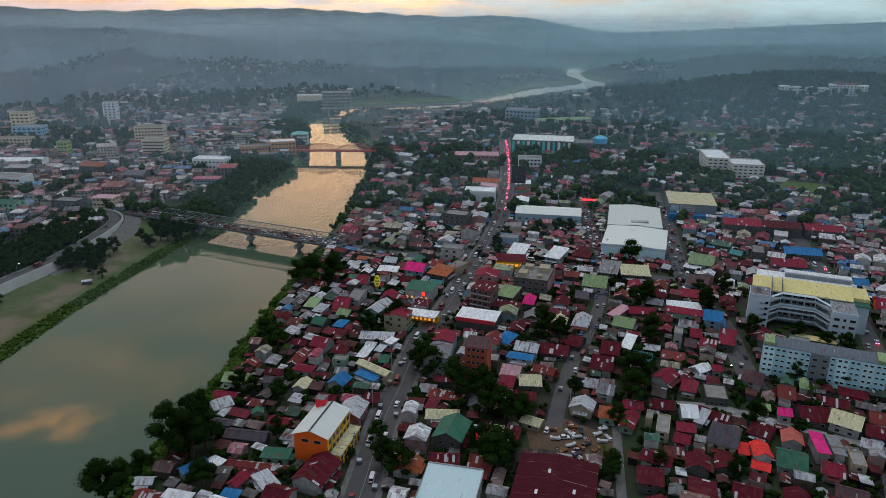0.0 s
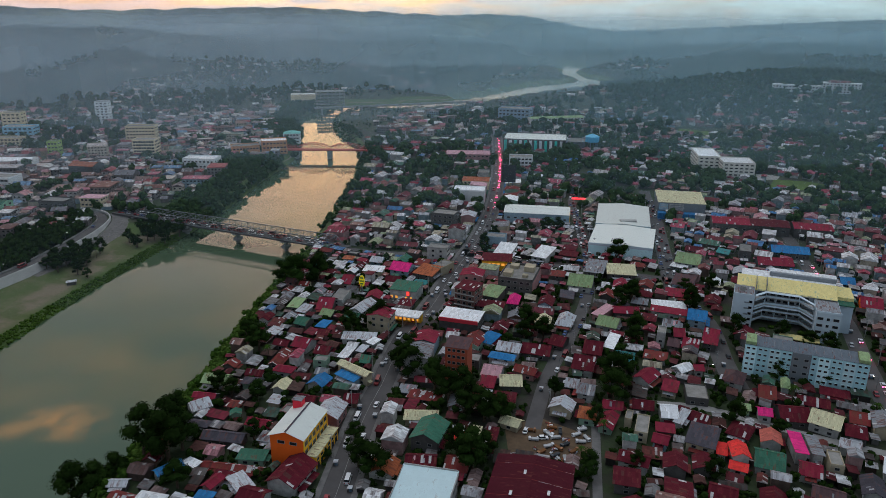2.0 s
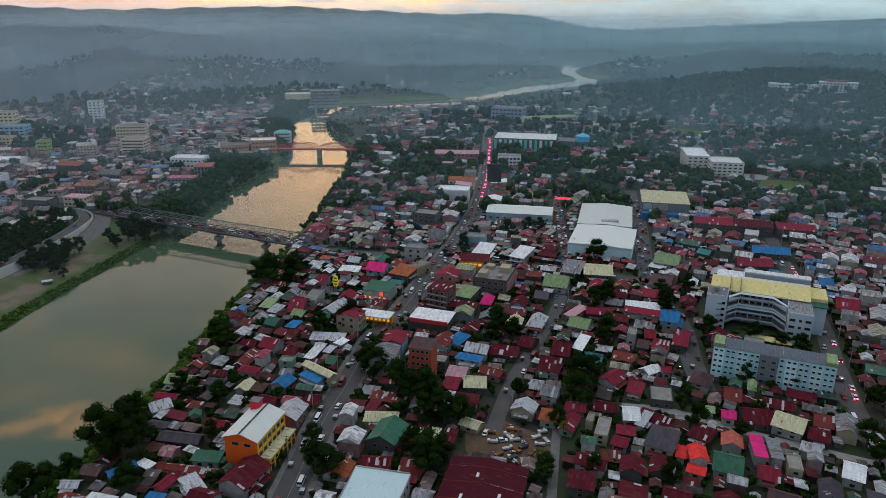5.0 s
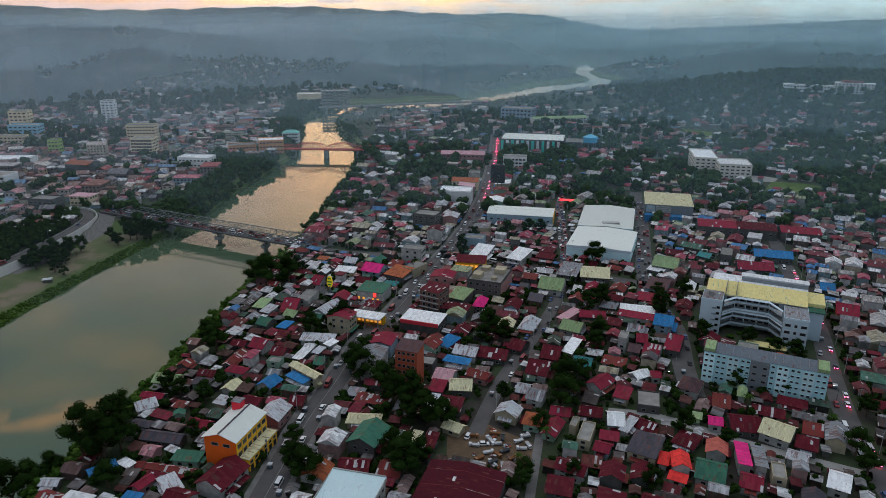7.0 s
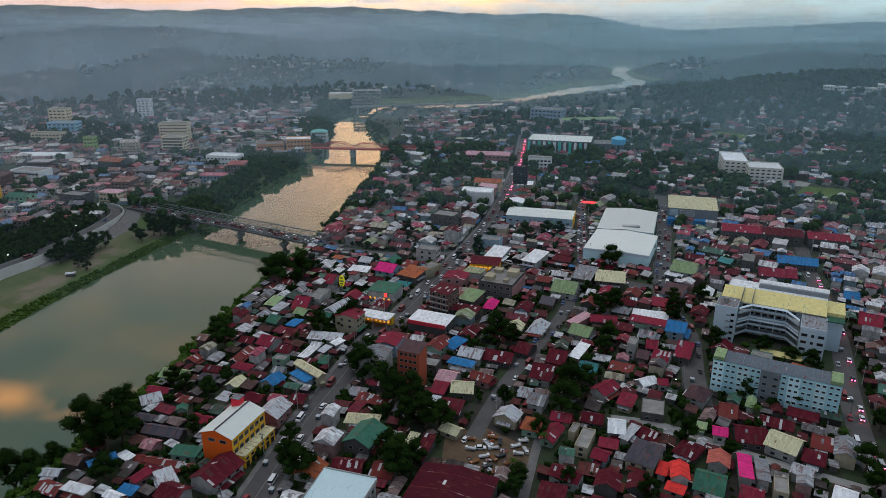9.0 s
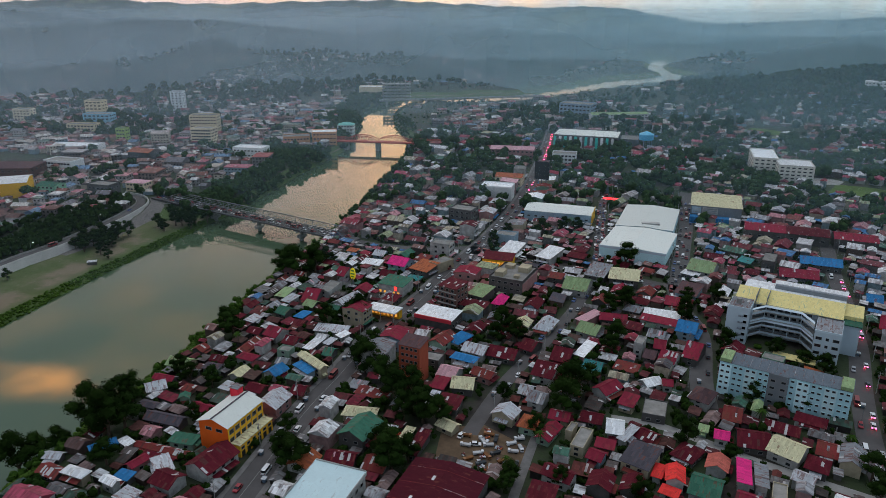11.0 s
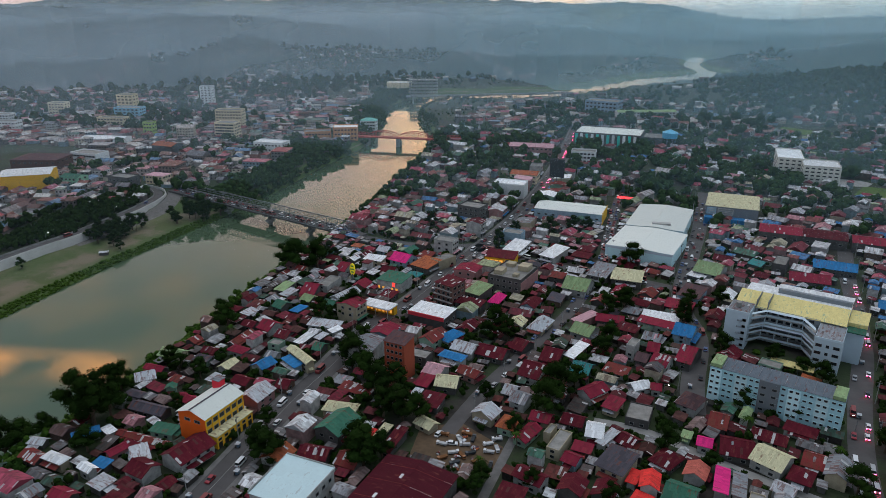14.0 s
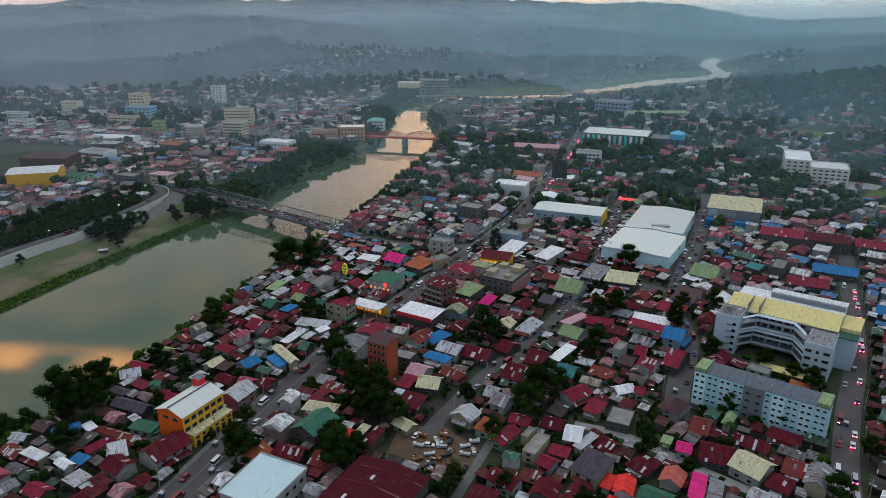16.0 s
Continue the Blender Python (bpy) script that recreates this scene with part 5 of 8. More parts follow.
    for name, x0, x1, y0, h, n, fl in (("long_wing", -64, 8, -7, 8.5, 15, 2), ("centre_wing", 8.1, 62, -9, 14.5, 11, 4)):
        w = part(name, Solid().box(x0, y0, -8, x1, 8, h, WALL["chalk"]), hotel)
        for f in range(fl):
            for i in range(n):
                put_window(w, x0 + (x1 - x0) * (i + 0.5) / n, y0 - 0.01, 2.0 + h / fl * f, 2.2, 1.6, 0)
        part("parapet", Solid().box(x0 - 0.5, y0 - 0.6, h, x1 + 0.5, 8.5, h + 0.8, WALL["chalk"]), w)
    part("roof", Solid().box(16, -6, 15.3, 46, 6, 18.0, ROOF["rust"]), hotel, "dull red roof")


WALL["umber"] = surface("umber_render", (0.16, 0.085, 0.07), (0.10, 0.055, 0.05))
WALL["steel"] = surface("blue_grey_cladding", (0.32, 0.42, 0.54), (0.22, 0.30, 0.40))
WALL["peach"] = surface("peach_render", (0.72, 0.33, 0.15), (0.52, 0.24, 0.12))
WALL["sky"] = surface("sky_blue_paint", (0.28, 0.52, 0.66), (0.20, 0.38, 0.50))
WALL["lime"] = surface("lime_paint", (0.40, 0.55, 0.14), (0.28, 0.40, 0.10))
WALL["leaf"] = surface("leaf_green_paint", (0.30, 0.55, 0.36), (0.20, 0.38, 0.26))
WALL["chalk"] = surface("chalk_white_paint", (0.84, 0.84, 0.83), (0.72, 0.72, 0.71), spread=0.8)
WALL["oat"] = surface("oat_paint", (0.66, 0.64, 0.57), (0.52, 0.50, 0.45), spread=0.8)
WALL["ivory"] = surface("ivory_paint", (0.84, 0.68, 0.46), (0.70, 0.55, 0.36), spread=0.8)
ROOF["straw"] = sheet_roof("straw_sheet", (0.72, 0.61, 0.26), rust=(0.30, 0.42, 0.30), amount=0.05, vary=0.15, swaps=0.0)
ROOF["pearl"] = sheet_roof("clean_white_sheet", (0.70, 0.73, 0.68), rust=(0.55, 0.55, 0.52), amount=0.0, sheet=3.0, dirt=0.14, vary=0.05, swaps=0.0)
ROOF["ice"] = sheet_roof("pale_blue_sheet", (0.50, 0.64, 0.66), rust=(0.40, 0.46, 0.46), amount=0.0, sheet=2.0, dirt=0.15, vary=0.06)
ROOF["wine"] = sheet_roof("wine_red_sheet", (0.075, 0.006, 0.015), amount=0.02, dirt=0.3, vary=0.14)
ROOF["mint"] = sheet_roof("mint_sheet", (0.20, 0.50, 0.44), amount=0.0, swaps=0.0)
orange_building()
brick_tower()
apartments()
school()
shopping_hall()
sheds()
town_blocks()
def yard():
    s = Solid().add([(34, 246, 0.02), (34, 224, 0.02), (66, 220, 0.02), (67, 238, 0.02), (50, 250, 0.02)], [(0, 1, 2, 3, 4)], surface("trodden_dirt", (0.15, 0.10, 0.06), (0.055, 0.038, 0.026), rough=0.95, scale=0.25))
    single("yard", s, "brown trodden dirt yard", "yard", kind="structure")
    taken[int((34 - GX) / CELL):int((66 - GX) / CELL), int((224 - GY) / CELL):int((247 - GY) / CELL)] = True


yard()
far_blocks()
for x, y, w, d, r, k in ((226, 512, 26, 20, "red", 3), (252, 506, 27, 20, "maroon", 5), (280, 497, 26, 18, "red", 2)):
    b = block("market_hall", "market hall under a long red sheet roof with pale patches", "building", x, y, w, d, 7.0, -14, WALL["grey"], "gable", ROOF[r], 2.2, 1, (4, 0, 0, 0), (2, 1.2))
    for i in range(k):
        part("roof_sheet", Solid().box(-w / 2 + 2 + 4.2 * i, -d / 2 + 1.5, 0, -w / 2 + 4.4 + 4.2 * i, -d / 2 + 6.5, 0.05, ROOF["white"]), b, "pale translucent roof sheet", at=pose(0, 0, 7.0 + 2.2 * 0.42, 0, 0, 0) @ pose(0, 0, 0, 12, 0, 0))

# ---- dwellings that stand out, one by one ----
house(-89.1, 276.1, 11.6, 9.1, 3.5, -10, "gable", "lime", "cream")
house(-90.6, 256.0, 8.7, 8.8, 2.8, 37, "gable", "silver", "white")
house(-90.5, 263.8, 10.5, 5.0, 2.5, -10, "gable", "red", "grey", patches=1)
house(-86.0, 242.2, 9.5, 5.0, 2.8, -13, "hip", "dark", "grey")
house(-73.2, 247.9, 4.2, 4.8, 4.2, 105, "gable", "green", "green")
house(-63.1, 242.9, 9.2, 6.2, 2.8, -18, "gable", "red", "white")
house(-73.5, 232.8, 17.1, 7.0, 3.2, -10, "gable", "dark", "grey")
house(-59.8, 220.9, 10.9, 6.2, 2.8, -6, "shed", "green", "green")
house(-87.4, 212.7, 10.0, 5.5, 3.5, 45, "gable", "blue", "white")
house(-80.3, 216.4, 6.6, 4.0, 2.8, -30, "shed", "white", "white")
house(-65.5, 215.3, 23.4, 4.0, 2.1, -10, "gable", "rust", "brown", patches=5)
house(-64.5, 209.2, 13.7, 4.6, 2.1, -17, "shed", "maroon", "grey", patches=3)
house(-69.3, 205.2, 7.8, 4.9, 3.5, 64, "gable", "red", "pink")
house(-86.8, 196.0, 10.5, 4.9, 4.2, -14, "hip", "white", "cream")
house(-96.6, 196.9, 10.1, 6.4, 2.8, -18, "gable", "rust", "grey", patches=2)
house(-70.0, 197.9, 6.7, 5.0, 2.8, -12, "shed", "blue", "grey")
house(-72.2, 193.3, 7.1, 4.2, 4.2, -21, "gable", "white", "white")
house(-59.9, 205.1, 6.6, 9.8, 2.8, 41, "shed", "silver", "white")
house(-53.4, 196.8, 9.9, 9.1, 4.2, -18, "gable", "maroon", "white", patches=1)
house(-42.9, 208.6, 15.7, 12.0, 4.9, 69, "gable", "maroon", "white")
house(-102.0, 205.7, 7.2, 4.9, 2.5, 0, "gable", "silver", "grey")
house(-61.8, 285.8, 10.0, 6.5, 3.2, -16, "hip", "red", "white")
house(-44.1, 274.5, 9.2, 8.4, 3.5, 68, "gable", "blue", "white")
house(-29.6, 282.1, 19.2, 5.0, 5.6, -40, "gable", "cream", "cream")
house(-32.4, 278.5, 12.2, 5.0, 3.5, -38, "shed", "blue", "blue")
house(-35.4, 249.0, 12.5, 10.5, 4.9, 77, "gable", "silver", "pink")
house(-28.5, 261.3, 6.5, 8.4, 2.8, -7, "gable", "maroon", "brown", patches=1)
house(-66.5, 298.3, 16.1, 5.8, 2.5, 78, "gable", "rust", "grey", patches=3)
house(-57.7, 311.5, 9.1, 10.9, 3.5, -23, "gable", "red", "white")
house(-47.1, 305.2, 7.8, 9.0, 2.8, -16, "gable", "maroon", "grey", patches=1)
house(-35.8, 301.6, 5.3, 10.1, 2.8, -20, "shed", "white", "grey")
house(-28.8, 306.0, 4.4, 6.7, 2.8, -25, "shed", "silver", "grey")
house(-24.1, 312.8, 5.1, 6.2, 3.5, -39, "shed", "white", "white")
house(-25.8, 296.2, 5.1, 8.4, 2.8, -12, "gable", "green", "grey")
house(-31.8, 319.5, 17.3, 7.8, 2.8, -5, "shed", "silver", "white")
house(2.5, 263.1, 15.3, 6.7, 2.5, -18, "shed", "rust", "grey", patches=5)
house(-5.6, 269.5, 7.7, 6.6, 2.1, -12, "shed", "grey", "grey", patches=2)
house(0.8, 247.9, 13.9, 7.8, 3.2, -2, "hip", "cream", "cream")
house(4.5, 233.6, 15.1, 11.9, 5.6, 72, "gable", "green", "grey")
house(21.8, 234.4, 4.1, 9.8, 2.8, -16, "shed", "cream", "grey")
house(16.6, 233.1, 5.8, 5.5, 2.8, -6, "shed", "scarlet", "grey")
house(1.6, 217.5, 11.5, 8.4, 3.5, -4, "gable", "maroon", "grey", patches=5)
house(-70.8, 360.5, 7.1, 11.3, 2.8, -14, "shed", "lime", "grey")
house(-62.4, 337.8, 7.9, 9.5, 2.8, -26, "gable", "green", "grey")
house(-51.3, 348.7, 7.6, 8.7, 2.8, -23, "gable", "lime", "grey")
house(-65.1, 353.1, 6.5, 9.3, 2.8, -23, "shed", "silver", "white")
house(-53.7, 360.5, 9.2, 16.3, 2.8, -9, "gable", "red", "grey", patches=2)
house(-47.7, 369.7, 8.5, 17.2, 4.2, -11, "flat", "grey", "white")
house(-46.0, 395.4, 7.2, 13.6, 3.5, -17, "gable", "red", "white", patches=1)
house(-34.0, 357.8, 17.0, 8.7, 2.8, 65, "gable", "silver", "white")
house(-15.1, 413.8, 13.0, 13.8, 4.9, -21, "gable", "pink", "blue")
house(0.5, 408.6, 13.8, 15.1, 4.2, -27, "shed", "orange", "grey")
house(9.6, 416.6, 8.9, 15.8, 5.6, -35, "flat", "cream", "cream")
house(38.2, 371.3, 10.5, 14.5, 5.6, -26, "shed", "lime", "grey")
house(49.2, 364.2, 6.8, 12.8, 4.2, -14, "hip", "pink", "grey")
house(35.6, 356.8, 15.9, 8.5, 4.2, -16, "shed", "maroon", "grey")
house(51.7, 449.1, 12.0, 19.4, 4.2, -21, "shed", "white", "white")
house(76.1, 440.9, 10.8, 19.4, 4.9, -30, "shed", "white", "white")
house(91.9, 392.8, 14.5, 17.7, 4.2, -18, "gable", "lime", "white")
house(74.0, 340.1, 8.9, 15.9, 2.8, -20, "hip", "silver", "cream")
house(32.4, 317.5, 8.1, 12.7, 3.5, -30, "hip", "blue", "white")
house(24.9, 313.1, 13.6, 9.2, 4.9, 65, "gable", "rust", "green", patches=3)
house(37.2, 296.8, 12.5, 6.8, 4.2, -20, "hip", "blue", "white")
house(41.6, 306.2, 11.7, 10.2, 4.2, -20, "gable", "silver", "white")
house(54.5, 305.9, 14.1, 11.6, 3.2, -17, "gable", "maroon", "grey")
house(32.1, 284.0, 9.0, 11.1, 3.5, -20, "gable", "rose", "white")
house(39.1, 274.9, 10.0, 10.7, 3.9, -3, "gable", "cream", "grey")
house(29.0, 274.4, 7.1, 9.4, 2.8, -14, "shed", "red", "grey")
house(35.1, 260.1, 9.8, 10.0, 2.8, -12, "shed", "maroon", "grey")
house(27.7, 262.3, 4.0, 9.4, 2.8, -14, "shed", "silver", "grey")
house(47.0, 285.0, 10.7, 7.5, 3.5, -28, "gable", "rust", "pink", patches=2)
house(66.9, 315.9, 7.9, 11.8, 2.8, -30, "gable", "maroon", "grey", patches=1)
house(74.5, 290.8, 10.2, 15.1, 4.2, -21, "gable", "maroon", "white", patches=4)
house(82.0, 307.2, 9.2, 14.8, 3.5, -19, "gable", "maroon", "grey", patches=1)
house(66.1, 274.6, 6.1, 8.8, 2.8, -17, "gable", "silver", "grey")
house(70.8, 267.0, 7.6, 9.7, 4.2, -22, "gable", "grey", "white")
house(58.3, 254.3, 8.4, 10.0, 4.2, 67, "gable", "silver", "cream")
house(67.7, 249.4, 7.5, 9.7, 3.5, -16, "hip", "orange", "green")
house(75.1, 244.8, 12.9, 6.4, 2.8, 64, "gable", "red", "green")
house(36.5, 244.2, 8.6, 6.6, 2.8, -30, "gable", "cream", "cream")
house(27.3, 230.1, 4.9, 15.2, 2.8, -14, "shed", "maroon", "grey", patches=1)
house(78.5, 218.1, 11.4, 7.8, 4.2, -27, "gable", "maroon", "white", patches=1)
house(87.2, 240.0, 6.3, 14.6, 4.2, -20, "flat", "grey", "cream")
house(83.6, 246.4, 4.0, 8.0, 4.2, -22, "flat", "grey", "cream")
house(100.2, 249.9, 7.0, 10.9, 4.2, -7, "gable", "white", "white")
house(104.6, 246.0, 4.0, 10.9, 3.5, -36, "shed", "silver", "white")
house(92.2, 257.1, 8.8, 8.5, 2.8, -14, "gable", "maroon", "grey", patches=1)
house(112.1, 247.5, 8.1, 8.3, 2.8, -37, "gable", "maroon", "grey")
house(107.3, 230.4, 11.1, 13.5, 4.9, -29, "shed", "dark", "cream")
house(92.1, 231.4, 6.3, 7.3, 3.5, -27, "gable", "red", "blue")
house(95.6, 238.2, 7.5, 6.1, 3.5, -14, "shed", "red", "grey")
house(117.9, 222.4, 9.4, 6.8, 4.9, 80, "gable", "scarlet", "white")
house(112.9, 225.4, 4.0, 7.6, 2.8, -22, "shed", "scarlet", "white")
house(115.1, 215.3, 6.7, 5.2, 2.5, -27, "shed", "scarlet", "white")
house(124.9, 238.0, 8.9, 11.5, 3.2, -37, "hip", "maroon", "grey")
house(134.2, 232.5, 8.9, 8.0, 3.5, 70, "gable", "salmon", "white")
house(127.5, 218.7, 10.4, 13.1, 3.5, -22, "gable", "green", "white")
house(133.8, 254.7, 4.0, 5.1, 2.8, -19, "shed", "lime", "green")
house(117.3, 266.4, 10.3, 13.4, 3.2, -13, "flat", "grey", "grey")
house(107.4, 270.2, 6.9, 9.4, 3.5, -25, "shed", "red", "cream")
house(99.4, 278.8, 12.0, 8.5, 4.2, 47, "gable", "red", "white")
house(95.1, 299.2, 8.9, 11.0, 2.8, -19, "gable", "teal", "grey")
house(92.2, 313.9, 17.5, 5.4, 3.5, 65, "shed", "white", "pink")
house(118.6, 288.0, 8.9, 6.9, 3.2, 31, "gable", "white", "white")
house(125.4, 287.7, 4.9, 6.6, 3.5, -7, "gable", "red", "white")
house(129.8, 310.3, 8.0, 12.1, 4.2, -27, "gable", "red", "white", patches=3)
house(117.4, 317.9, 5.3, 9.5, 7.7, -21, "flat", "grey", "white")
house(127.1, 321.2, 5.8, 10.2, 4.9, -12, "gable", "red", "grey")
house(121.7, 311.5, 5.9, 9.3, 4.2, -23, "gable", "brown", "grey")
house(142.4, 318.1, 7.6, 18.1, 4.2, -26, "gable", "red", "grey", patches=1)
house(137.9, 277.9, 9.1, 12.1, 4.2, -30, "hip", "brown", "white")
house(143.5, 342.0, 9.9, 13.9, 4.9, -22, "gable", "blue", "blue")
house(131.2, 350.8, 19.3, 7.5, 3.5, -22, "shed", "red", "white")
house(133.6, 359.0, 18.5, 8.5, 3.5, -13, "shed", "white", "white")
house(95.9, 336.6, 11.3, 12.7, 3.5, -29, "gable", "lime", "white")
house(95.8, 349.9, 6.0, 14.5, 3.5, -46, "shed", "rose", "pink")
house(108.2, 352.0, 14.2, 8.9, 3.5, -6, "gable", "red", "grey")
house(119.4, 408.9, 17.7, 15.4, 4.9, -10, "shed", "cream", "grey")
house(104.7, 413.7, 12.4, 19.2, 4.9, -21, "shed", "grey", "grey")
house(168.3, 430.1, 15.7, 17.6, 4.9, -28, "gable", "lime", "white")
house(160.1, 423.3, 10.6, 7.1, 2.8, -34, "shed", "white", "grey")
house(153.6, 394.4, 12.5, 16.2, 3.5, -26, "shed", "brown", "blue")
house(144.8, 376.8, 14.8, 10.7, 2.8, -19, "shed", "red", "grey", patches=2)
house(157.9, 272.3, 4.0, 9.1, 4.2, -23, "hip", "lime", "white")
house(139.6, 250.8, 5.8, 7.0, 3.5, -14, "gable", "pink", "white")
house(150.5, 250.0, 11.9, 13.0, 3.2, -9, "gable", "maroon", "grey", patches=1)
house(161.3, 244.1, 11.8, 12.9, 4.2, -37, "gable", "cream", "white")
house(181.9, 241.3, 13.5, 8.0, 4.9, 65, "gable", "grey", "cream")
house(169.0, 236.6, 8.0, 9.9, 3.5, -27, "hip", "maroon", "grey")
house(141.4, 226.7, 14.6, 5.0, 4.9, 77, "shed", "pink", "white")
house(146.7, 225.1, 13.6, 4.7, 4.9, 77, "shed", "grey", "white")
house(161.4, 227.1, 7.5, 7.4, 4.2, -33, "gable", "silver", "white")
house(176.1, 247.6, 7.5, 10.9, 2.8, -23, "gable", "rust", "grey", patches=3)
house(150.2, 216.9, 5.9, 10.4, 4.9, -18, "flat", "cream", "cream")
house(139.5, 213.0, 7.7, 9.6, 3.5, -23, "gable", "red", "white", patches=1)
house(147.1, 266.3, 7.3, 12.3, 3.5, -18, "gable", "rust", "grey", patches=2)
house(169.5, 213.4, 7.3, 11.7, 4.2, -30, "gable", "white", "white")
house(222.1, 427.5, 21.8, 13.2, 4.2, -10, "gable", "red", "grey")
house(242.7, 451.0, 24.0, 13.0, 4.2, -14, "gable", "blue", "grey")
house(211.2, 446.8, 8.7, 18.5, 7.0, -22, "flat", "grey", "grey")
house(252.6, 397.4, 8.4, 11.5, 2.8, -18, "gable", "blue", "grey")
house(246.7, 362.2, 11.2, 15.1, 3.5, -24, "gable", "red", "orange")

# ---- dwellings of the crowded quarters ----
ROOF_PICK = ["maroon"] * 15 + ["red"] * 3 + ["rust"] * 6 + ["silver"] * 5 + ["grey"] * 5 + ["white"] * 2 + ["brown"] * 3 + ["dark", "green", "blue", "lime", "orange", "cream", "teal"]
WALL_PICK = ["white"] * 3 + ["grey"] * 6 + ["cream"] * 2 + ["pink", "green", "blue", "brown", "brown"]


def street_turn(x, y):
    """The way the house rows run, which follows the nearest streets."""
    return -14 - 10 * float(step(60, 150, np.array(x))) - 4 * float(step(350, 450, np.array(y)))


def fill_houses(count):
    r = random.Random(11)
    n = 0
    for k in range(14000):
        x, y = r.uniform(-112, 215), 160 + 300 * r.random() ** 1.3
        big = k < 5000
        w, d = (r.uniform(8.5, 13), r.uniform(7.5, 10)) if big else (r.uniform(6, 9), r.uniform(5, 7))
        if x < -35:
            w, d = w * 0.72, d * 0.72
        turn = street_turn(x, y) + r.choice((0, 90)) + r.gauss(0, 3)
        if not is_free(x, y, w, d, turn):
            continue
        house(x, y, w, d, r.choice((2.5, 2.7, 2.9, 3.1, 4.2)) if big else r.choice((2.4, 2.8)), turn, r.choices(("gable", "hip", "shed", "flat"), (6, 2, 3, 0.5))[0], r.choice(ROOF_PICK), r.choice(WALL_PICK), patches=r.choice((0, 0, 1, 2)))
        n += 1
        if n >= count:
            break


def shop_rows():
    """Two- and three-storey shops shoulder to shoulder along the main street."""
    r = random.Random(41)
    path = ROADS["main"][0]
    run = np.concatenate([[0], np.cumsum(np.hypot(*np.diff(path, axis=0).T))])
    for side in (-1, 1):
        s = 215.0
        while s < 620:
            w, d, floors = r.uniform(9, 15), r.uniform(10, 14), r.choice((2, 2, 3, 3))
            x, y = np.interp(s + w / 2, run, path[:, 0]), np.interp(s + w / 2, run, path[:, 1])
            x2, y2 = np.interp(s + w / 2 + 3, run, path[:, 0]), np.interp(s + w / 2 + 3, run, path[:, 1])
            a = math.atan2(y2 - y, x2 - x)
            off = side * (8.2 + d / 2)
            px, py = x - math.sin(a) * off, y + math.cos(a) * off
            turn = math.degrees(a) if side > 0 else math.degrees(a) + 180
            if is_free(px, py, w - 1.5, d - 1.5, turn):
                tone, kind, roof = r.choice(("white", "cream", "pink", "grey", "white", "blue", "green")), r.choice(("flat", "shed", "gable", "gable")), r.choice(("maroon", "red", "silver", "grey", "rust", "white", "rose"))
                h = 3.3 * floors
                b = block("shophouse", f"{TONES[tone]} {('two', 'three')[floors - 2]}-storey shop with a {SHADES[roof] + ' sheet' if kind != 'flat' else 'flat concrete'} roof", "shop", px, py, w, d, h, turn, WALL[tone], kind, None if kind == "flat" else ROOF[roof], 0.9 if kind == "flat" else 1.3)
                for fl in range(1, floors):
                    windows_along(b, w, d, 1.7 + 3.3 * fl, 0, 3, w / 5.6, 1.2, 0.8)
                    if py < 460:
                        windows_along(b, w, d, 1.7 + 3.3 * fl, 3 if side > 0 else 1, 2, 1.5, 1.3, 1.5)
                box_part("awning", b, -w / 2, -d / 2 - 1.6, 2.9, w / 2, -d / 2 - 0.02, 3.1, ROOF[r.choice(("red", "blue", "silver", "green", "rose"))], "sheet awning over the shop front")
                # no real opening: a near-black panel carries the shade of the shop inside
                box_part("shop_front", b, -w / 2 + 0.5, -d / 2 - 0.06, 0.1, w / 2 - 0.5, -d / 2 - 0.01, 2.6, DARK, "dark panel painted as the shade inside a shop front")
            s += w + 0.3


shop_rows()
fill_houses(150)


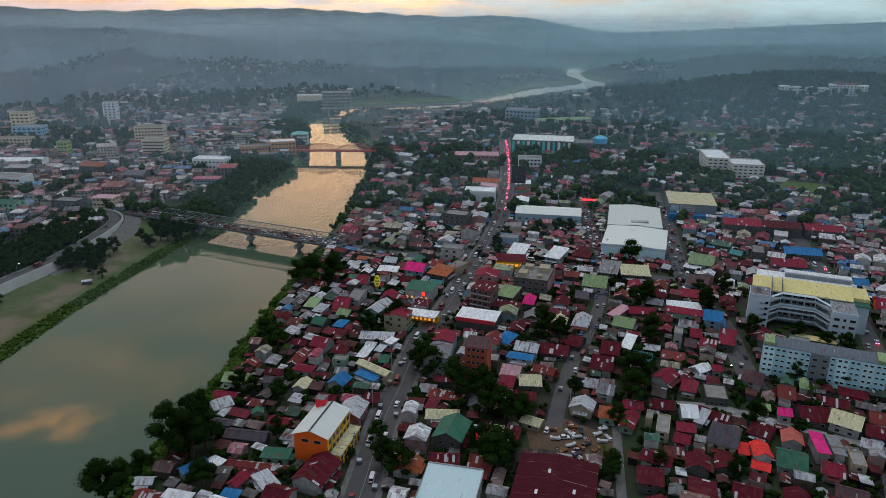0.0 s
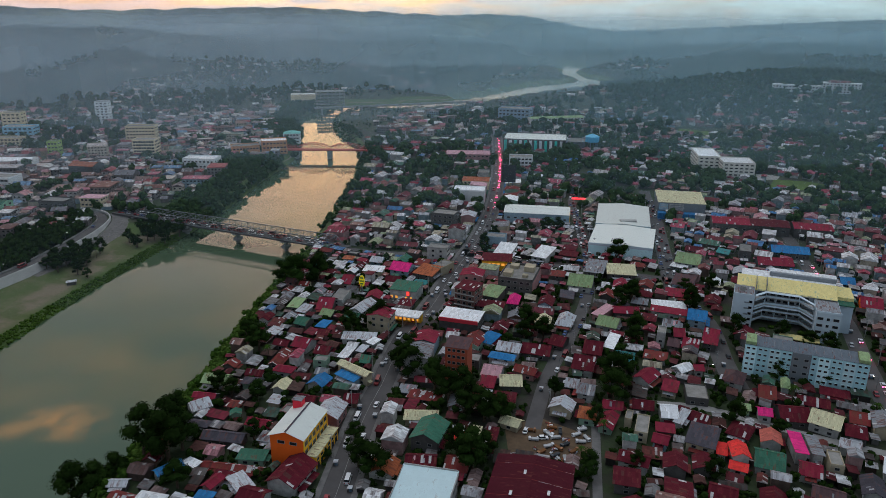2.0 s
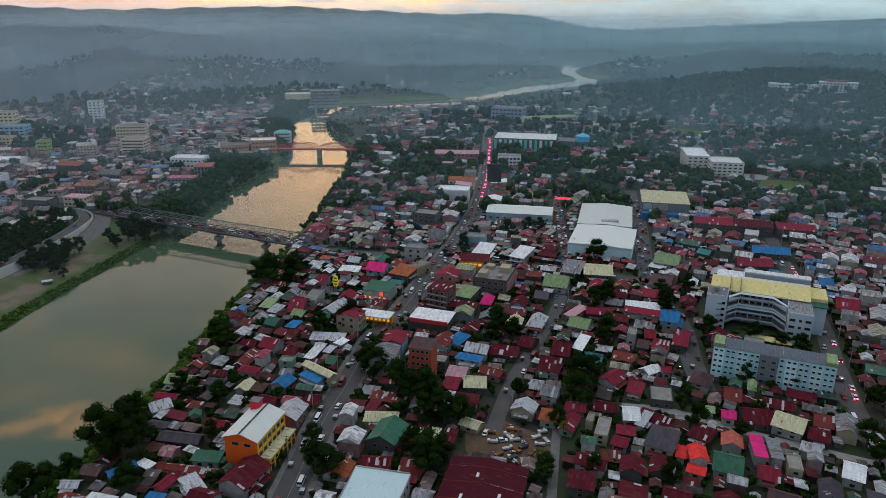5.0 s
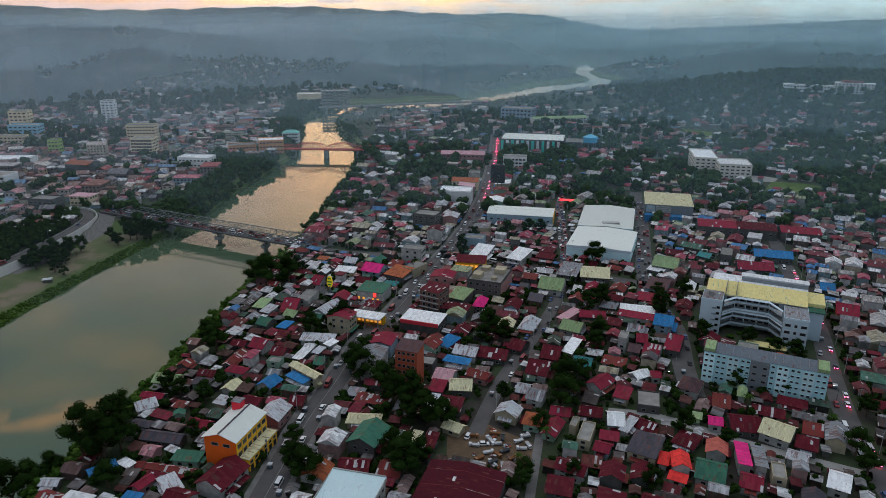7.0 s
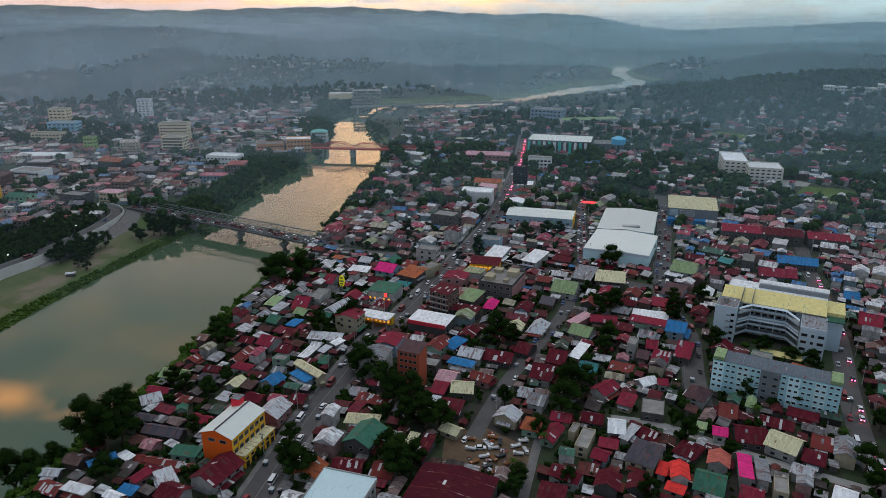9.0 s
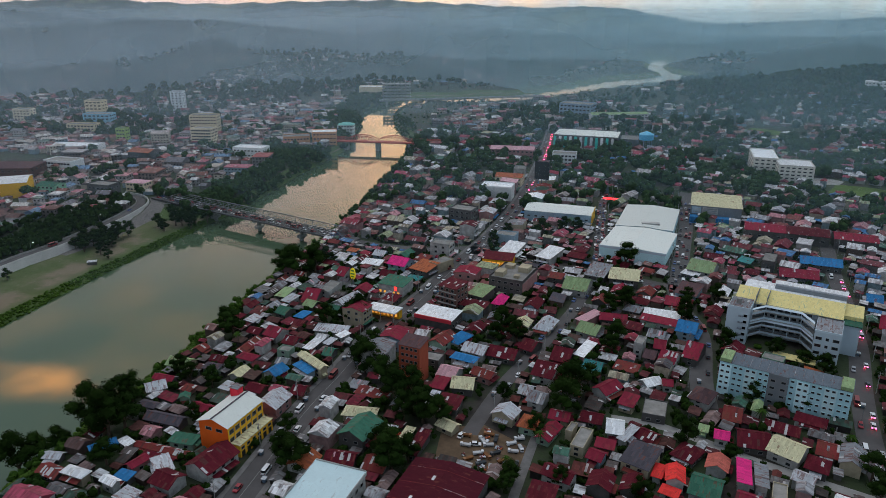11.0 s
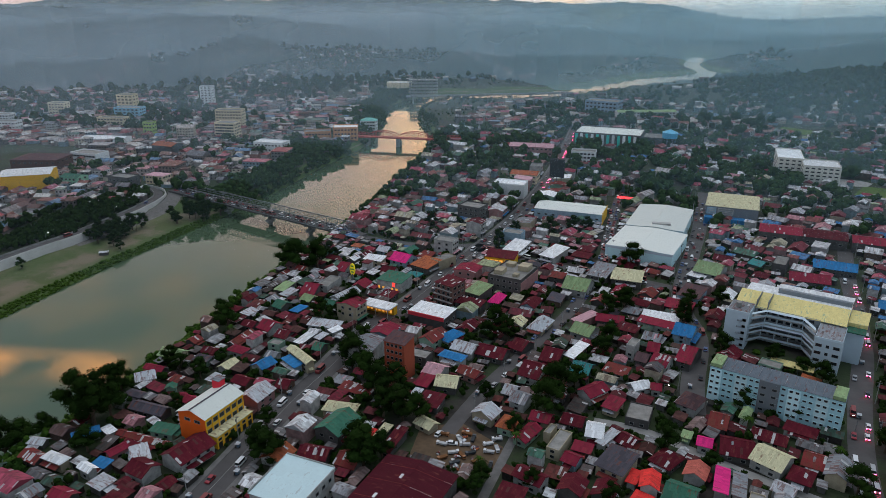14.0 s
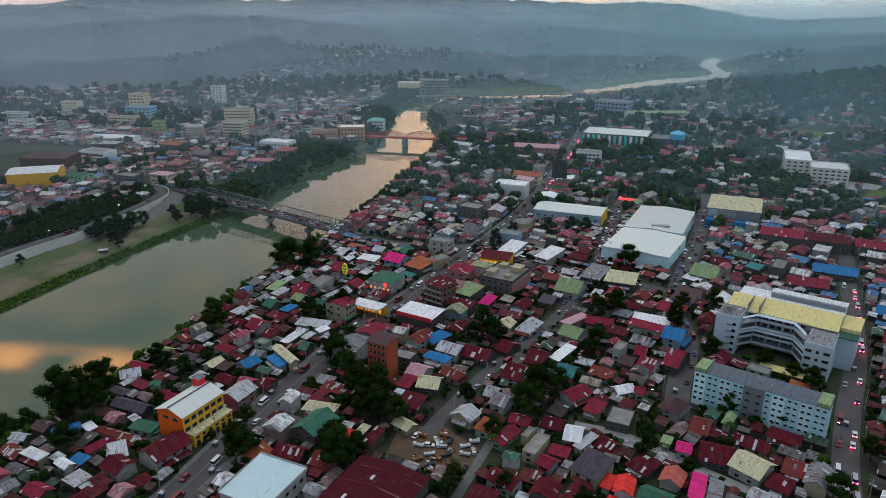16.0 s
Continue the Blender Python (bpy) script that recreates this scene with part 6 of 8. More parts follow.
def far_palette(name, colours, rough, sheets=False):
    """One of several paints for every house; sheet roofs weather sheet by sheet, with rust running down the slope."""
    m, t, p = material(name)
    geo = t.nodes.new("ShaderNodeNewGeometry")
    own = geo.outputs["Random Per Island"]
    stops = [(i / len(colours), c) for i, c in enumerate(colours)]
    col = ramp(t, own, stops, constant=True)
    dirt = ramp(t, noise_of(t, geo.outputs["Position"], 0.4, 5.0, 0.6), [(0.35, 0.45), (0.65, 1.0)])
    col = mixed(t, col, dirt, 0.6 if sheets else 0.75, "MULTIPLY")
    if sheets:
        sep = t.nodes.new("ShaderNodeSeparateXYZ")
        t.links.new(coords(t, "UV"), sep.inputs[0])
        cell = t.nodes.new("ShaderNodeCombineXYZ")
        t.links.new(maths(t, "FLOOR", maths(t, "DIVIDE", sep.outputs[0], 0.9)), cell.inputs[0])
        t.links.new(maths(t, "FLOOR", maths(t, "DIVIDE", sep.outputs[1], 2.3)), cell.inputs[1])
        t.links.new(maths(t, "MULTIPLY", own, 571.0), cell.inputs[2])
        white = t.nodes.new("ShaderNodeTexWhiteNoise")
        t.links.new(cell.outputs[0], white.inputs["Vector"])
        pick = t.nodes.new("ShaderNodeSeparateXYZ")
        t.links.new(white.outputs["Color"], pick.inputs[0])
        run = t.nodes.new("ShaderNodeCombineXYZ")
        t.links.new(sep.outputs[0], run.inputs[0])
        t.links.new(maths(t, "MULTIPLY", sep.outputs[1], 0.3), run.inputs[1])
        t.links.new(maths(t, "MULTIPLY", own, 93.0), run.inputs[2])
        rust = ramp(t, maths(t, "MULTIPLY_ADD", pick.outputs[0], 0.16, noise_of(t, run.outputs[0], 0.7, 6.0, 0.7)), [(0.56, 0.0), (0.74, 1.0)])
        col = mixed(t, col, (0.085, 0.035, 0.028), maths(t, "MULTIPLY", rust, 0.75))
        col = mixed(t, col, (0.46, 0.44, 0.44), maths(t, "MULTIPLY", maths(t, "GREATER_THAN", pick.outputs[1], 0.955), 0.8))
        hsv = t.nodes.new("ShaderNodeHueSaturation")
        t.links.new(col, hsv.inputs["Color"])
        t.links.new(maths(t, "MULTIPLY_ADD", pick.outputs[2], 0.55, 0.72), hsv.inputs["Value"])
        col = hsv.outputs[0]
        bump(t, p, maths(t, "SINE", maths(t, "MULTIPLY", sep.outputs[0], 2 * math.pi / 0.3)), 0.3, 0.03)
    t.links.new(col, p.inputs["Base Color"])
    p.inputs["Roughness"].default_value, p.inputs["Specular IOR Level"].default_value = rough, 0.2
    return m


FAR_ROOF = far_palette("distant_roofs", [(0.19, 0.014, 0.032), (0.15, 0.014, 0.026), (0.32, 0.03, 0.06), (0.26, 0.08, 0.075), (0.20, 0.05, 0.05), (0.17, 0.014, 0.028), (0.48, 0.47, 0.47), (0.26, 0.14, 0.12), (0.28, 0.29, 0.31), (0.38, 0.39, 0.41), (0.74, 0.75, 0.76),
                                          (0.50, 0.52, 0.55), (0.72, 0.74, 0.75), (0.78, 0.79, 0.80), (0.12, 0.075, 0.07), (0.09, 0.09, 0.10), (0.06, 0.17, 0.12), (0.05, 0.20, 0.42), (0.32, 0.38, 0.22), (0.45, 0.42, 0.30), (0.38, 0.36, 0.34), (0.42, 0.07, 0.12), (0.52, 0.24, 0.27), (0.66, 0.66, 0.67), (0.16, 0.02, 0.035)], 0.6, True)
FAR_WALL = far_palette("distant_walls", [(0.58, 0.56, 0.54), (0.36, 0.35, 0.34), (0.16, 0.16, 0.155), (0.48, 0.42, 0.32), (0.40, 0.25, 0.24), (0.24, 0.33, 0.36), (0.12, 0.085, 0.07), (0.62, 0.60, 0.58)], 0.85)


CITY_ROOF = far_palette("city_roofs", [(0.30, 0.26, 0.25), (0.17, 0.15, 0.15), (0.44, 0.42, 0.42), (0.74, 0.73, 0.72), (0.26, 0.17, 0.15), (0.17, 0.10, 0.09), (0.33, 0.20, 0.17), (0.26, 0.045, 0.05), (0.38, 0.09, 0.10), (0.24, 0.09, 0.07), (0.13, 0.06, 0.055), (0.52, 0.26, 0.28), (0.20, 0.20, 0.22), (0.54, 0.49, 0.43), (0.14, 0.22, 0.18), (0.16, 0.28, 0.42), (0.66, 0.63, 0.58), (0.46, 0.15, 0.20), (0.60, 0.52, 0.47)], 0.6, True)
CITY_WALL = far_palette("city_walls", [(0.56, 0.50, 0.47), (0.30, 0.27, 0.26), (0.54, 0.40, 0.29), (0.46, 0.25, 0.22), (0.18, 0.165, 0.16), (0.30, 0.40, 0.46), (0.76, 0.72, 0.70), (0.24, 0.17, 0.15), (0.20, 0.17, 0.16), (0.68, 0.58, 0.46), (0.55, 0.50, 0.49)], 0.85)


SHED_ROOF = far_palette("lean_to_roofs", [(0.11, 0.010, 0.018), (0.075, 0.026, 0.022), (0.14, 0.035, 0.030), (0.055, 0.05, 0.047), (0.20, 0.20, 0.20), (0.10, 0.012, 0.02), (0.09, 0.010, 0.016), (0.34, 0.35, 0.36), (0.13, 0.03, 0.035), (0.085, 0.05, 0.042), (0.20, 0.02, 0.04), (0.58, 0.60, 0.61), (0.10, 0.04, 0.035), (0.05, 0.10, 0.075), (0.13, 0.115, 0.11), (0.24, 0.17, 0.16), (0.15, 0.15, 0.155)], 0.8, True)
# mostly near-black: shade of the narrow gaps is put into these wall colours
SHED_WALL = far_palette("shaded_lean_to_walls", [(0.045, 0.04, 0.036), (0.03, 0.026, 0.023), (0.07, 0.066, 0.062), (0.04, 0.028, 0.021), (0.13, 0.125, 0.115), (0.06, 0.038, 0.03)], 0.9)


def joined_houses(name, label, spots, roofs=None, walls=None, lean=0.0):
    """Many small houses as one mesh: walls, gabled, flat or leaning sheet roofs, and panes in the taller ones."""
    v, f, k, uv = [], [], [], []

    def face(ids, kind, marks):
        f.append(ids)
        k.append(kind)
        uv.extend(marks)

    for x, y, z, w, d, h, turn, flat in spots:
        c, s = math.cos(radians(turn)), math.sin(radians(turn))

        def at(u, q, zz):
            return (x + u * c - q * s, y + u * s + q * c, z + zz)

        n = len(v)
        v += [at(u, q, zz) for zz in (-2.0, h) for u, q in ((-w / 2, -d / 2), (w / 2, -d / 2), (w / 2, d / 2), (-w / 2, d / 2))]
        for i in range(4):
            face((n + i, n + (i + 1) % 4, n + 4 + (i + 1) % 4, n + 4 + i), 1, ((0, 0), (w, 0), (w, h), (0, h)))
        n = len(v)
        W, D, e = w / 2 + 0.45, d / 2 + 0.45, 0.24 * d
        if flat:
            tip = lean * d
            v += [at(u, q, h + zz + (tip if q > 0 else 0.0)) for zz in (0.02, 0.2 if lean else 0.45) for u, q in ((-W, -D), (W, -D), (W, D), (-W, D))]
            for i in range(4):
                face((n + i, n + (i + 1) % 4, n + 4 + (i + 1) % 4, n + 4 + i), 0, ((0, 0),) * 4)
            face((n + 4, n + 5, n + 6, n + 7), 0, ((-W, 0), (W, 0), (W, 2 * D), (-W, 2 * D)))
        else:
            v += [at(-W, -D, h - 0.1), at(W, -D, h - 0.1), at(W, D, h - 0.1), at(-W, D, h - 0.1), at(-W, 0, h + e), at(W, 0, h + e)]
            face((n, n + 1, n + 5, n + 4), 0, ((-W, 0), (W, 0), (W, D), (-W, D)))
            face((n + 2, n + 3, n + 4, n + 5), 0, ((W, 9), (-W, 9), (-W, 9 + D), (W, 9 + D)))
            face((n + 1, n + 2, n + 5), 0, ((0, 0),) * 3)
            face((n + 3, n, n + 4), 0, ((0, 0),) * 3)
        if h > 6.3:
            # window panes, set a hand's breadth proud of the wall on three sides
            for fl in range(int(h / 3.0)):
                zz = 1.1 + 3.0 * fl
                for length, off, side in ((w, d / 2, 0), (d, w / 2, 1), (d, w / 2, -1)):
                    bays = int(length / 3.0)
                    for b in range(bays):
                        u = -length / 2 + length * (b + 0.5) / bays
                        a, g = 0.75, off + 0.08
                        rim = [(u - a, zz), (u + a, zz), (u + a, zz + 1.25), (u - a, zz + 1.25)]
                        n = len(v)
                        v += [at(p, -g, q) if side == 0 else at(side * g, side * p, q) for p, q in rim]
                        face((n, n + 1, n + 2, n + 3), 2, ((0, 0),) * 4)
    me = bpy.data.meshes.new(name)
    me.from_pydata(v, [], f)
    for m in (roofs or FAR_ROOF, walls or FAR_WALL, GLASS):
        me.materials.append(m)
    me.polygons.foreach_set("material_index", k)
    me.uv_layers.new(name="sheets").data.foreach_set("uv", np.array(uv, np.float32).ravel())
    tagged(new(name, me), label, "houses", kind="stuff")


def density(x, y):
    """How closely built a spot is, from 0 to 1."""
    left = (x < -150) & (y < 1120) & (x > -1100)
    right = (x > -90) & (y < 780) & (x < 420)
    east = (y < 1150) & (x > -60)
    village = np.clip(waves(x, y, 330, 21) * 0.8 + 0.15, 0, 1)
    return np.where(left | right, 1.0, np.where(east, 0.35 + 0.35 * village, 0.62 * village)) * np.clip(1.5 - np.hypot(x, y) / 2700, 0.12, 1)


def town_houses():
    r = np.random.RandomState(5)
    near, far = [], []
    # the close-built quarters keep clear of what already stands there
    for k in range(46000):
        x, y = (r.uniform(-415, 530) if k < 26000 else r.uniform(-415, -150)), r.uniform(150, 890)
        if (-250 < x < -120 and y < 540) or x < -230 and y < 560 and x > -262 or -312 < x <= -262 and y < 505 + 0.6 * (x + 262):
            continue
        w, d = (r.uniform(4.5, 8), r.uniform(4, 6.5)) if r.rand() < 0.45 else (r.uniform(8, 15), r.uniform(7, 10))
        turn = street_turn(x, y) + (90 if r.rand() < 0.5 else 0) + r.normal(0, 4)
        if x < -100:
            turn += 22
            w, d = w * 1.1, d * 1.15
            if y > 600 and r.rand() < 0.10:
                w, d = r.uniform(16, 30), r.uniform(11, 17)
            if y < 760 and from_river[int((x - GX) / CELL), int((y - GY) / CELL)] < 46 + 18 * math.sin(y / 37.0):
                continue
        if taken[int((x - GX) / CELL), int((y - GY) / CELL)] or not is_free(x, y, w, d, turn):
            continue
        if y > 560 and waves(np.array([x]), np.array([y]), 120, 8)[0] < (-0.42 if x < -100 else -0.32 if y < 660 else -0.15):
            continue
        take(x, y, w + 0.4, d + 0.4, turn)
        tall = 3.0 if y > 480 and abs(x - np.interp(y, ROADS["main"][0][:, 1], ROADS["main"][0][:, 0])) < 20 else r.choice((3.0, 3.4, 5.6, 6.2)) if x > -100 else r.choice((3.2, 3.8, 4.6, 6.4)) if w < 16.6 else r.choice((7.5, 9.5, 12.5))
        near.append((x, y, land_at_fast(x, y), w, d, tall, turn, r.rand() < (0.12 if x > -100 else 0.4) or w > 20))
    # lean-tos and sheds that fill the gaps between the houses
    sheds = []
    for k in range(52000):
        x, y = r.uniform(-112, 330), 155 + 400 * r.rand()
        if taken[int((x - GX) / CELL), int((y - GY) / CELL)]:
            continue
        w, d = (r.uniform(5.0, 9.5), r.uniform(3.6, 6.0)) if k < 16000 else (r.uniform(2.8, 5.0), r.uniform(2.2, 3.6))
        turn = street_turn(x, y) + (90 if r.rand() < 0.5 else 0) + r.normal(0, 5)
        if waves(np.array([x]), np.array([y]), 38, 61)[0] > -0.55 and is_free(x, y, w * 0.74, d * 0.74, turn):
            take(x, y, w * 0.9, d * 0.9, turn)
            sheds.append((x, y, 0.0, w, d, r.uniform(1.9, 2.9), turn, r.rand() < 0.6))
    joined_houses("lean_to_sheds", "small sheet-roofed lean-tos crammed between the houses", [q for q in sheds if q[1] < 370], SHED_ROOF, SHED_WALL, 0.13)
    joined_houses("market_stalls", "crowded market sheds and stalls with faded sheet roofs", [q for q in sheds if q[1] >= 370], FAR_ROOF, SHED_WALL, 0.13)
    n = 42000
    x, y = r.uniform(-1900, 1700, n), 700 + 2700 * r.rand(n) ** 1.3
    keep = (r.rand(n) < density(x, y)) & (to_path(x, y, RIVER) > np.where(y > 1250, 110, 26)) & (np.hypot(x - FIELD[0], y - FIELD[1]) > FIELD[2]) & ~((x > -420) & (x < 540) & (y < 895))
    z = land(x, y)
    for i in np.nonzero(keep)[0]:
        if z[i] < 26:
            far.append((x[i], y[i], z[i], r.uniform(7, 16), r.uniform(6, 10), r.choice((3.2, 5.5, 6.5, 9.0), p=(0.45, 0.3, 0.2, 0.05)), r.uniform(-40, 60), r.rand() < 0.2))
    joined_houses("town_houses", "crowded small houses with red, rusty and zinc sheet roofs", [s for s in near if s[0] > -100])
    joined_houses("city_houses", "close-built city houses and shops with grey and dusty pink roofs", [s for s in near if s[0] <= -100], CITY_ROOF, CITY_WALL)
    joined_houses("distant_houses", "scattered far houses and sheds among trees", far, CITY_ROOF, CITY_WALL)
    print("joined houses", len(near), len(far))


def land_at_fast(x, y):
    return 0.0 if y < 900 and -90 < x < 450 else land_at(x, y)


# ---- trees ----


def heart(size, r):
    """The shaded inside of a bough's foliage, uneven."""
    return [p * size * r.uniform(0.8, 1.1) for p in HEART]


def tree_meshes(seed):
    """A trunk with limbs, and a crown of leaf clumps round its boughs; about 10 m high and 8 m wide."""
    r = random.Random(seed)
    t, c = Solid(), Solid()
    t.tube((0, 0, -0.5), (0.1, 0.05, 2.6), 0.38, 0.26, BARK, 7)
    boughs = []
    for i in range(15):
        a = 2.4 * i + r.uniform(-0.4, 0.4)
        reach, zz = r.uniform(1.2, 2.9), r.uniform(2.4, 7.4)
        if i > 11:
            reach, zz = r.uniform(0, 1.4), r.uniform(7.2, 9.0)
        tip = Vector((math.cos(a) * reach, math.sin(a) * reach, zz))
        boughs.append((tip, r.uniform(1.3, 1.9)))
        if i < 6:
            t.tube((0.08, 0.04, 2.2), tip * 0.92, 0.17, 0.05, BARK, 5)
    v, f = [], []
    for tip, size in boughs:
        n = len(v)
        ball = heart(size * 0.72, r)
        v += [tuple(tip + Vector((p[0], p[1], p[2] * 0.75))) for p in ball]
        f += [tuple(n + i for i in q) for q in HEART_FACES]
        for _ in range(190):
            d = Vector((r.gauss(0, 1), r.gauss(0, 1), r.gauss(0.25, 0.85))).normalized()
            p = tip + Vector((d.x * size, d.y * size, d.z * size * 0.75)) * r.uniform(0.55, 1.08)
            side = d.cross(Vector((r.uniform(-1, 1), r.uniform(-1, 1), r.uniform(-1, 1)))).normalized()
            other = d.cross(side).normalized() + d * r.uniform(-0.5, 0.5)
            k = r.uniform(0.12, 0.24)
            n = len(v)
            v += [tuple(p - side * k), tuple(p - other * k * 0.7), tuple(p + side * k), tuple(p + other * k * 0.7)]
            f.append((n, n + 1, n + 2, n + 3))
    c.add(v, f, LEAF)
    return t.mesh("trunk"), c.mesh("crown")


TREES = [tree_meshes(s) for s in (1, 2, 3, 4)]


def tree(x, y, r, rng):
    trunk, crown = rng.choice(TREES)
    k = r / 4.2
    z = land_at(x, y)
    root = thing("tree", "broad dark green tree with a dense leafy crown", "tree", pose(x, y, z, 0, 0, rng.uniform(0, 360)) @ Matrix.Diagonal((k, k, k * rng.uniform(0.8, 1.05), 1)), "town trees")
    part("trunk", trunk, root)
    part("crown", crown, root)
    take(x, y, r * 0.9, r * 0.9, 0)


def palm_meshes():
    t, c = Solid(), Solid()
    t.tube((0, 0, -0.4), (0.5, 0.1, 8.5), 0.2, 0.13, BARK, 7)
    v, f = [], []
    r = random.Random(3)
    for i in range(16):
        a, lift = 2 * math.pi * i / 16, r.uniform(-0.2, 1.0)
        prev = None
        for s in range(6):
            q = s / 5
            p = Vector((0.5 + math.cos(a) * 3.2 * q, 0.1 + math.sin(a) * 3.2 * q, 8.5 + lift * 1.6 * q - 2.2 * q * q))
            side = Vector((-math.sin(a), math.cos(a), 0)) * (0.42 * (1 - q) + 0.05)
            n = len(v)
            v += [tuple(p - side - Vector((0, 0, 0.25 * (1 - q)))), tuple(p), tuple(p + side - Vector((0, 0, 0.25 * (1 - q))))]
            if prev is not None:
                f += [(prev, prev + 1, n + 1, n), (prev + 1, prev + 2, n + 2, n + 1)]
            prev = n
    c.add(v, f, SHRUB)
    return t.mesh("trunk"), c.mesh("crown")


PALM = palm_meshes()


def palm(x, y, k):
    root = thing("palm_tree", "slender coconut palm with drooping fronds", "palm", pose(x, y, land_at(x, y), 0, 0, x * 37) @ Matrix.Scale(k, 4), "palms")
    part("trunk", PALM[0], root)
    part("crown", PALM[1], root)


def plant_trees():
    rng = random.Random(17)
    for x, y, r in ((-101, 225, 9), (-91, 222, 10), (-88, 228, 8), (-99, 242, 7), (-96, 247, 6), (-115, 203, 9), (-111, 208, 6), (-107, 215, 5), (-82, 206, 6), (-80, 266, 5), (-87, 270, 5), (-63, 235, 4), (-68, 262, 5), (-79, 309, 7),
                    (-87, 319, 6), (-76, 392, 10), (-86, 400, 8), (-65, 397, 9), (-64, 417, 6), (-6, 284, 8), (-10, 292, 7), (-6, 301, 6), (-38, 328, 6), (-28, 333, 5), (-22, 337, 7)):
        tree(x, y, r, rng)
    for x, y, r in ((12, 262, 8), (6, 270, 8), (18, 267, 7), (18, 249, 7), (26, 248, 9), (33, 246, 7), (20, 216, 9), (15, 224, 7), (25, 222, 6), (-15, 213, 8), (-21, 218, 6), (-24, 233, 5), (53, 332, 8), (60, 323, 7), (50, 321, 6), (57, 266, 5),
                    (85, 276, 9), (70, 246, 4.5), (62, 216, 5), (60.5, 210, 4), (81, 262, 8), (92, 286, 6), (123, 436, 9), (116, 370, 8), (107, 361, 7)):
        tree(x, y, r * 0.9, rng)
    for x, y, r in ((107, 328, 7), (103, 315, 6), (145, 357, 7), (158, 327, 6), (180, 324, 5), (191, 317, 5), (196, 309, 6), (160, 283, 6), (176, 278, 6), (140, 238, 5), (126, 246, 6), (79, 216, 4), (105, 212, 5), (186, 234, 6), (204, 261, 6), (184, 222, 6),
                    (38, 464, 6), (71, 492, 8), (86, 500, 7), (96, 508, 6), (-14, 491, 6), (47, 490, 5), (167, 387, 6), (151, 386, 5)):
        tree(x, y, r * 0.9, rng)
    for x, y, k in ((156, 262, 1.0), (72, 238, 0.8), (-228, 445, 1.0), (-224, 452, 0.9), (-72, 300, 0.9), (-236, 470, 0.9), (60, 222, 0.7), (184, 250, 0.9)):
        palm(x, y, k)
    for x, y, r in ((-237, 446, 6.5), (-230, 456, 6), (-243, 437, 6), (-226, 462, 5.5), (-234, 438, 5.5), (-207, 478, 4.5), (-200, 492, 5.5), (-193, 500, 6), (-188, 509, 6), (-205, 505, 5)):
        tree(x, y, r, rng)
    # flood bank trees across the river
    for x, y, r in ((-240, 432, 5), (-232, 440, 6), (-226, 431, 5), (-222, 422, 4.5), (-236, 425, 5), (-230, 452, 4), (-214, 418, 3.5), (-252, 372, 3.5), (-216, 486, 5), (-208, 478, 4), (-205, 492, 6), (-198, 500, 6), (-192, 490, 5), (-214, 505, 6), (-244, 438, 5), (-236, 436, 5.5), (-229, 437, 5), (-240, 444, 4.5), (-233, 447, 5), (-227, 444, 4.5), (-246, 430, 4.5), (-224, 438, 4)):
        tree(x, y, r, rng)


def joined_trees(name, label, x, y, z, r, seed, cards, mat=LEAF, lots=3, tall=1.0):
    """A wood as one mesh: each tree a few uneven boughs with leafy cards round them."""
    g = np.random.RandomState(seed)
    n = len(x)
    lobes = g.normal(0, 1, (n, lots, 3)) * np.array([0.42, 0.42, 0.28])
    pick = g.randint(0, lots, (n, cards))
    d = g.normal(0, 1, (n, cards, 3))
    d /= np.linalg.norm(d, axis=2, keepdims=True)
    d[..., 2] = np.where(d[..., 2] < -0.2, -d[..., 2], d[..., 2])
    c = lobes[np.arange(n)[:, None], pick] + d * 0.55
    c[..., 2] += 1.0
    a = np.cross(d, g.normal(0, 1, d.shape))
    a /= np.maximum(np.linalg.norm(a, axis=2, keepdims=True), 1e-6)
    b = np.cross(d, a) + 0.4 * d
    k = g.uniform(0.13, 0.28, (n, cards, 1)) * (1.5 if cards < 30 else 1.0)
    size = np.asarray(r)[:, None, None, None] * np.array([1.0, 1.0, tall])
    base = np.stack([x, y, z], 1)[:, None, None, :]
    v = (np.stack([c - a * k, c - b * k, c + a * k, c + b * k], 2) * size + base).reshape(-1, 3)
    inner = HEART[None, None] * ((0.56 if lots > 1 else 0.8) * g.uniform(0.75, 1.15, (n, lots, 12, 1)))
    inner = ((inner + lobes[:, :, None, :] + np.array([0, 0, 1.0])) * size + base).reshape(-1, 3)
    m, h = n * cards, n * lots
    tri = (np.array(HEART_FACES)[None] + (4 * m + 12 * np.arange(h))[:, None, None]).ravel()
    me = bpy.data.meshes.new(name)
    me.vertices.add(4 * m + 12 * h)
    me.vertices.foreach_set("co", np.concatenate([v, inner]).ravel())
    me.loops.add(4 * m + 60 * h)
    me.loops.foreach_set("vertex_index", np.concatenate([np.arange(4 * m), tri]).astype(np.int32))
    me.polygons.add(m + 20 * h)
    me.polygons.foreach_set("loop_start", np.concatenate([np.arange(0, 4 * m, 4), 4 * m + 3 * np.arange(20 * h)]).astype(np.int32))
    me.materials.append(mat)
    me.update(calc_edges=True)
    tagged(new(name, me), label, "trees", kind="stuff")


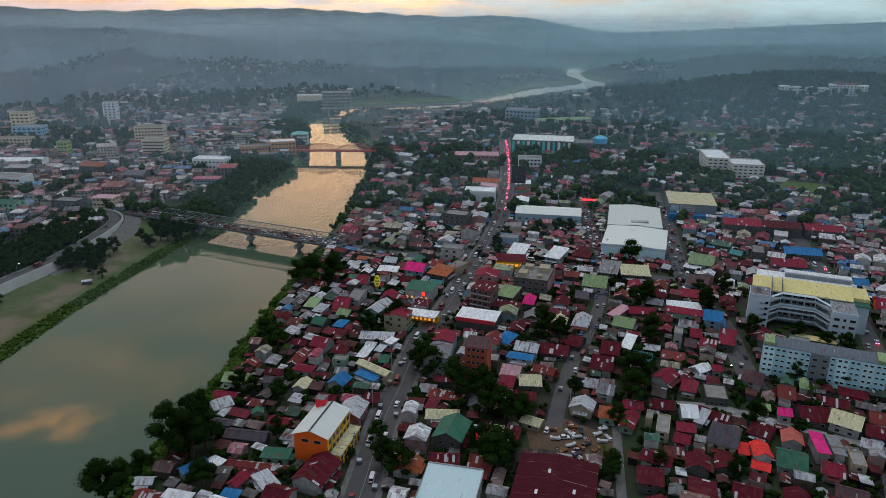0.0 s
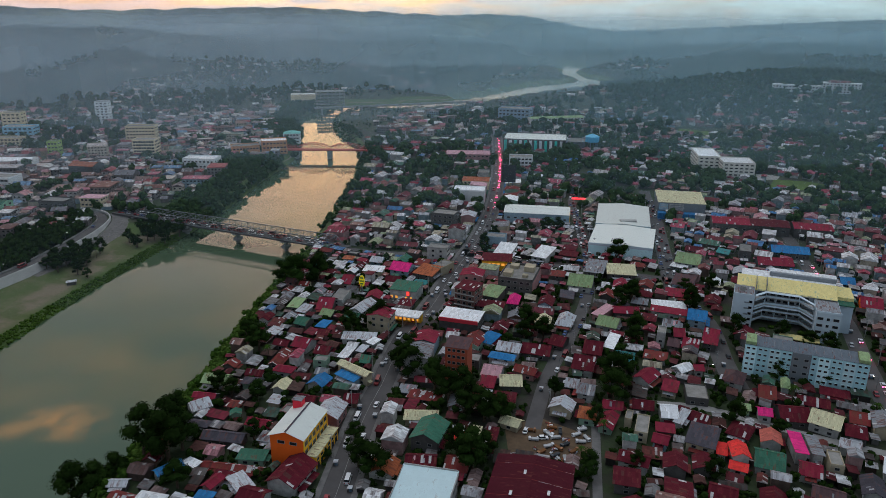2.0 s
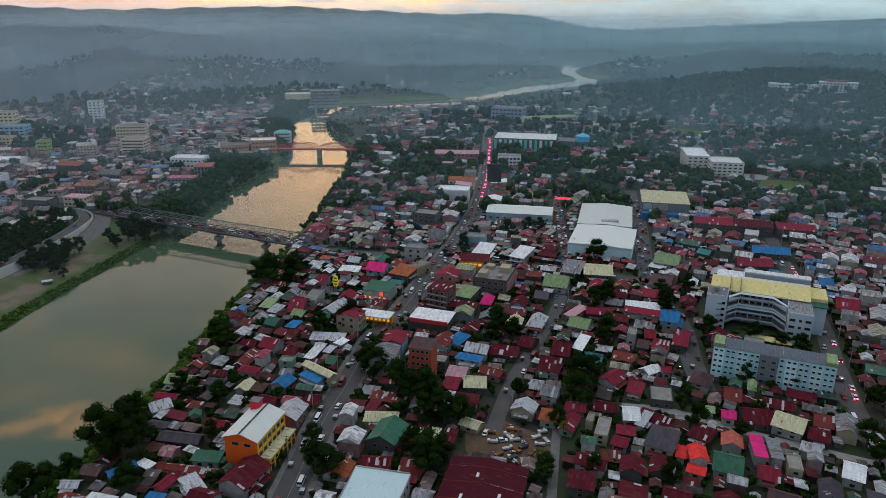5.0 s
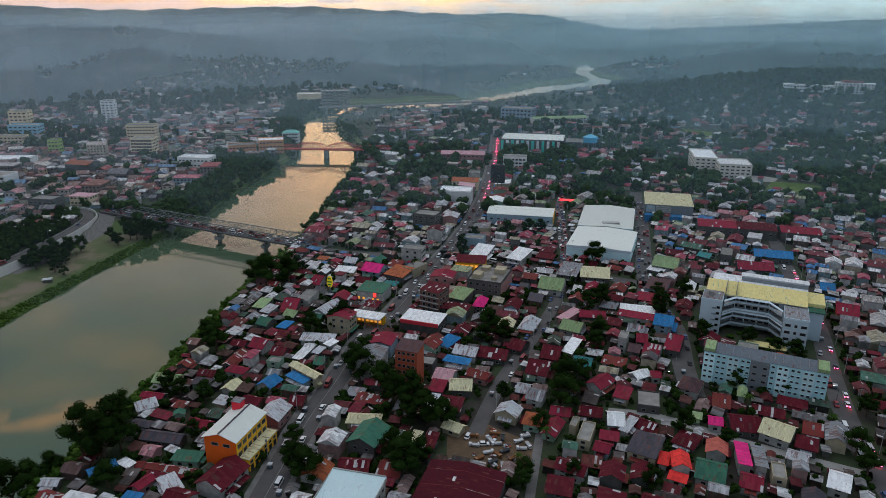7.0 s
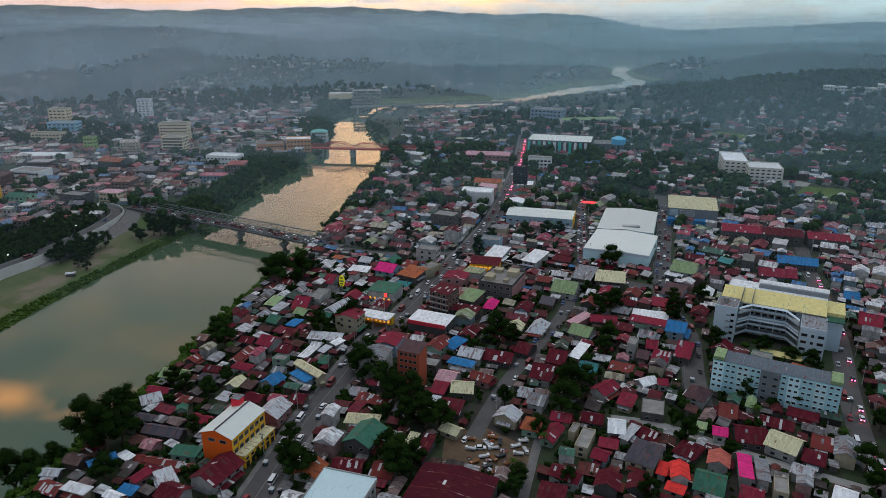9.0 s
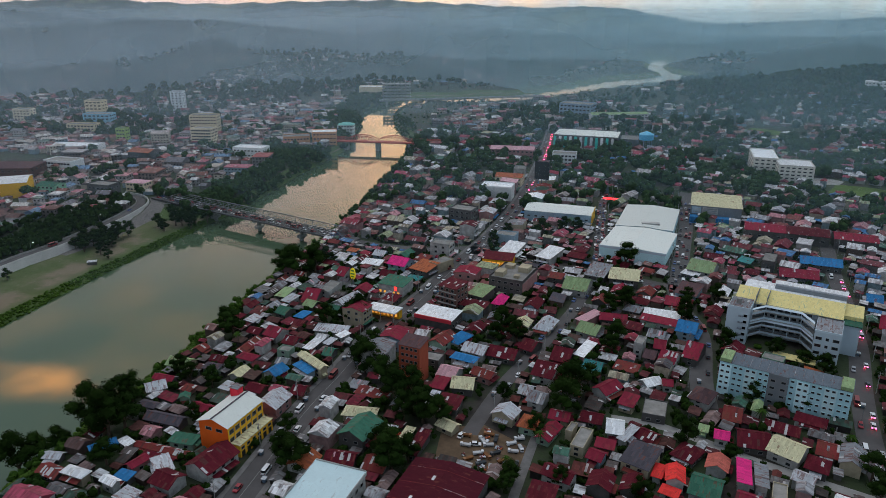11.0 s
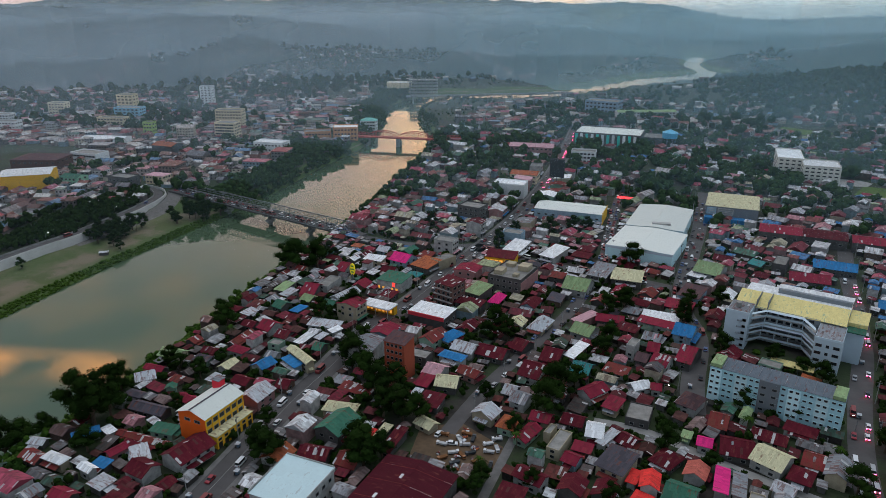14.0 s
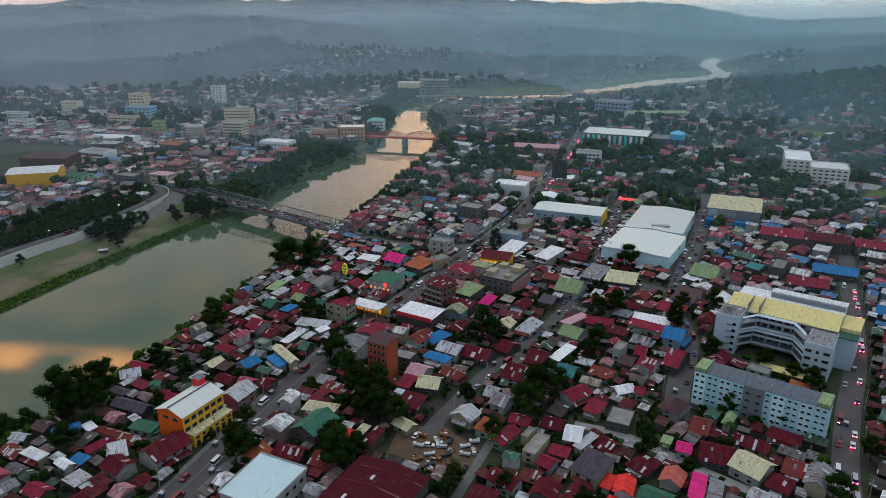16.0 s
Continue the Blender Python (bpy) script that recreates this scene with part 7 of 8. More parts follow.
def woods():
    g = np.random.RandomState(9)
    # river banks: scrub and trees along the water
    n = 15000
    x, y = g.uniform(-330, -20, n), g.uniform(150, 1250, n)
    d = to_path(x, y, RIVER)
    left = x < np.interp(y, RIVER[RIVER[:, 1] < 1190, 1], RIVER[RIVER[:, 1] < 1190, 0])
    thick = np.where(left, np.where(y > 515, 46 + 18 * np.sin(y / 37.0), 7), np.where(y < 480, 13, 12 + 8 * np.sin(y / 29.0)))
    keep = (d > -0.5) & (d < thick) & ~((y > 455) & (y < 545) & (np.abs((y - 535) + 0.43 * (x + 232)) < 9))
    keep &= ~((x > -236) & (x < -160) & (y > 765) & (y < 825))
    keep &= ~(left & (y < 515) & (d > 4.5)) & ~(left & (x < -212) & (y < 580))
    x, y, d, left = x[keep], y[keep], d[keep], left[keep]
    r = np.where(left & (y > 515), g.uniform(2.5, 5.0, len(x)), np.where(left, g.uniform(0.7, 1.5, len(x)), g.uniform(1.3, 3.0, len(x))))
    near = (y < 520) & (left | (g.rand(len(x)) < 0.4))
    far_off = y >= 520
    fringe = []
    for side, y0, y1, deep, count, lo, hi in ((-1, 150, 520, 7.0, 2600, 0.5, 1.25), (1, 160, 500, 13.0, 2600, 0.7, 1.9)):
        yy = g.uniform(y0, y1, count)
        cx, hw = (np.interp(yy, RIVER[RIVER[:, 1] < 1190, 1], RIVER[RIVER[:, 1] < 1190, k]) for k in (0, 2))
        fringe.append((cx + side * (hw + g.uniform(-0.4, deep, count)), yy, g.uniform(lo, hi, count)))
    bx, by, br = (np.concatenate(q) for q in zip(*fringe))
    clear = np.abs((by - 535) + 0.43 * (bx + 232)) > 9
    bx, by, br = bx[clear], by[clear], br[clear]
    joined_trees("bank_creepers", "low green creepers and tall grass covering the river bank", bx, by, land(bx, by) - 0.5, br, 12, 26, GRASSY, 1, 0.7)
    joined_trees("bank_shrubs", "thick green shrubs and creepers along the river bank", x[near], y[near], land(x[near], y[near]) - 0.3, r[near], 1, 50, SHRUB)
    joined_trees("bank_trees", "dense trees along the far river banks", x[far_off], y[far_off], land(x[far_off], y[far_off]), r[far_off], 2, 40, HAZED_LEAF)
    # the grove between the flood wall and the first houses across the river
    n = 800
    x, y = g.uniform(-312, -257, n), g.uniform(330, 545, n)
    out = to_path(x, y, ROADS["promenade"][0], 4.5)
    ok = (out > 2.5) & (x < np.interp(y, (330, 400, 445, 500, 530), (-283, -264, -256, -255, -262))) & (waves(x, y, 70, 14) > -0.45)
    joined_trees("promenade_grove", "dark grove of trees behind the riverside road", x[ok], y[ok], land(x[ok], y[ok]), g.uniform(2.2, 4.2, ok.sum()), 7, 50)
    # trees between the houses
    n = 16000
    x, y = g.uniform(-412, 530, n), g.uniform(170, 890, n)
    i, j = ((x - GX) / CELL).astype(int), ((y - GY) / CELL).astype(int)
    room = ~taken[i, j] & ~taken[np.minimum(i + 1, NX - 1), j] & ~taken[i, np.minimum(j + 1, NY - 1)] & (to_path(x, y, RIVER) > 12)
    room &= ~((x < -200) & (y < 520))
    x, y = x[room], y[room]
    keep = (y < 520) & (x > -100) | (g.rand(len(x)) < np.where(x < -100, 0.16, 0.45))
    x, y = x[keep], y[keep]
    r = np.where(y < 520, g.uniform(1.2, 3.3, len(x)), g.uniform(3.4, 7.0, len(x)))
    a = y < 520
    joined_trees("yard_trees", "small garden trees and bushes between the houses", x[a], y[a], land(x[a], y[a]), r[a], 3, 60)
    joined_trees("street_trees", "leafy trees standing between the town houses", x[~a], y[~a], land(x[~a], y[~a]), r[~a], 4, 44, HAZED_LEAF, 4)
    # bushes and saplings that fill the back yards
    n = 11000
    x, y = g.uniform(-112, 235, n), g.uniform(165, 470, n)
    i, j = ((x - GX) / CELL).astype(int), ((y - GY) / CELL).astype(int)
    ok = ~taken[i, j] & (to_path(x, y, RIVER) > 11) & ~((x > 34) & (x < 66) & (y > 222) & (y < 247)) & (g.rand(n) < 0.75)
    x, y = x[ok], y[ok]
    joined_trees("yard_bushes", "dark green bushes and saplings in the back yards", x, y, land(x, y) - 0.3, g.uniform(0.9, 2.2, len(x)), 8, 36, LEAF, 2)
    # woods further out
    n = 52000
    x, y = g.uniform(-2300, 1800, n), 800 + 2600 * g.rand(n) ** 1.3
    z = land(x, y)
    keep = (to_path(x, y, RIVER) > 14) & ~((x > -418) & (x < 535) & (y < 892)) & (x < 0.66 * y + 100) & (x > -0.9 * y - 100) & (np.hypot(x - FIELD[0], y - FIELD[1]) > FIELD[2])
    keep &= g.rand(n) < np.where(z > 14, 1.0, 0.30 + 0.55 * (waves(x, y, 260, 31) > 0.0))
    x, y, z = x[keep], y[keep], z[keep]
    near_water = np.clip(to_path(x, y, RIVER) / 170, 0.28, 1)
    # the close-grown forest of the near hill
    u, w = g.uniform(330, 1150, 7000), g.uniform(860, 1800, 7000)
    q = land(u, w)
    on = (q > 5) & (np.hypot(u - FIELD[0], w - FIELD[1]) > FIELD[2]) & (np.hypot((u - 606) * 0.88 - (w - 1150) * 0.47, (u - 606) * 0.47 + (w - 1150) * 0.88 + 12) > 14)
    on &= ~((np.abs((u - 606) * 0.883 - (w - 1150) * 0.469) < 84) & (np.abs((u - 606) * 0.469 + (w - 1150) * 0.883 + 14) < 26))
    joined_trees("hill_forest", "close dark forest on the hill below the hotel", u[on], w[on], q[on] - 0.5, g.uniform(4.0, 7.0, on.sum()), 6, 16, FOREST, 1)
    joined_trees("far_woods", "wooded slopes and groves fading into the haze", x, y, z - 0.5, g.uniform(4.5, 8.5, len(x)) * near_water, 5, 7, FOREST, 1)


plant_trees()
town_houses()
woods()

# ---- bridges and promenade ----


def truss_bridge():
    a, b = Vector((-231, 538.5, 2.0)), Vector((-61, 461.5, 2.0))
    d = b - a
    n, length, turn = 34, d.length, math.degrees(math.atan2(d.y, d.x))
    root = thing("truss_bridge", "grey steel truss road bridge crowded with traffic", "bridge", pose(a.x, a.y, a.z, 0, 0, turn))
    p = length / n
    part("deck", Solid().box(-22, -5.0, -1.2, length + 6, 5.0, 0, ASPHALT), root, "asphalt road deck")
    for side in (-5.2, 5.2):
        for z, name in ((0.1, "bottom_chord"), (5.6, "top_chord")):
            lo, hi = (0, length) if z < 1 else (p, length - p)
            part(name, Solid().box(lo, side - 0.22, z - 0.25, hi, side + 0.22, z + 0.25, STEEL), root)
        post = Solid().box(-0.16, -0.16, 0, 0.16, 0.16, 5.6, STEEL).mesh("post")
        up = Solid().bar((0, 0, 0), (p, 0, 5.6), 0.28, 0.28, STEEL).mesh("brace")
        down = Solid().bar((0, 0, 5.6), (p, 0, 0), 0.28, 0.28, STEEL).mesh("brace")
        for i in range(n):
            if i:
                part("post", post, root, at=pose(p * i, side, 0))
            part("brace", up if i % 2 == 0 else down, root, at=pose(p * i, side, 0))
    for i in range(1, n):
        part("cross_beam", Solid().box(p * i - 0.14, -5.2, 5.5, p * i + 0.14, 5.2, 5.8, STEEL), root)
    for f in (0.0, 0.27, 0.53, 0.76, 1.0):
        pier = part("pier", Solid().box(length * f - 0.7, -1.6, -9.5, length * f + 0.7, 1.6, -2.0, CONCRETE), root, "weathered concrete pier")
        part("pier_head", Solid().box(length * f - 1.4, -5.4, -2.0, length * f + 1.4, 5.4, -1.2, CONCRETE), pier)
        if 0.2 < f < 0.9:
            c = length * f
            v = [(c + math.cos(k * math.pi / 3) * 2.8, math.sin(k * math.pi / 3) * 4.4, z) for z in (-7.0, -5.2) for k in range(6)]
            part("pile_cap", Solid().add(v, [(k, (k + 1) % 6, 6 + (k + 1) % 6, 6 + k) for k in range(6)] + [tuple(range(6, 12)), tuple(range(5, -1, -1))], CONCRETE), pier, "six-sided concrete pile cap")
    return a, b


def red_bridge():
    a, b = Vector((-157, 809, 3.0)), Vector((-82, 807, 3.0))
    turn = math.degrees(math.atan2(b.y - a.y, b.x - a.x))
    root = thing("arch_bridge", "red steel bridge with two curved trusses on a concrete pier", "bridge", pose(a.x, a.y, a.z, 0, 0, turn))
    part("deck", Solid().box(-40, -4.2, -1.4, 118, 4.2, 0, RED_STEEL), root)
    for x0, x1, h in ((0, 37, 6.8), (38, 75, 6.8), (-34, -1, 3.6), (76, 110, 3.6)):
        n = 9
        for side in (-4.4, 4.4):
            rise = lambda s: (2.0 + (h - 2.0) * math.sin(math.pi * s) ** 0.7) if h > 5 else h
            chord = Solid()
            for i in range(n):
                s0, s1 = i / n, (i + 1) / n
                chord.bar((x0 + (x1 - x0) * s0, side, rise(s0)), (x0 + (x1 - x0) * s1, side, rise(s1)), 0.6, 0.6, RED_STEEL)
            part("arch_chord", chord, root)
            for i in range(n + 1):
                s0 = i / n
                x = x0 + (x1 - x0) * s0
                part("hanger", Solid().box(x - 0.2, side - 0.2, 0, x + 0.2, side + 0.2, rise(s0), RED_STEEL), root)
                if 0 < i < n:
                    part("brace", Solid().bar((x, side, 0), (x0 + (x1 - x0) * (i + 1) / n, side, rise((i + 1) / n)), 0.3, 0.3, RED_STEEL), root)
    for x in (-38, -0.5, 37.5, 75.5, 112):
        part("pier", Solid().box(x - 2.2, -4.6, -12, x + 2.2, 4.6, -1.4, CONCRETE), root, "concrete pier")


def far_bridge():
    root = thing("beam_bridge", "long pale concrete beam bridge over the river bend", "bridge", pose(-195, 1150, 4, 0, 0, 20.5))
    part("deck", Solid().box(0, -4.5, -1.5, 285, 4.5, 0, CONCRETE), root)
    for side in (-4.5, 4.3):
        part("parapet", Solid().box(0, side, 0, 285, side + 0.2, 1.0, WALL["white"]), root)
    for i in range(9):
        part("pier", Solid().box(10 + 33 * i, -3.5, -13, 12.5 + 33 * i, 3.5, -1.5, CONCRETE), root)


# ---- vehicles ----


def car_meshes(name, colour, l, w, h, nose, tail, boxy):
    """Body with rounded shoulders, dark glasshouse, wheels and lights; length along x."""
    paint = plain(name + "_paint", colour, 0.35)
    s = Solid()
    hood = h * 0.52
    prof = [(-l / 2, 0.35), (l / 2, 0.35), (l / 2, hood * 0.8), (l / 2 - 0.15, hood), (l / 2 - nose, hood + 0.05), (-l / 2 + tail, hood + 0.05), (-l / 2, hood)]
    n = len(prof)
    v = [(x, y * (w / 2), z) for y in (-1, 1) for x, z in prof]
    s.add(v, [(i, (i + 1) % n, n + (i + 1) % n, n + i) for i in range(n)] + [tuple(range(n))[::-1], tuple(range(n, 2 * n))], paint)
    g = Solid()
    f0, r0 = l / 2 - nose, -l / 2 + tail
    slope = 0.15 if boxy else 0.65
    bot, top = hood + 0.04, h
    q = [(r0, bot), (f0, bot), (f0 - slope, top - 0.08), (r0 + slope * 0.6, top - 0.08)]
    v = [(x, y * (w / 2 - (0.08 if z == bot else 0.2)), z) for y in (-1, 1) for x, z in q]
    g.add(v, [(0, 1, 5, 4), (1, 2, 6, 5), (2, 3, 7, 6), (3, 0, 4, 7), (0, 3, 2, 1), (4, 5, 6, 7)], GLASS)
    s.box(r0 + slope * 0.6, -w / 2 + 0.18, top - 0.1, f0 - slope, w / 2 - 0.18, top, paint)
    wheel = Solid().tube((0, -0.11, 0), (0, 0.11, 0), 0.33, 0.33, RUBBER, 12).mesh("wheel")
    return s.mesh("body"), g.mesh("glasshouse"), wheel, l, w, hood


def make_car(name, label, colour, l=4.4, w=1.75, h=1.5, nose=1.1, tail=0.5, boxy=False, lit=False):
    body, glass, wheel, l, w, hood = car_meshes(name, colour, l, w, h, nose, tail, boxy)
    root = thing(name, label, "truck" if "truck" in name else "van" if "van" in name else "car", pose(0, 0, -60), "street traffic")
    part("body", body, root)
    part("glasshouse", glass, root)
    for x in (-l * 0.31, l * 0.31):
        for y in (-w / 2 + 0.1, w / 2 - 0.1):
            part("wheel", wheel, root, at=pose(x, y, 0.33))
    for y in (-w / 2 + 0.25, w / 2 - 0.25):
        part("tail_light", Solid().box(-l / 2 - 0.03, y - (0.22 if lit else 0.16), hood * 0.55, -l / 2 + 0.01, y + (0.22 if lit else 0.16), hood * 0.98, RED_LIGHT if lit else RED_LENS), root, "lit red tail light" if lit else "red tail light")
    return root


RED_LENS = plain("unlit_tail_light", (0.35, 0.01, 0.015), 0.3)
CARS = [make_car("car", "white sedan on the street", (0.75, 0.76, 0.77)), make_car("car", "silver-grey car on the street", (0.32, 0.33, 0.35)), make_car("car", "dark red car on the street", (0.30, 0.02, 0.03)), make_car("car", "black car on the street", (0.02, 0.02, 0.025)),
        make_car("van", "white passenger van on the street", (0.72, 0.73, 0.74), 5.2, 1.9, 2.2, 0.7, 0.1, True), make_car("car", "blue car on the street", (0.05, 0.10, 0.25)), make_car("van", "dark red jeepney with long body", (0.22, 0.03, 0.03), 6.2, 2.0, 2.5, 1.3, 0.1, True)]


LIT = [make_car("car", "white car queueing with its tail lights on", (0.70, 0.71, 0.72), lit=True), make_car("car", "dark car queueing with its tail lights on", (0.05, 0.05, 0.06), lit=True), make_car("van", "silver van queueing with its tail lights on", (0.40, 0.41, 0.42), 5.2, 1.9, 2.2, 0.7, 0.1, True, True)]


def make_truck(name, label, colour):
    root = thing(name, label, "truck", pose(0, 0, -60), "parked trucks")
    paint = plain("truck_cab_paint", colour, 0.5)
    cab = part("cab", Solid().box(1.9, -1.15, 0.7, 3.6, 1.15, 2.7, paint), root)
    part("windscreen", Solid().box(3.6, -1.0, 1.7, 3.64, 1.0, 2.5, GLASS), cab)
    part("chassis", Solid().box(-3.6, -0.5, 0.6, 3.5, 0.5, 0.9, STEEL), root)
    part("load_bed", Solid().box(-3.7, -1.2, 0.9, 1.6, 1.2, 2.1, surface("worn_truck_bed", tuple(c * 0.7 for c in colour))), root)
    wheel = Solid().tube((0, -0.15, 0), (0, 0.15, 0), 0.48, 0.48, RUBBER, 12).mesh("wheel")
    for x in (-2.6, -1.4, 2.6):
        for y in (-1.0, 1.0):
            part("wheel", wheel, root, at=pose(x, y, 0.48))
    return root


TRUCKS = [make_truck("truck", "faded orange dump truck parked in the dirt yard", (0.30, 0.13, 0.05)), make_truck("truck", "white flatbed truck parked in the dirt yard", (0.68, 0.69, 0.70)), make_truck("truck", "dark grey truck parked in the dirt yard", (0.07, 0.08, 0.09))]


def make_tricycle():
    """A motorcycle taxi: bike, roofed sidecar and three wheels."""
    root = thing("tricycle", "motor tricycle with a roofed sidecar", "tricycle", pose(0, 0, -60), "street traffic")
    part("sidecar", Solid().box(-0.8, -1.1, 0.35, 0.7, -0.1, 1.0, plain("sidecar_paint", (0.10, 0.16, 0.22), 0.5)), root)
    part("canopy", Solid().box(-1.0, -1.2, 1.65, 0.9, 0.55, 1.75, ROOF["silver"]), root)
    for x, y in ((-0.75, -1.05), (0.65, 0.45)):
        part("canopy_post", Solid().box(x - 0.03, y - 0.03, 0.5, x + 0.03, y + 0.03, 1.65, STEEL), root)
    part("motorcycle", Solid().box(-0.9, 0.15, 0.45, 0.75, 0.4, 0.95, plain("bike_black", (0.03, 0.03, 0.035), 0.4)), root)
    wheel = Solid().tube((0, -0.06, 0), (0, 0.06, 0), 0.28, 0.28, RUBBER, 10).mesh("wheel")
    for x, y in ((-0.75, 0.27), (0.75, 0.27), (-0.2, -1.15)):
        part("wheel", wheel, root, at=pose(x, y, 0.28))
    return root


TRIKE = make_tricycle()


def along(name, lane, start, stop, gap, rng, flip=False, keep=1.0, stock=None):
    """Vehicles in a row along a street, in one lane."""
    path = ROADS[name][0]
    seg = np.hypot(*np.diff(path, axis=0).T)
    run = np.concatenate([[0], np.cumsum(seg)])
    s = start
    while s < min(stop, run[-1] - 1):
        if rng.random() < keep:
            x, y = np.interp(s, run, path[:, 0]), np.interp(s, run, path[:, 1])
            x2, y2 = np.interp(s + 2, run, path[:, 0]), np.interp(s + 2, run, path[:, 1])
            a = math.atan2(y2 - y, x2 - x)
            off = lane + rng.uniform(-0.3, 0.3)
            at = pose(x - math.sin(a) * off, y + math.cos(a) * off, max(land_at(x, y), -0.1) + (0.9 if name == "promenade" else 0.05), 0, 0, math.degrees(a) + (180 if flip else 0))
            copy_thing(rng.choice(stock or CARS), at)
        s += gap * rng.uniform(0.75, 1.5)


def traffic():
    rng = random.Random(23)
    along("main", -2.4, 130, 330, 26, rng)
    along("main", 2.4, 140, 330, 22, rng, True)
    along("main", -2.4, 330, 520, 12, rng)
    along("main", 2.4, 330, 520, 14, rng, True)
    along("main", -1.6, 520, 1080, 14, rng, stock=LIT)
    along("main", 2.6, 540, 800, 30, rng, True)
    along("second", -2.7, 40, 330, 13, rng, keep=0.8)
    along("second", 2.7, 90, 330, 15, rng, True, 0.8)
    along("market", -3.2, 30, 330, 12, rng, keep=0.8)
    along("market", 3.2, 30, 330, 12, rng, True, 0.8)
    along("school", -2.4, 40, 260, 10, rng, keep=0.8, stock=LIT)
    along("school", 2.6, 20, 260, 22, rng, True)
    along("second", -1.2, 190, 390, 8, rng)
    along("second", 1.4, 200, 390, 14, rng, True)
    along("market", -0.4, 120, 330, 16, rng)
    along("cross", -1.8, 10, 120, 9, rng)
    for name, lo, hi, gap, off in (("main", 120, 420, 34, -4.0), ("main", 130, 420, 38, 4.0), ("second", 30, 300, 34, 0.6), ("market", 20, 250, 30, 1.6), ("school", 20, 200, 36, 0.4)):
        along(name, off, lo, hi, gap, rng, rng.random() < 0.5, stock=[TRIKE])
    along("cross", 1.8, 10, 120, 11, rng, True)
    along("promenade", 1.6, 20, 420, 70, rng)
    # queue over the bridge
    a, b = Vector((-231, 538.5, 2.0)), Vector((-61, 461.5, 2.0))
    d = (b - a).normalized()
    turn = math.degrees(math.atan2(d.y, d.x))
    for lane, flip, gap in ((-2.3, 0, 7.8), (2.3, 180, 8.6)):
        s = -15.0
        while s < 186:
            p = a + d * s + Vector((-d.y, d.x, 0)) * lane
            copy_thing(rng.choice(CARS + [CARS[2], CARS[4], CARS[0]]), pose(p.x, p.y, 2.0, 0, 0, turn + flip))
            s += gap * rng.uniform(0.8, 1.3)
    # the truck yard
    spots = []
    while len(spots) < 18:
        x, y = rng.uniform(44, 65), rng.uniform(221, 245)
        if min((math.hypot(x - a, y - b) for a, b in spots), default=9) > 3.1:
            spots.append((x, y))
            copy_thing(rng.choice(TRUCKS), pose(x, y, 0.03, 0, 0, rng.choice((15, 105, 195, 285)) + rng.uniform(-25, 25)) @ Matrix.Scale(0.55, 4))
    for k in range(14):
        heap, size = Solid(), rng.uniform(0.7, 1.5)
        for i in range(9):
            a, b, c = (rng.uniform(0.15, 0.6) * size for _ in range(3))
            heap.box(-a, -b, -c * 0.4, a, b, c * 0.4, ROOF[rng.choice(("rust", "orange", "grey", "dark", "brown", "silver", "white"))], pose(rng.uniform(-1, 1) * size, rng.uniform(-1, 1) * size, rng.uniform(0.1, 0.6) * size, rng.uniform(-25, 25), rng.uniform(-25, 25), rng.uniform(0, 180)))
        single("scrap_heap", heap, "heap of rusty scrap metal in the dirt yard", "scrap", at=pose(rng.uniform(36, 66), rng.uniform(220, 246), 0.05), group="scrap heaps")
    for x, y, turn in ((42, 241, 70), (48, 236, 5), (-17, 224, 70), (-14, 228, 80), (-13, 222, 75), (-10, 219, 75)):
        copy_thing(CARS[0], pose(x, y, 0.03, 0, 0, turn))


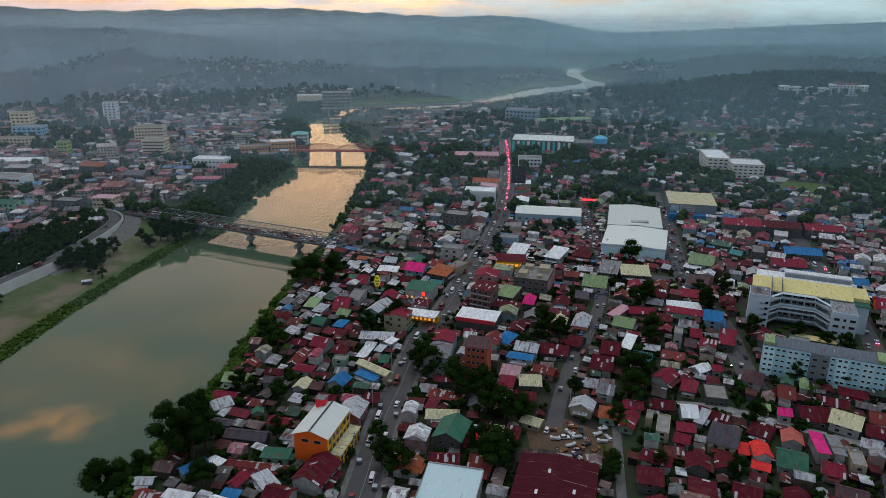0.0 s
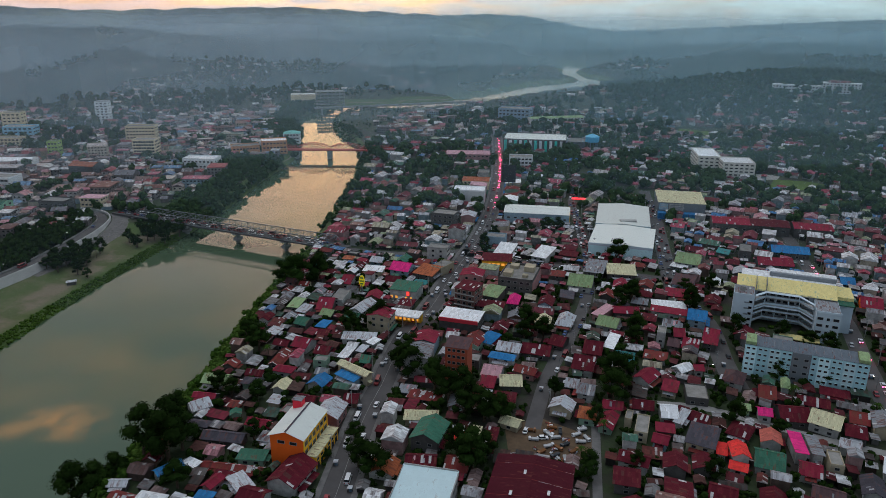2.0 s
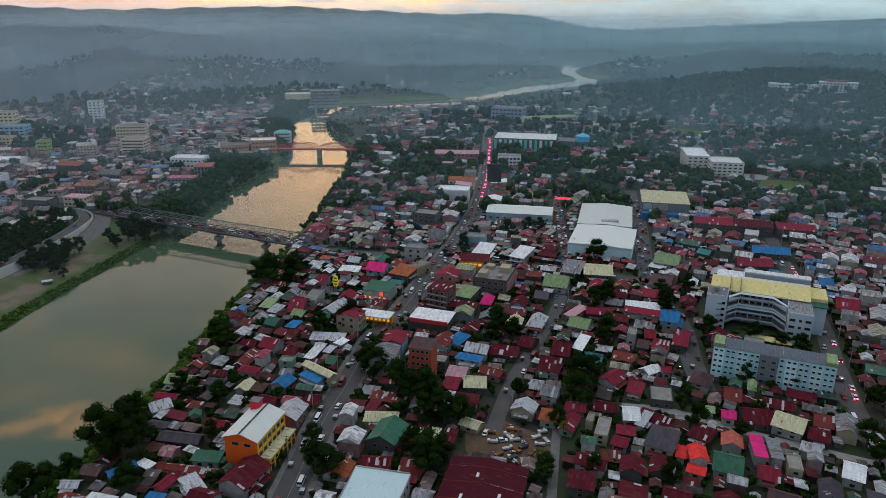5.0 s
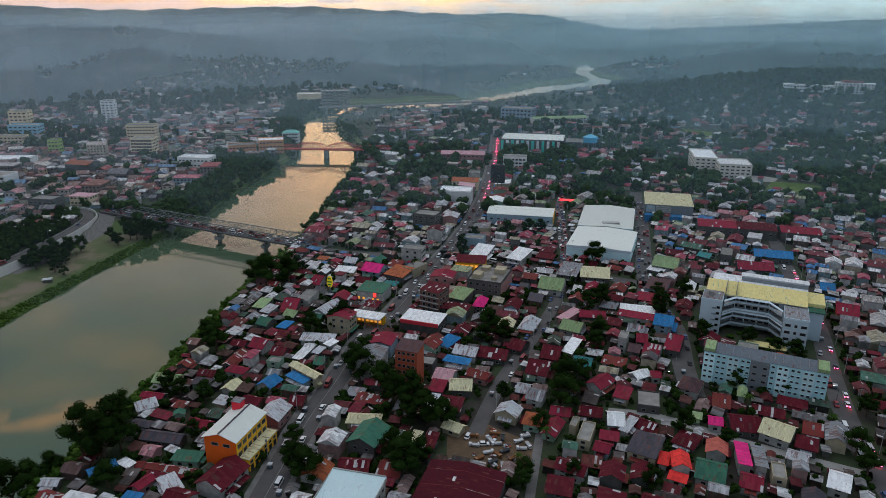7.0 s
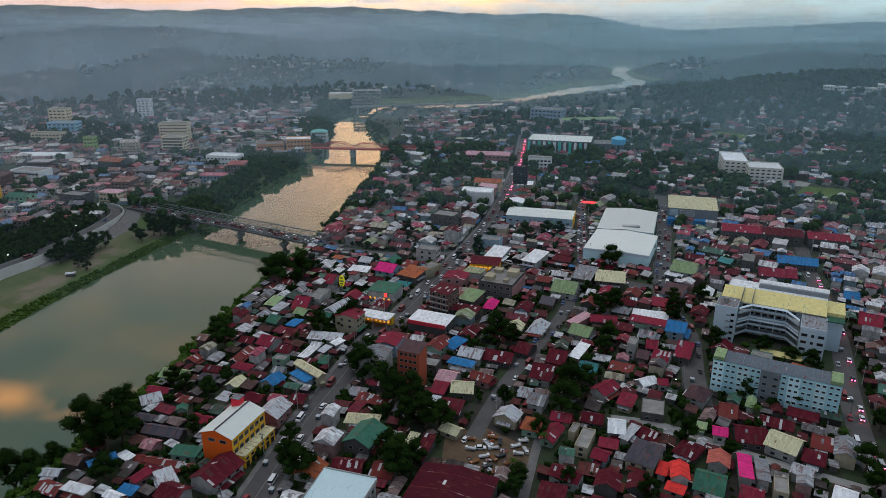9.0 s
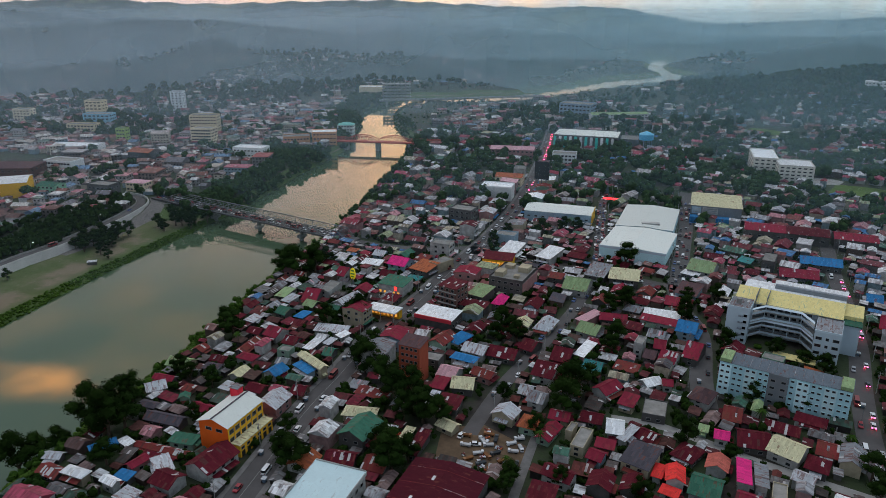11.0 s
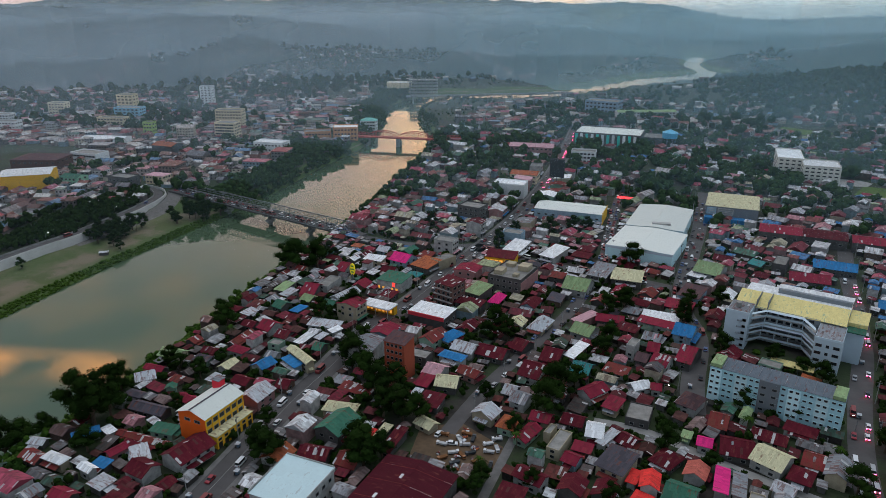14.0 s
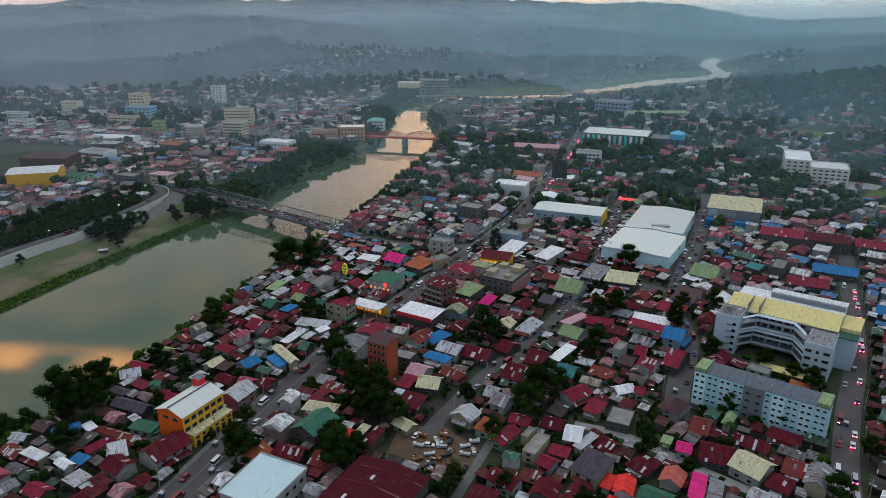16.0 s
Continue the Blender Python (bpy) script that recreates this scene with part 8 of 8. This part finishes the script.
def poles():
    """Utility poles with cross-arms along the streets."""
    pole = thing("utility_pole", "grey utility pole with cross-arm beside the street", "pole", pose(0, 0, -60), "street poles")
    part("shaft", Solid().tube((0, 0, -0.5), (0, 0, 10.5), 0.17, 0.11, CONCRETE, 8), pole)
    part("cross_arm", Solid().box(-1.1, -0.07, 9.6, 1.1, 0.07, 9.75, STEEL), pole)
    part("transformer", Solid().tube((0.35, 0, 7.8), (0.35, 0, 8.8), 0.24, 0.24, STEEL, 8), pole)
    for name, off, gap in (("main", 6.3, 32), ("second", -4.8, 30), ("market", 5.8, 34), ("school", -5.3, 32)):
        path = ROADS[name][0]
        seg = np.hypot(*np.diff(path, axis=0).T)
        run = np.concatenate([[0], np.cumsum(seg)])
        for s in np.arange(100 if name == "main" else 15, min(run[-1], 480), gap):
            x, y = np.interp(s, run, path[:, 0]), np.interp(s, run, path[:, 1])
            x2, y2 = np.interp(s + 2, run, path[:, 0]), np.interp(s + 2, run, path[:, 1])
            a = math.atan2(y2 - y, x2 - x)
            copy_thing(pole, pose(x - math.sin(a) * off, y + math.cos(a) * off, 0.1, 0, 0, math.degrees(a) + 90))
    for o in (pole, *pole.children_recursive):
        bpy.data.objects.remove(o)


def street_lamps():
    """Lit lamps on curved arms beside the riverside road and the streets."""
    lamp = thing("street_lamp", "lit street lamp on a slim grey pole", "street lamp", pose(0, 0, -60), "street lamps")
    part("pole", Solid().tube((0, 0, -0.5), (0, 0, 7.5), 0.11, 0.07, STEEL, 8), lamp)
    part("arm", Solid().tube((0, 0, 7.4), (1.6, 0, 7.9), 0.06, 0.05, STEEL, 6), lamp)
    head = part("lamp_head", Solid().box(1.3, -0.18, 7.85, 2.2, 0.18, 8.02, STEEL), lamp)
    part("lens", Solid().box(1.4, -0.15, 7.72, 2.15, 0.15, 7.85, WHITE_LIGHT), head, "glowing white lens")
    for x, y, z, turn in STREET_LAMPS:
        copy_thing(lamp, pose(x, y, z, 0, 0, turn))
    for o in (*lamp.children_recursive, lamp):
        bpy.data.objects.remove(o)


STREET_LAMPS = [(-259, 405, 0.9, 20), (197.4, 271.8, 0.0, 160), (128.0, 283.0, 0.0, -30), (-252.5, 470, 0.9, 10)]
street_lamps()
truss_bridge()
red_bridge()
far_bridge()
traffic()
poles()
for made in (*CARS, *LIT, *TRUCKS, TRIKE):
    for o in (*made.children_recursive, made):
        bpy.data.objects.remove(o)
